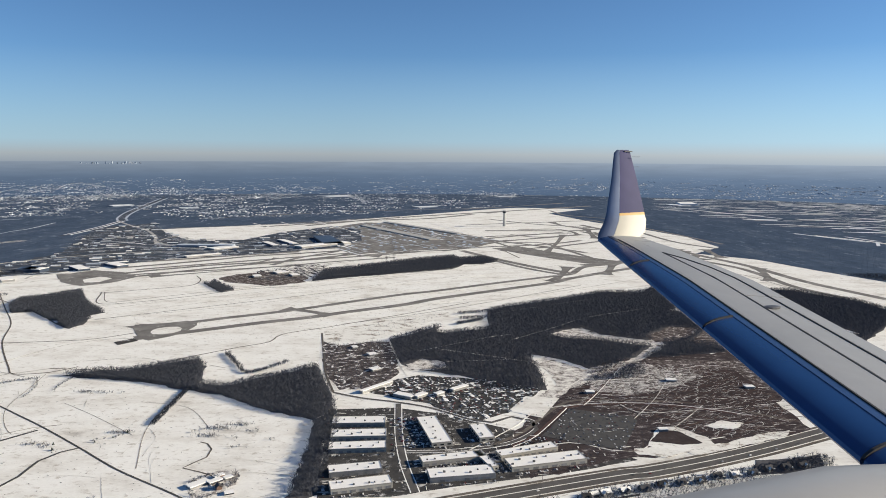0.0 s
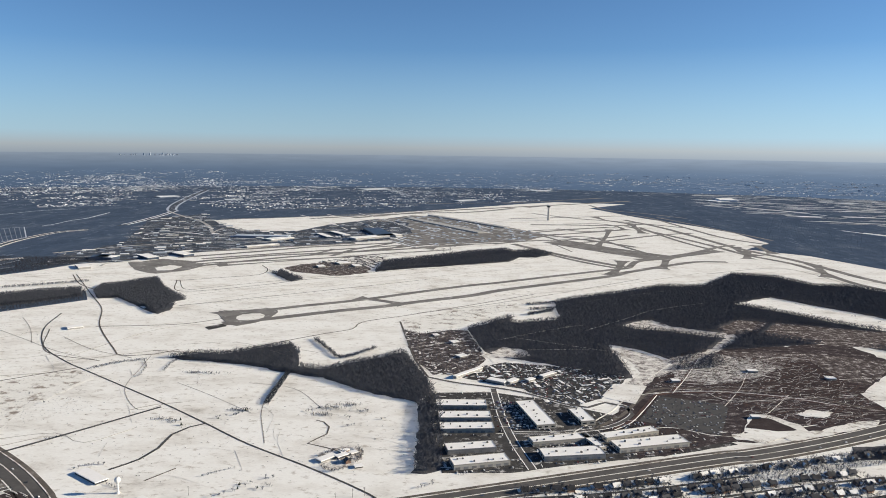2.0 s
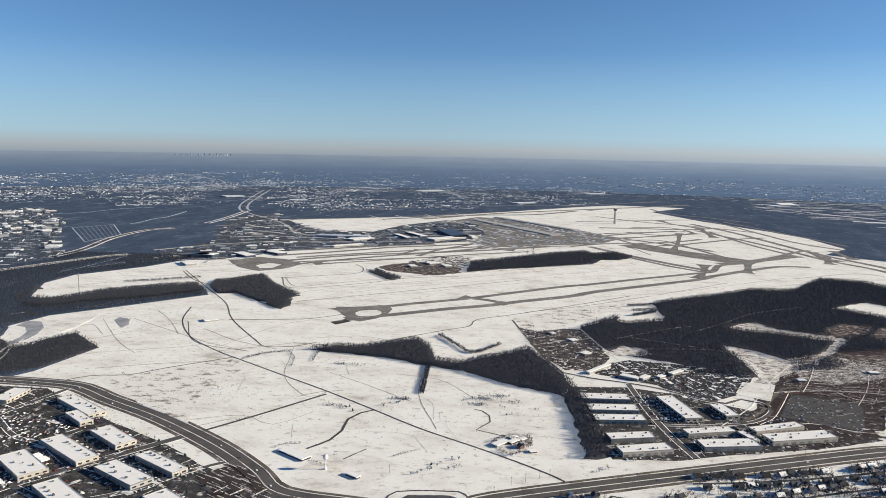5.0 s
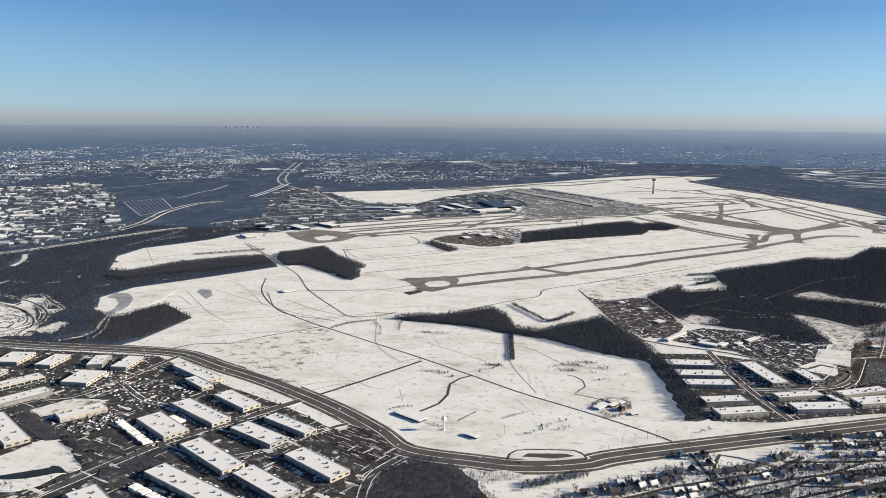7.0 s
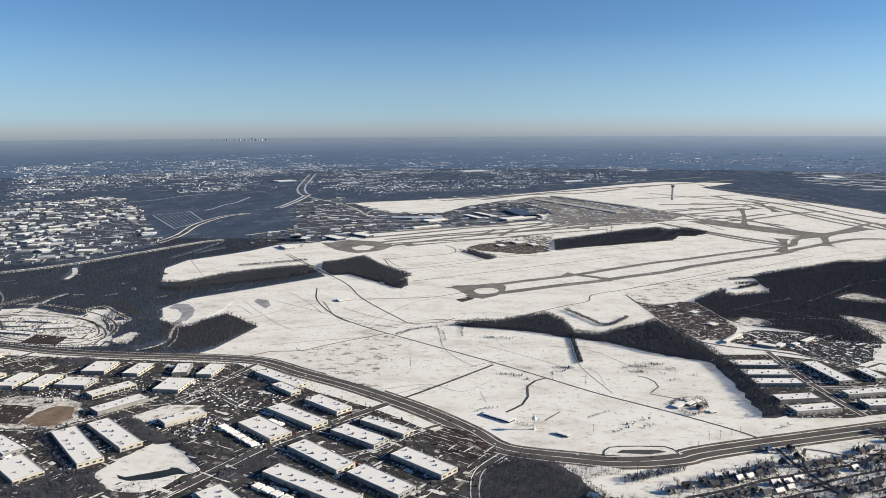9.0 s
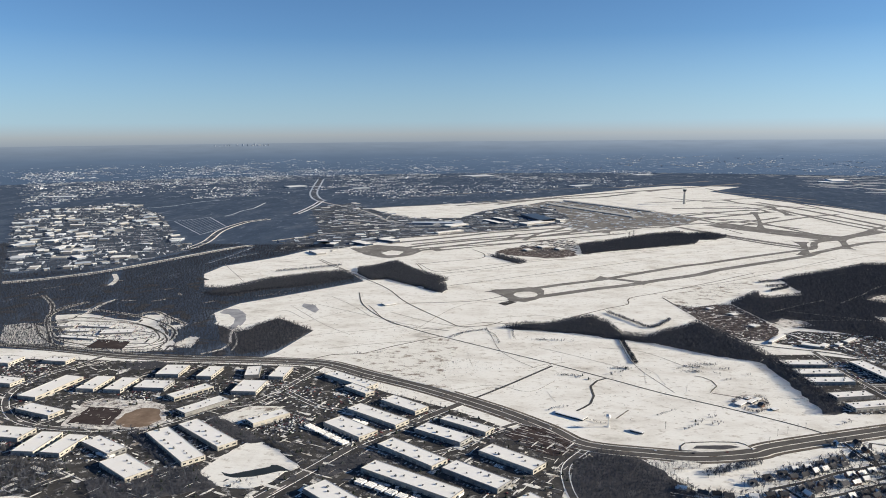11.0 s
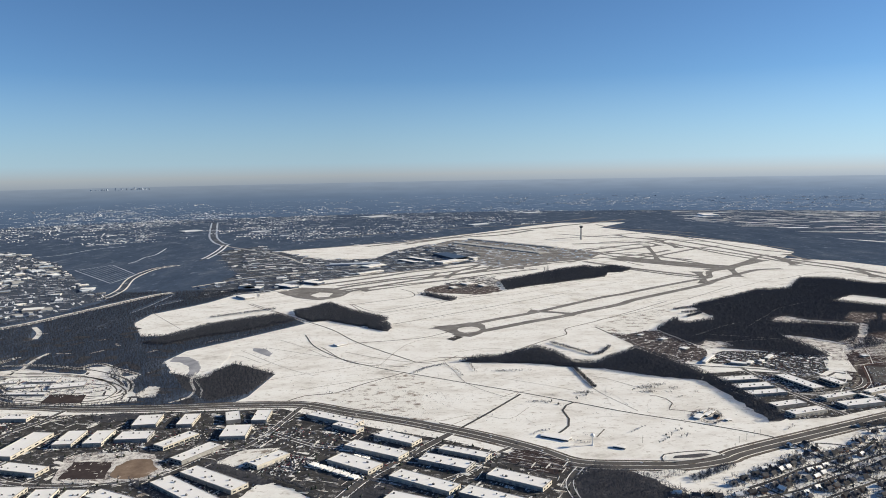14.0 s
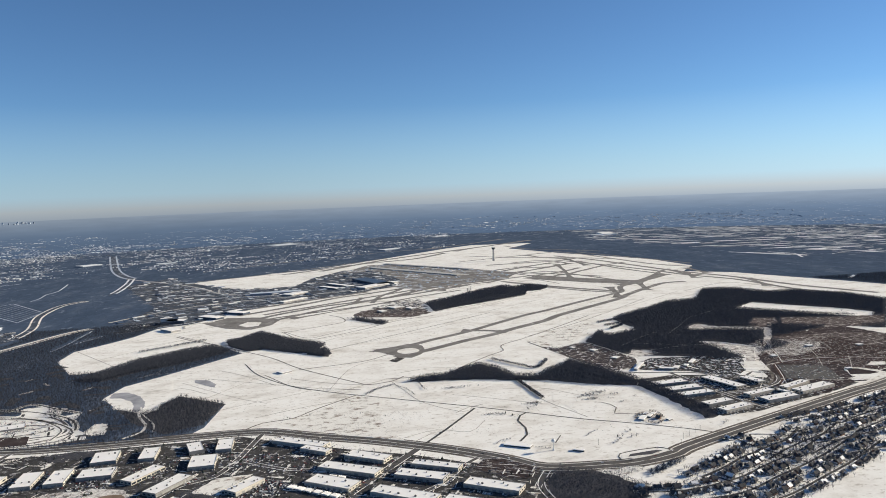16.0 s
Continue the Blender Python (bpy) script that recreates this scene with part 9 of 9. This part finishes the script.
ribbon("road", [(-20.1, 299.1), (14.6, 305.1), (54.2, 315.2), (99.4, 330.2)], 1.8, 0.12, dark_tar, "residential street swept clear", "road")
ribbon("snow_bank", [(-20.1, 299.1), (14.6, 305.1), (54.2, 315.2), (99.4, 330.2)], 0.6, 0.105, roof_snow, "ploughed snow along the street", "snow", offset=1.3, step=4)
ribbon("snow_bank", [(-20.1, 299.1), (14.6, 305.1), (54.2, 315.2), (99.4, 330.2)], 0.6, 0.105, roof_snow, "ploughed snow along the street", "snow", offset=-1.3, step=4)
STREETS.append([(-20.1, 299.1), (14.6, 305.1), (54.2, 315.2), (99.4, 330.2)])
ribbon("road", [(-33.3, 275.5), (4.2, 280.5), (40.7, 288.2), (66.1, 294.7)], 1.8, 0.12, dark_tar, "residential street swept clear", "road")
ribbon("snow_bank", [(-33.3, 275.5), (4.2, 280.5), (40.7, 288.2), (66.1, 294.7)], 0.6, 0.105, roof_snow, "ploughed snow along the street", "snow", offset=1.3, step=4)
ribbon("snow_bank", [(-33.3, 275.5), (4.2, 280.5), (40.7, 288.2), (66.1, 294.7)], 0.6, 0.105, roof_snow, "ploughed snow along the street", "snow", offset=-1.3, step=4)
STREETS.append([(-33.3, 275.5), (4.2, 280.5), (40.7, 288.2), (66.1, 294.7)])
ribbon("road", [(-34.6, 250.4), (-5.0, 252.9), (36.0, 262.5)], 1.8, 0.12, dark_tar, "residential street swept clear", "road")
ribbon("snow_bank", [(-34.6, 250.4), (-5.0, 252.9), (36.0, 262.5)], 0.6, 0.105, roof_snow, "ploughed snow along the street", "snow", offset=1.3, step=4)
ribbon("snow_bank", [(-34.6, 250.4), (-5.0, 252.9), (36.0, 262.5)], 0.6, 0.105, roof_snow, "ploughed snow along the street", "snow", offset=-1.3, step=4)
STREETS.append([(-34.6, 250.4), (-5.0, 252.9), (36.0, 262.5)])
ribbon("road", [(-37.9, 224.9), (-13.4, 227.9), (6.2, 230.7)], 1.8, 0.12, dark_tar, "residential street swept clear", "road")
ribbon("snow_bank", [(-37.9, 224.9), (-13.4, 227.9), (6.2, 230.7)], 0.6, 0.105, roof_snow, "ploughed snow along the street", "snow", offset=1.3, step=4)
ribbon("snow_bank", [(-37.9, 224.9), (-13.4, 227.9), (6.2, 230.7)], 0.6, 0.105, roof_snow, "ploughed snow along the street", "snow", offset=-1.3, step=4)
STREETS.append([(-37.9, 224.9), (-13.4, 227.9), (6.2, 230.7)])
taken = []


def clear_of(x, y, gap):
    if any((x - a) ** 2 + (y - b) ** 2 < gap * gap for a, b in taken):
        return False
    taken.append((x, y))
    return True


for k in range(13):
    x, y = 72 + 10.2 * k, 325.5 + 3.15 * k + (k * 5 % 3) * 0.9
    if clear_of(x, y, 4.2):
        house(x, y, 17 + k * 7 % 9, 860 + k, 4.6, 3.0)
for k, (x, y) in enumerate(ROW):
    if clear_of(x, y, 3.5):
        house(x, y, 12, 300 + k, 3.6, 2.8)
k = 0
for s_index, line in enumerate(STREETS):
    p = smooth(line, 1.0)
    since = 0.0
    for a, b in zip(p, p[1:]):
        since += (b - a).length
        if since < 6.6:
            continue
        since = 0.0
        d = (b - a).normalized()
        for side in (-1, 1):
            k += 1
            q = a + Vector((-d.y, d.x)) * side * (4.4 + k * 29 % 23 * 0.08) + d * (k * 17 % 19 - 9) * 0.16
            if k % 7 != 4 and clear_of(q.x, q.y, 4.9) and min((q - c).length for other in STREETS if other is not line for c in smooth(other, 4.0)) > 3.4:
                house(q.x, q.y, math.degrees(math.atan2(d.y, d.x)) + (180 if side > 0 else 0) + (k * 37 % 13 - 6), 400 + k)
                ribbon("driveway", [tuple(a + d * 1.6), tuple(a + d * 1.6 + Vector((-d.y, d.x)) * side * 5.2)], 0.9, 0.1, dark_tar, "short cleared driveway to a house", "driveway", low=0.0)
for k, (x, y) in enumerate(taken):
    for j in range(k % 4 == 0):
        a = k * 2.4 + j * 1.5
        tx1, ty1 = x + 3.9 * math.cos(a), y + 3.9 * math.sin(a)
        lone_tree(tx1, ty1, 1.8 + (k * 3 + j) % 4 * 0.5, k + j, (k + j) % 4 == 0)
hx, hy = np.array([t[0] for t in taken]), np.array([t[1] for t in taken])
rng_h = np.random.default_rng(99)
kx, ky = np.concatenate([hx + rng_h.uniform(-5.5, 5.5, len(hx)) for _ in range(22)]), np.concatenate([hy + rng_h.uniform(-5.5, 5.5, len(hx)) for _ in range(22)])
grove("garden_trees", kx, ky, 2.8, bark, BARE, 98, None, "bare garden trees among houses", "trees")
for k, outline in enumerate(([(74, 330), (95, 338), (117, 345), (139, 353), (163, 361), (188, 370), (215, 378), (212, 362), (186, 350), (158, 342), (135, 334), (103, 323), (78, 316)], [(190.1, 373.8), (208.3, 379.3), (218.0, 374.1), (208.8, 362.3), (186.4, 359.3)], [(-147.4, 228.1), (-126.0, 239.2), (-100.4, 252.5), (-97.7, 247.7), (-122.0, 233.7), (-143.6, 220.6)])):
    grove("garden_trees", *scatter(outline, 1.7, np.random.default_rng(170 + k)), 2.2, bark, BARE, 170 + k, None, "bare trees and shrubs along back gardens", "trees", 1.2)
hedge_line = np.array([tuple(q) for q in smooth([(-173.6, 487.9), (-173.2, 471.1), (-172.8, 451.0), (-172.4, 434.4), (-172.1, 420.9)], 1.2)])
rng_h = np.random.default_rng(310)
hedge_line = np.repeat(hedge_line, 11, 0) + rng_h.uniform(-1.7, 1.7, (11 * len(hedge_line), 2))
grove("hedgerow", hedge_line[:, 0], hedge_line[:, 1], 2.4, shaded_twigs, TUFTS, 310, None, "dense bare hedge across a snowy field", "hedge", 1.2)
for k, (x, y) in enumerate([(-241.1, 482.1), (-226.2, 389.6), (-185.4, 407.9), (-128.9, 415.7), (-118.2, 421.4), (-131.8, 403.2)]):
    a, b = rng_h.normal(0, 1, (2, 70))
    grove("thicket", x + 4.0 * a, y + 1.3 * b, 1.5, shaded_twigs, TUFTS, 311 + k, None, "low bare thicket standing in a snowy field", "shrubs", 1.4)
slab("basin_bank", [(-173.4, 263.4), (-168.3, 271.6), (-153.1, 275.8), (-138.2, 274.9), (-131.0, 269.1), (-149.2, 263.4)], 0.17, snow, "snowy banks of a retention basin", "ground", step=5, amount=1.2)
ribbon("farm_track", [(-173.6, 262.0), (-172.2, 269.1), (-168.9, 273.7), (-153.0, 276.5), (-138.7, 277.0), (-135.3, 274.4), (-132.8, 267.6)], 0.7, 0.23, dark_tar, "cleared track round a retention basin", "track")
# Dark water given a matte colour so that it mirrors no sky.
slab("basin", [(-166.6, 266.1), (-163.0, 270.6), (-143.2, 272.3), (-139.2, 269.8), (-148.7, 266.2)], 0.21, litter, "dark water of a retention basin in matte litter colour", "ground", step=3, amount=0.4)

# ---- aircraft wing beside the first viewpoint ----
wing_paint = surface("grey_wing_paint", [(0.3, (0.26, 0.268, 0.272)), (0.7, (0.31, 0.314, 0.318))], 1.5, 5, 0.5, 0.05, 6, spec=0.3)
polished = surface("polished_leading_edge", [(0.3, (0.24, 0.27, 0.33)), (0.7, (0.31, 0.34, 0.4))], 1.2, 4, 0.3, 0.04, 8, metal=1.0)
# The sky's reflection in polished metal slats, painted as a blue base colour.
slat_sky_blue = surface("slat_sky_reflection", [(0.3, (0.006, 0.034, 0.12)), (0.7, (0.01, 0.048, 0.16))], 2, 4, 0.25, 0.05, 6, spec=0.5)
winglet_violet = surface("violet_blue_paint", [(0.3, (0.03, 0.033, 0.1)), (0.7, (0.044, 0.044, 0.125))], 0.8, 4, 0.6, 0.08, 5, spec=0.12)
winglet_white = surface("white_wing_paint", [(0.3, (0.38, 0.355, 0.29)), (0.7, (0.44, 0.415, 0.345))], 0.8, 4, 0.35, spec=0.5)
gold_line = surface("gold_stripe", [(0.3, (0.55, 0.34, 0.11)), (0.7, (0.62, 0.4, 0.15))], 0.5, 3, 0.4)
seam_dark = surface("dark_panel_seam", [(0.3, (0.02, 0.02, 0.022)), (0.7, (0.04, 0.04, 0.04))], 0.5, 3, 0.7)
cowl_paint = surface("pale_cowl_paint", [(0.3, (0.3, 0.295, 0.275)), (0.7, (0.37, 0.36, 0.34))], 1.5, 5, 0.35, 0.04, 5)
wing = tagged(new("aircraft_wing"), "grey airliner wing, slats coloured by reflected sky, violet winglet", "aircraft wing")
wing.matrix_world = Matrix(((0.9121, -0.41, 0, 1.523), (0.41, 0.9121, 0, -10.742), (0, 0, 1, 163.842), (0, 0, 0, 1)))
# span, leading edge, trailing edge, height
STATIONS = [(0.3, 3.90, 6.05, -2.71), (3.0, 5.0, 7.1, -2.445), (5.1, 5.85, 7.90, -2.237), (8.28, 7.14, 9.05, -1.922), (10.6, 8.07, 9.46, -1.692), (11.5, 8.44, 9.44, -1.60)]


def wing_point(s, k, up, lift=0.0):
    """A point of the wing's skin: span s, share k of the chord, upper or lower side."""
    for (s0, l0, t0, z0), (s1, l1, t1, z1) in zip(STATIONS, STATIONS[1:]):
        if s <= s1 or s1 == STATIONS[-1][0]:
            break
    q = (s - s0) / (s1 - s0)
    le, te, z = l0 + (l1 - l0) * q, t0 + (t1 - t0) * q, z0 + (z1 - z0) * q
    c = te - le
    t = 0.6 * c * (0.2969 * math.sqrt(max(k, 0)) - 0.126 * k - 0.3516 * k * k + 0.2843 * k ** 3 - 0.1036 * k ** 4)
    return (le + c * k, s, z + (t if up else -0.8 * t) + lift)


def skin(name, s0, s1, ks, material, label="", sides=(True, False), lift=0.0, n=8):
    """A stretch of the wing between two spans, over the chord shares ks, closed underneath."""
    loop = [(k, True) for k in reversed(ks)] + [(k, False) for k in ks if k > ks[0] or ks[0] > 0]
    v, f, m = [], [], len(loop)
    for i in range(n + 1):
        s = s0 + (s1 - s0) * i / n
        v += [wing_point(s, k, up, lift) for k, up in loop]
    for i in range(n):
        for j in range(m):
            a, b = i * m + j, i * m + (j + 1) % m
            f.append((a, b, b + m, a + m))
    f += [tuple(range(m - 1, -1, -1)), tuple(range(n * m, n * m + m))]
    ob = mesh_object(name, v, f, material, wing, label)
    for p in ob.data.polygons:
        p.use_smooth = True
    ob.data.set_sharp_from_angle(angle=radians(25))
    return ob


skin("main_skin", 0.3, 11.5, [0.30, 0.36, 0.45, 0.58], wing_paint, "light grey painted upper skin", n=20)
NOSE = [0.0, 0.008, 0.025, 0.06, 0.11, 0.17, 0.25]
for s0, s1 in ((0.3, 3.66), (3.7, 6.66), (6.69, 9.5), (9.53, 11.46)):
    skin("slat", s0, s1, NOSE, slat_sky_blue, "bare leading-edge slat coloured with the sky's blue reflection", lift=-0.01)
skin("slat_lip", 0.3, 11.5, [0.24, 0.27, 0.30], polished, "bare metal strip behind the slats", n=20, lift=-0.004)
for s0, s1 in ((0.3, 4.2), (4.23, 7.4)):
    skin("flap", s0, s1, [0.585, 0.7, 0.85, 1.0], wing_paint, "light grey flap", lift=-0.004)
skin("aileron", 7.43, 11.0, [0.585, 0.7, 0.85, 1.0], wing_paint, "light grey aileron", lift=-0.004)
skin("tip_fairing", 11.02, 11.5, [0.585, 0.7, 0.85, 1.0], wing_paint)


def seam(points, width=0.03):
    """A dark joint lying on the upper skin: points of (span, chord share)."""
    p = [Vector(wing_point(s, k, True, 0.006)) for s, k in points]
    v, f = [], []
    for i, q in enumerate(p):
        d = (p[min(i + 1, len(p) - 1)] - p[max(i - 1, 0)]).normalized()
        w = Vector((-d.y, d.x, 0)) * width / 2
        v += [q + w, q - w, q + w - Vector((0, 0, 0.02)), q - w - Vector((0, 0, 0.02))]
    for i in range(len(p) - 1):
        a, b = 4 * i, 4 * i + 4
        f += [(a + 1, b + 1, b, a), (a, b, b + 2, a + 2), (a + 1, a + 3, b + 3, b + 1)]
    mesh_object("panel_seam", v, f, seam_dark, wing)


seam([(0.4 + 0.33 * i, 0.585) for i in range(30)], 0.026)
seam([(10.0, 0.585), (9.6, 0.72), (9.0, 0.82)], 0.03)
seam([(9.0 - 0.33 * i, 0.82) for i in range(24)], 0.022)
seam([(0.4 + 0.37 * i, 0.30) for i in range(30)], 0.02)
for s in (3.68, 6.675, 9.515):
    seam([(s, k) for k in (0.004, 0.02, 0.06, 0.11, 0.17, 0.235)], 0.03)
bm = bmesh.new()
bmesh.ops.create_uvsphere(bm, u_segments=12, v_segments=6, radius=0.09, matrix=Matrix.Translation(wing_point(6.9, 0.66, True)) @ Matrix.Diagonal((1.6, 1, 0.25, 1)))
part("fuel_cap", bm, galvanised, wing, "small dark access cap")

# winglet: leading edge, trailing edge at heights, leaning outwards
WINGLET = [(8.44, 9.44, 11.50, -1.60), (8.50, 9.62, 11.55, -1.5), (8.70, 9.71, 11.65, -1.28), (8.76, 9.70, 11.69, -1.18), (8.78, 9.70, 11.70, -1.13), (9.02, 9.65, 11.9, -0.5), (9.20, 9.60, 12.08, 0.03), (9.28, 9.57, 12.1, 0.09)]


def fin(name, rows, ks, material, label=""):
    v, f, m = [], [], 2 * len(ks)
    for le, te, s, z in rows:
        c = te - le
        for k in ks:
            v.append((le + c * k, s - 0.05 * c * math.sin(math.pi * min(1, k ** 0.6)), z))
        for k in reversed(ks):
            v.append((le + c * k, s + 0.05 * c * math.sin(math.pi * min(1, k ** 0.6)), z))
    n = len(rows)
    for i in range(n - 1):
        for j in range(m):
            a, b = i * m + j, i * m + (j + 1) % m
            f.append((a, b, b + m, a + m))
    f += [tuple(range(m - 1, -1, -1)), tuple(range((n - 1) * m, n * m))]
    ob = mesh_object(name, v, f, material, wing, label)
    bm = bmesh.new()
    bm.from_mesh(ob.data)
    bmesh.ops.recalc_face_normals(bm, faces=bm.faces[:])
    bm.to_mesh(ob.data)
    bm.free()
    for p in ob.data.polygons:
        p.use_smooth = True
    ob.data.set_sharp_from_angle(angle=radians(40))
    return ob


BACK = [0.305, 0.4, 0.55, 0.75, 1.0]
fin("winglet_base", WINGLET[:4], BACK, winglet_white, "white lower winglet")
fin("gold_stripe", WINGLET[3:5], BACK, gold_line, "gold stripe across the winglet")
fin("winglet_panel", WINGLET[4:], BACK, winglet_violet, "violet-blue winglet panel")
fin("winglet_edge", WINGLET, [0.0, 0.02, 0.08, 0.18, 0.30], polished, "bare metal winglet leading edge")
boxes("tip_light", [(9.45, 12.06, 0.05, 9.64, 12.1, 0.07)], galvanised, wing)
for z in (-0.05, -0.25):
    boxes("static_wick", [(9.6, 12.0, z, 9.78, 12.006, z + 0.006)], seam_dark, wing)

# engine cowl ahead of the wing
cowl = tagged(new("engine_cowl"), "pale grey engine cowling under the wing", "engine")
cowl.matrix_world = wing.matrix_world.copy()
cowl_v, cowl_f = [], []
PROFILE = ((1.55, 0.66), (1.66, 0.78), (2.1, 0.88), (3.0, 0.93), (4.4, 0.89), (5.2, 0.78), (5.9, 0.6))
for x, r in PROFILE:
    for k in range(28):
        a = 2 * math.pi * k / 28
        cowl_v.append((x, 2.95 + r * math.cos(a), -2.92 + r * math.sin(a)))
for i in range(len(PROFILE) - 1):
    for k in range(28):
        a, b = i * 28 + k, i * 28 + (k + 1) % 28
        cowl_f.append((a, a + 28, b + 28, b))
cowl_f += [tuple(range(28)), tuple(range(len(PROFILE) * 28 - 1, (len(PROFILE) - 1) * 28 - 1, -1))]
ob = mesh_object("shell", cowl_v, cowl_f, cowl_paint, cowl)
for p in ob.data.polygons:
    p.use_smooth = len(p.vertices) == 4
for x, r in ((2.1, 0.885), (4.4, 0.885)):
    ring_points = [(x, 2.95 + r * math.cos(a), -2.92 + r * math.sin(a)) for a in (2 * math.pi * k / 28 for k in range(28))]
    v = [q for p in ring_points for q in (p, (p[0] + 0.02, p[1], p[2]))]
    mesh_object("cowl_seam", v, [(2 * k, 2 * k + 1, (2 * k + 3) % 56, (2 * k + 2) % 56) for k in range(28)], seam_dark, cowl)
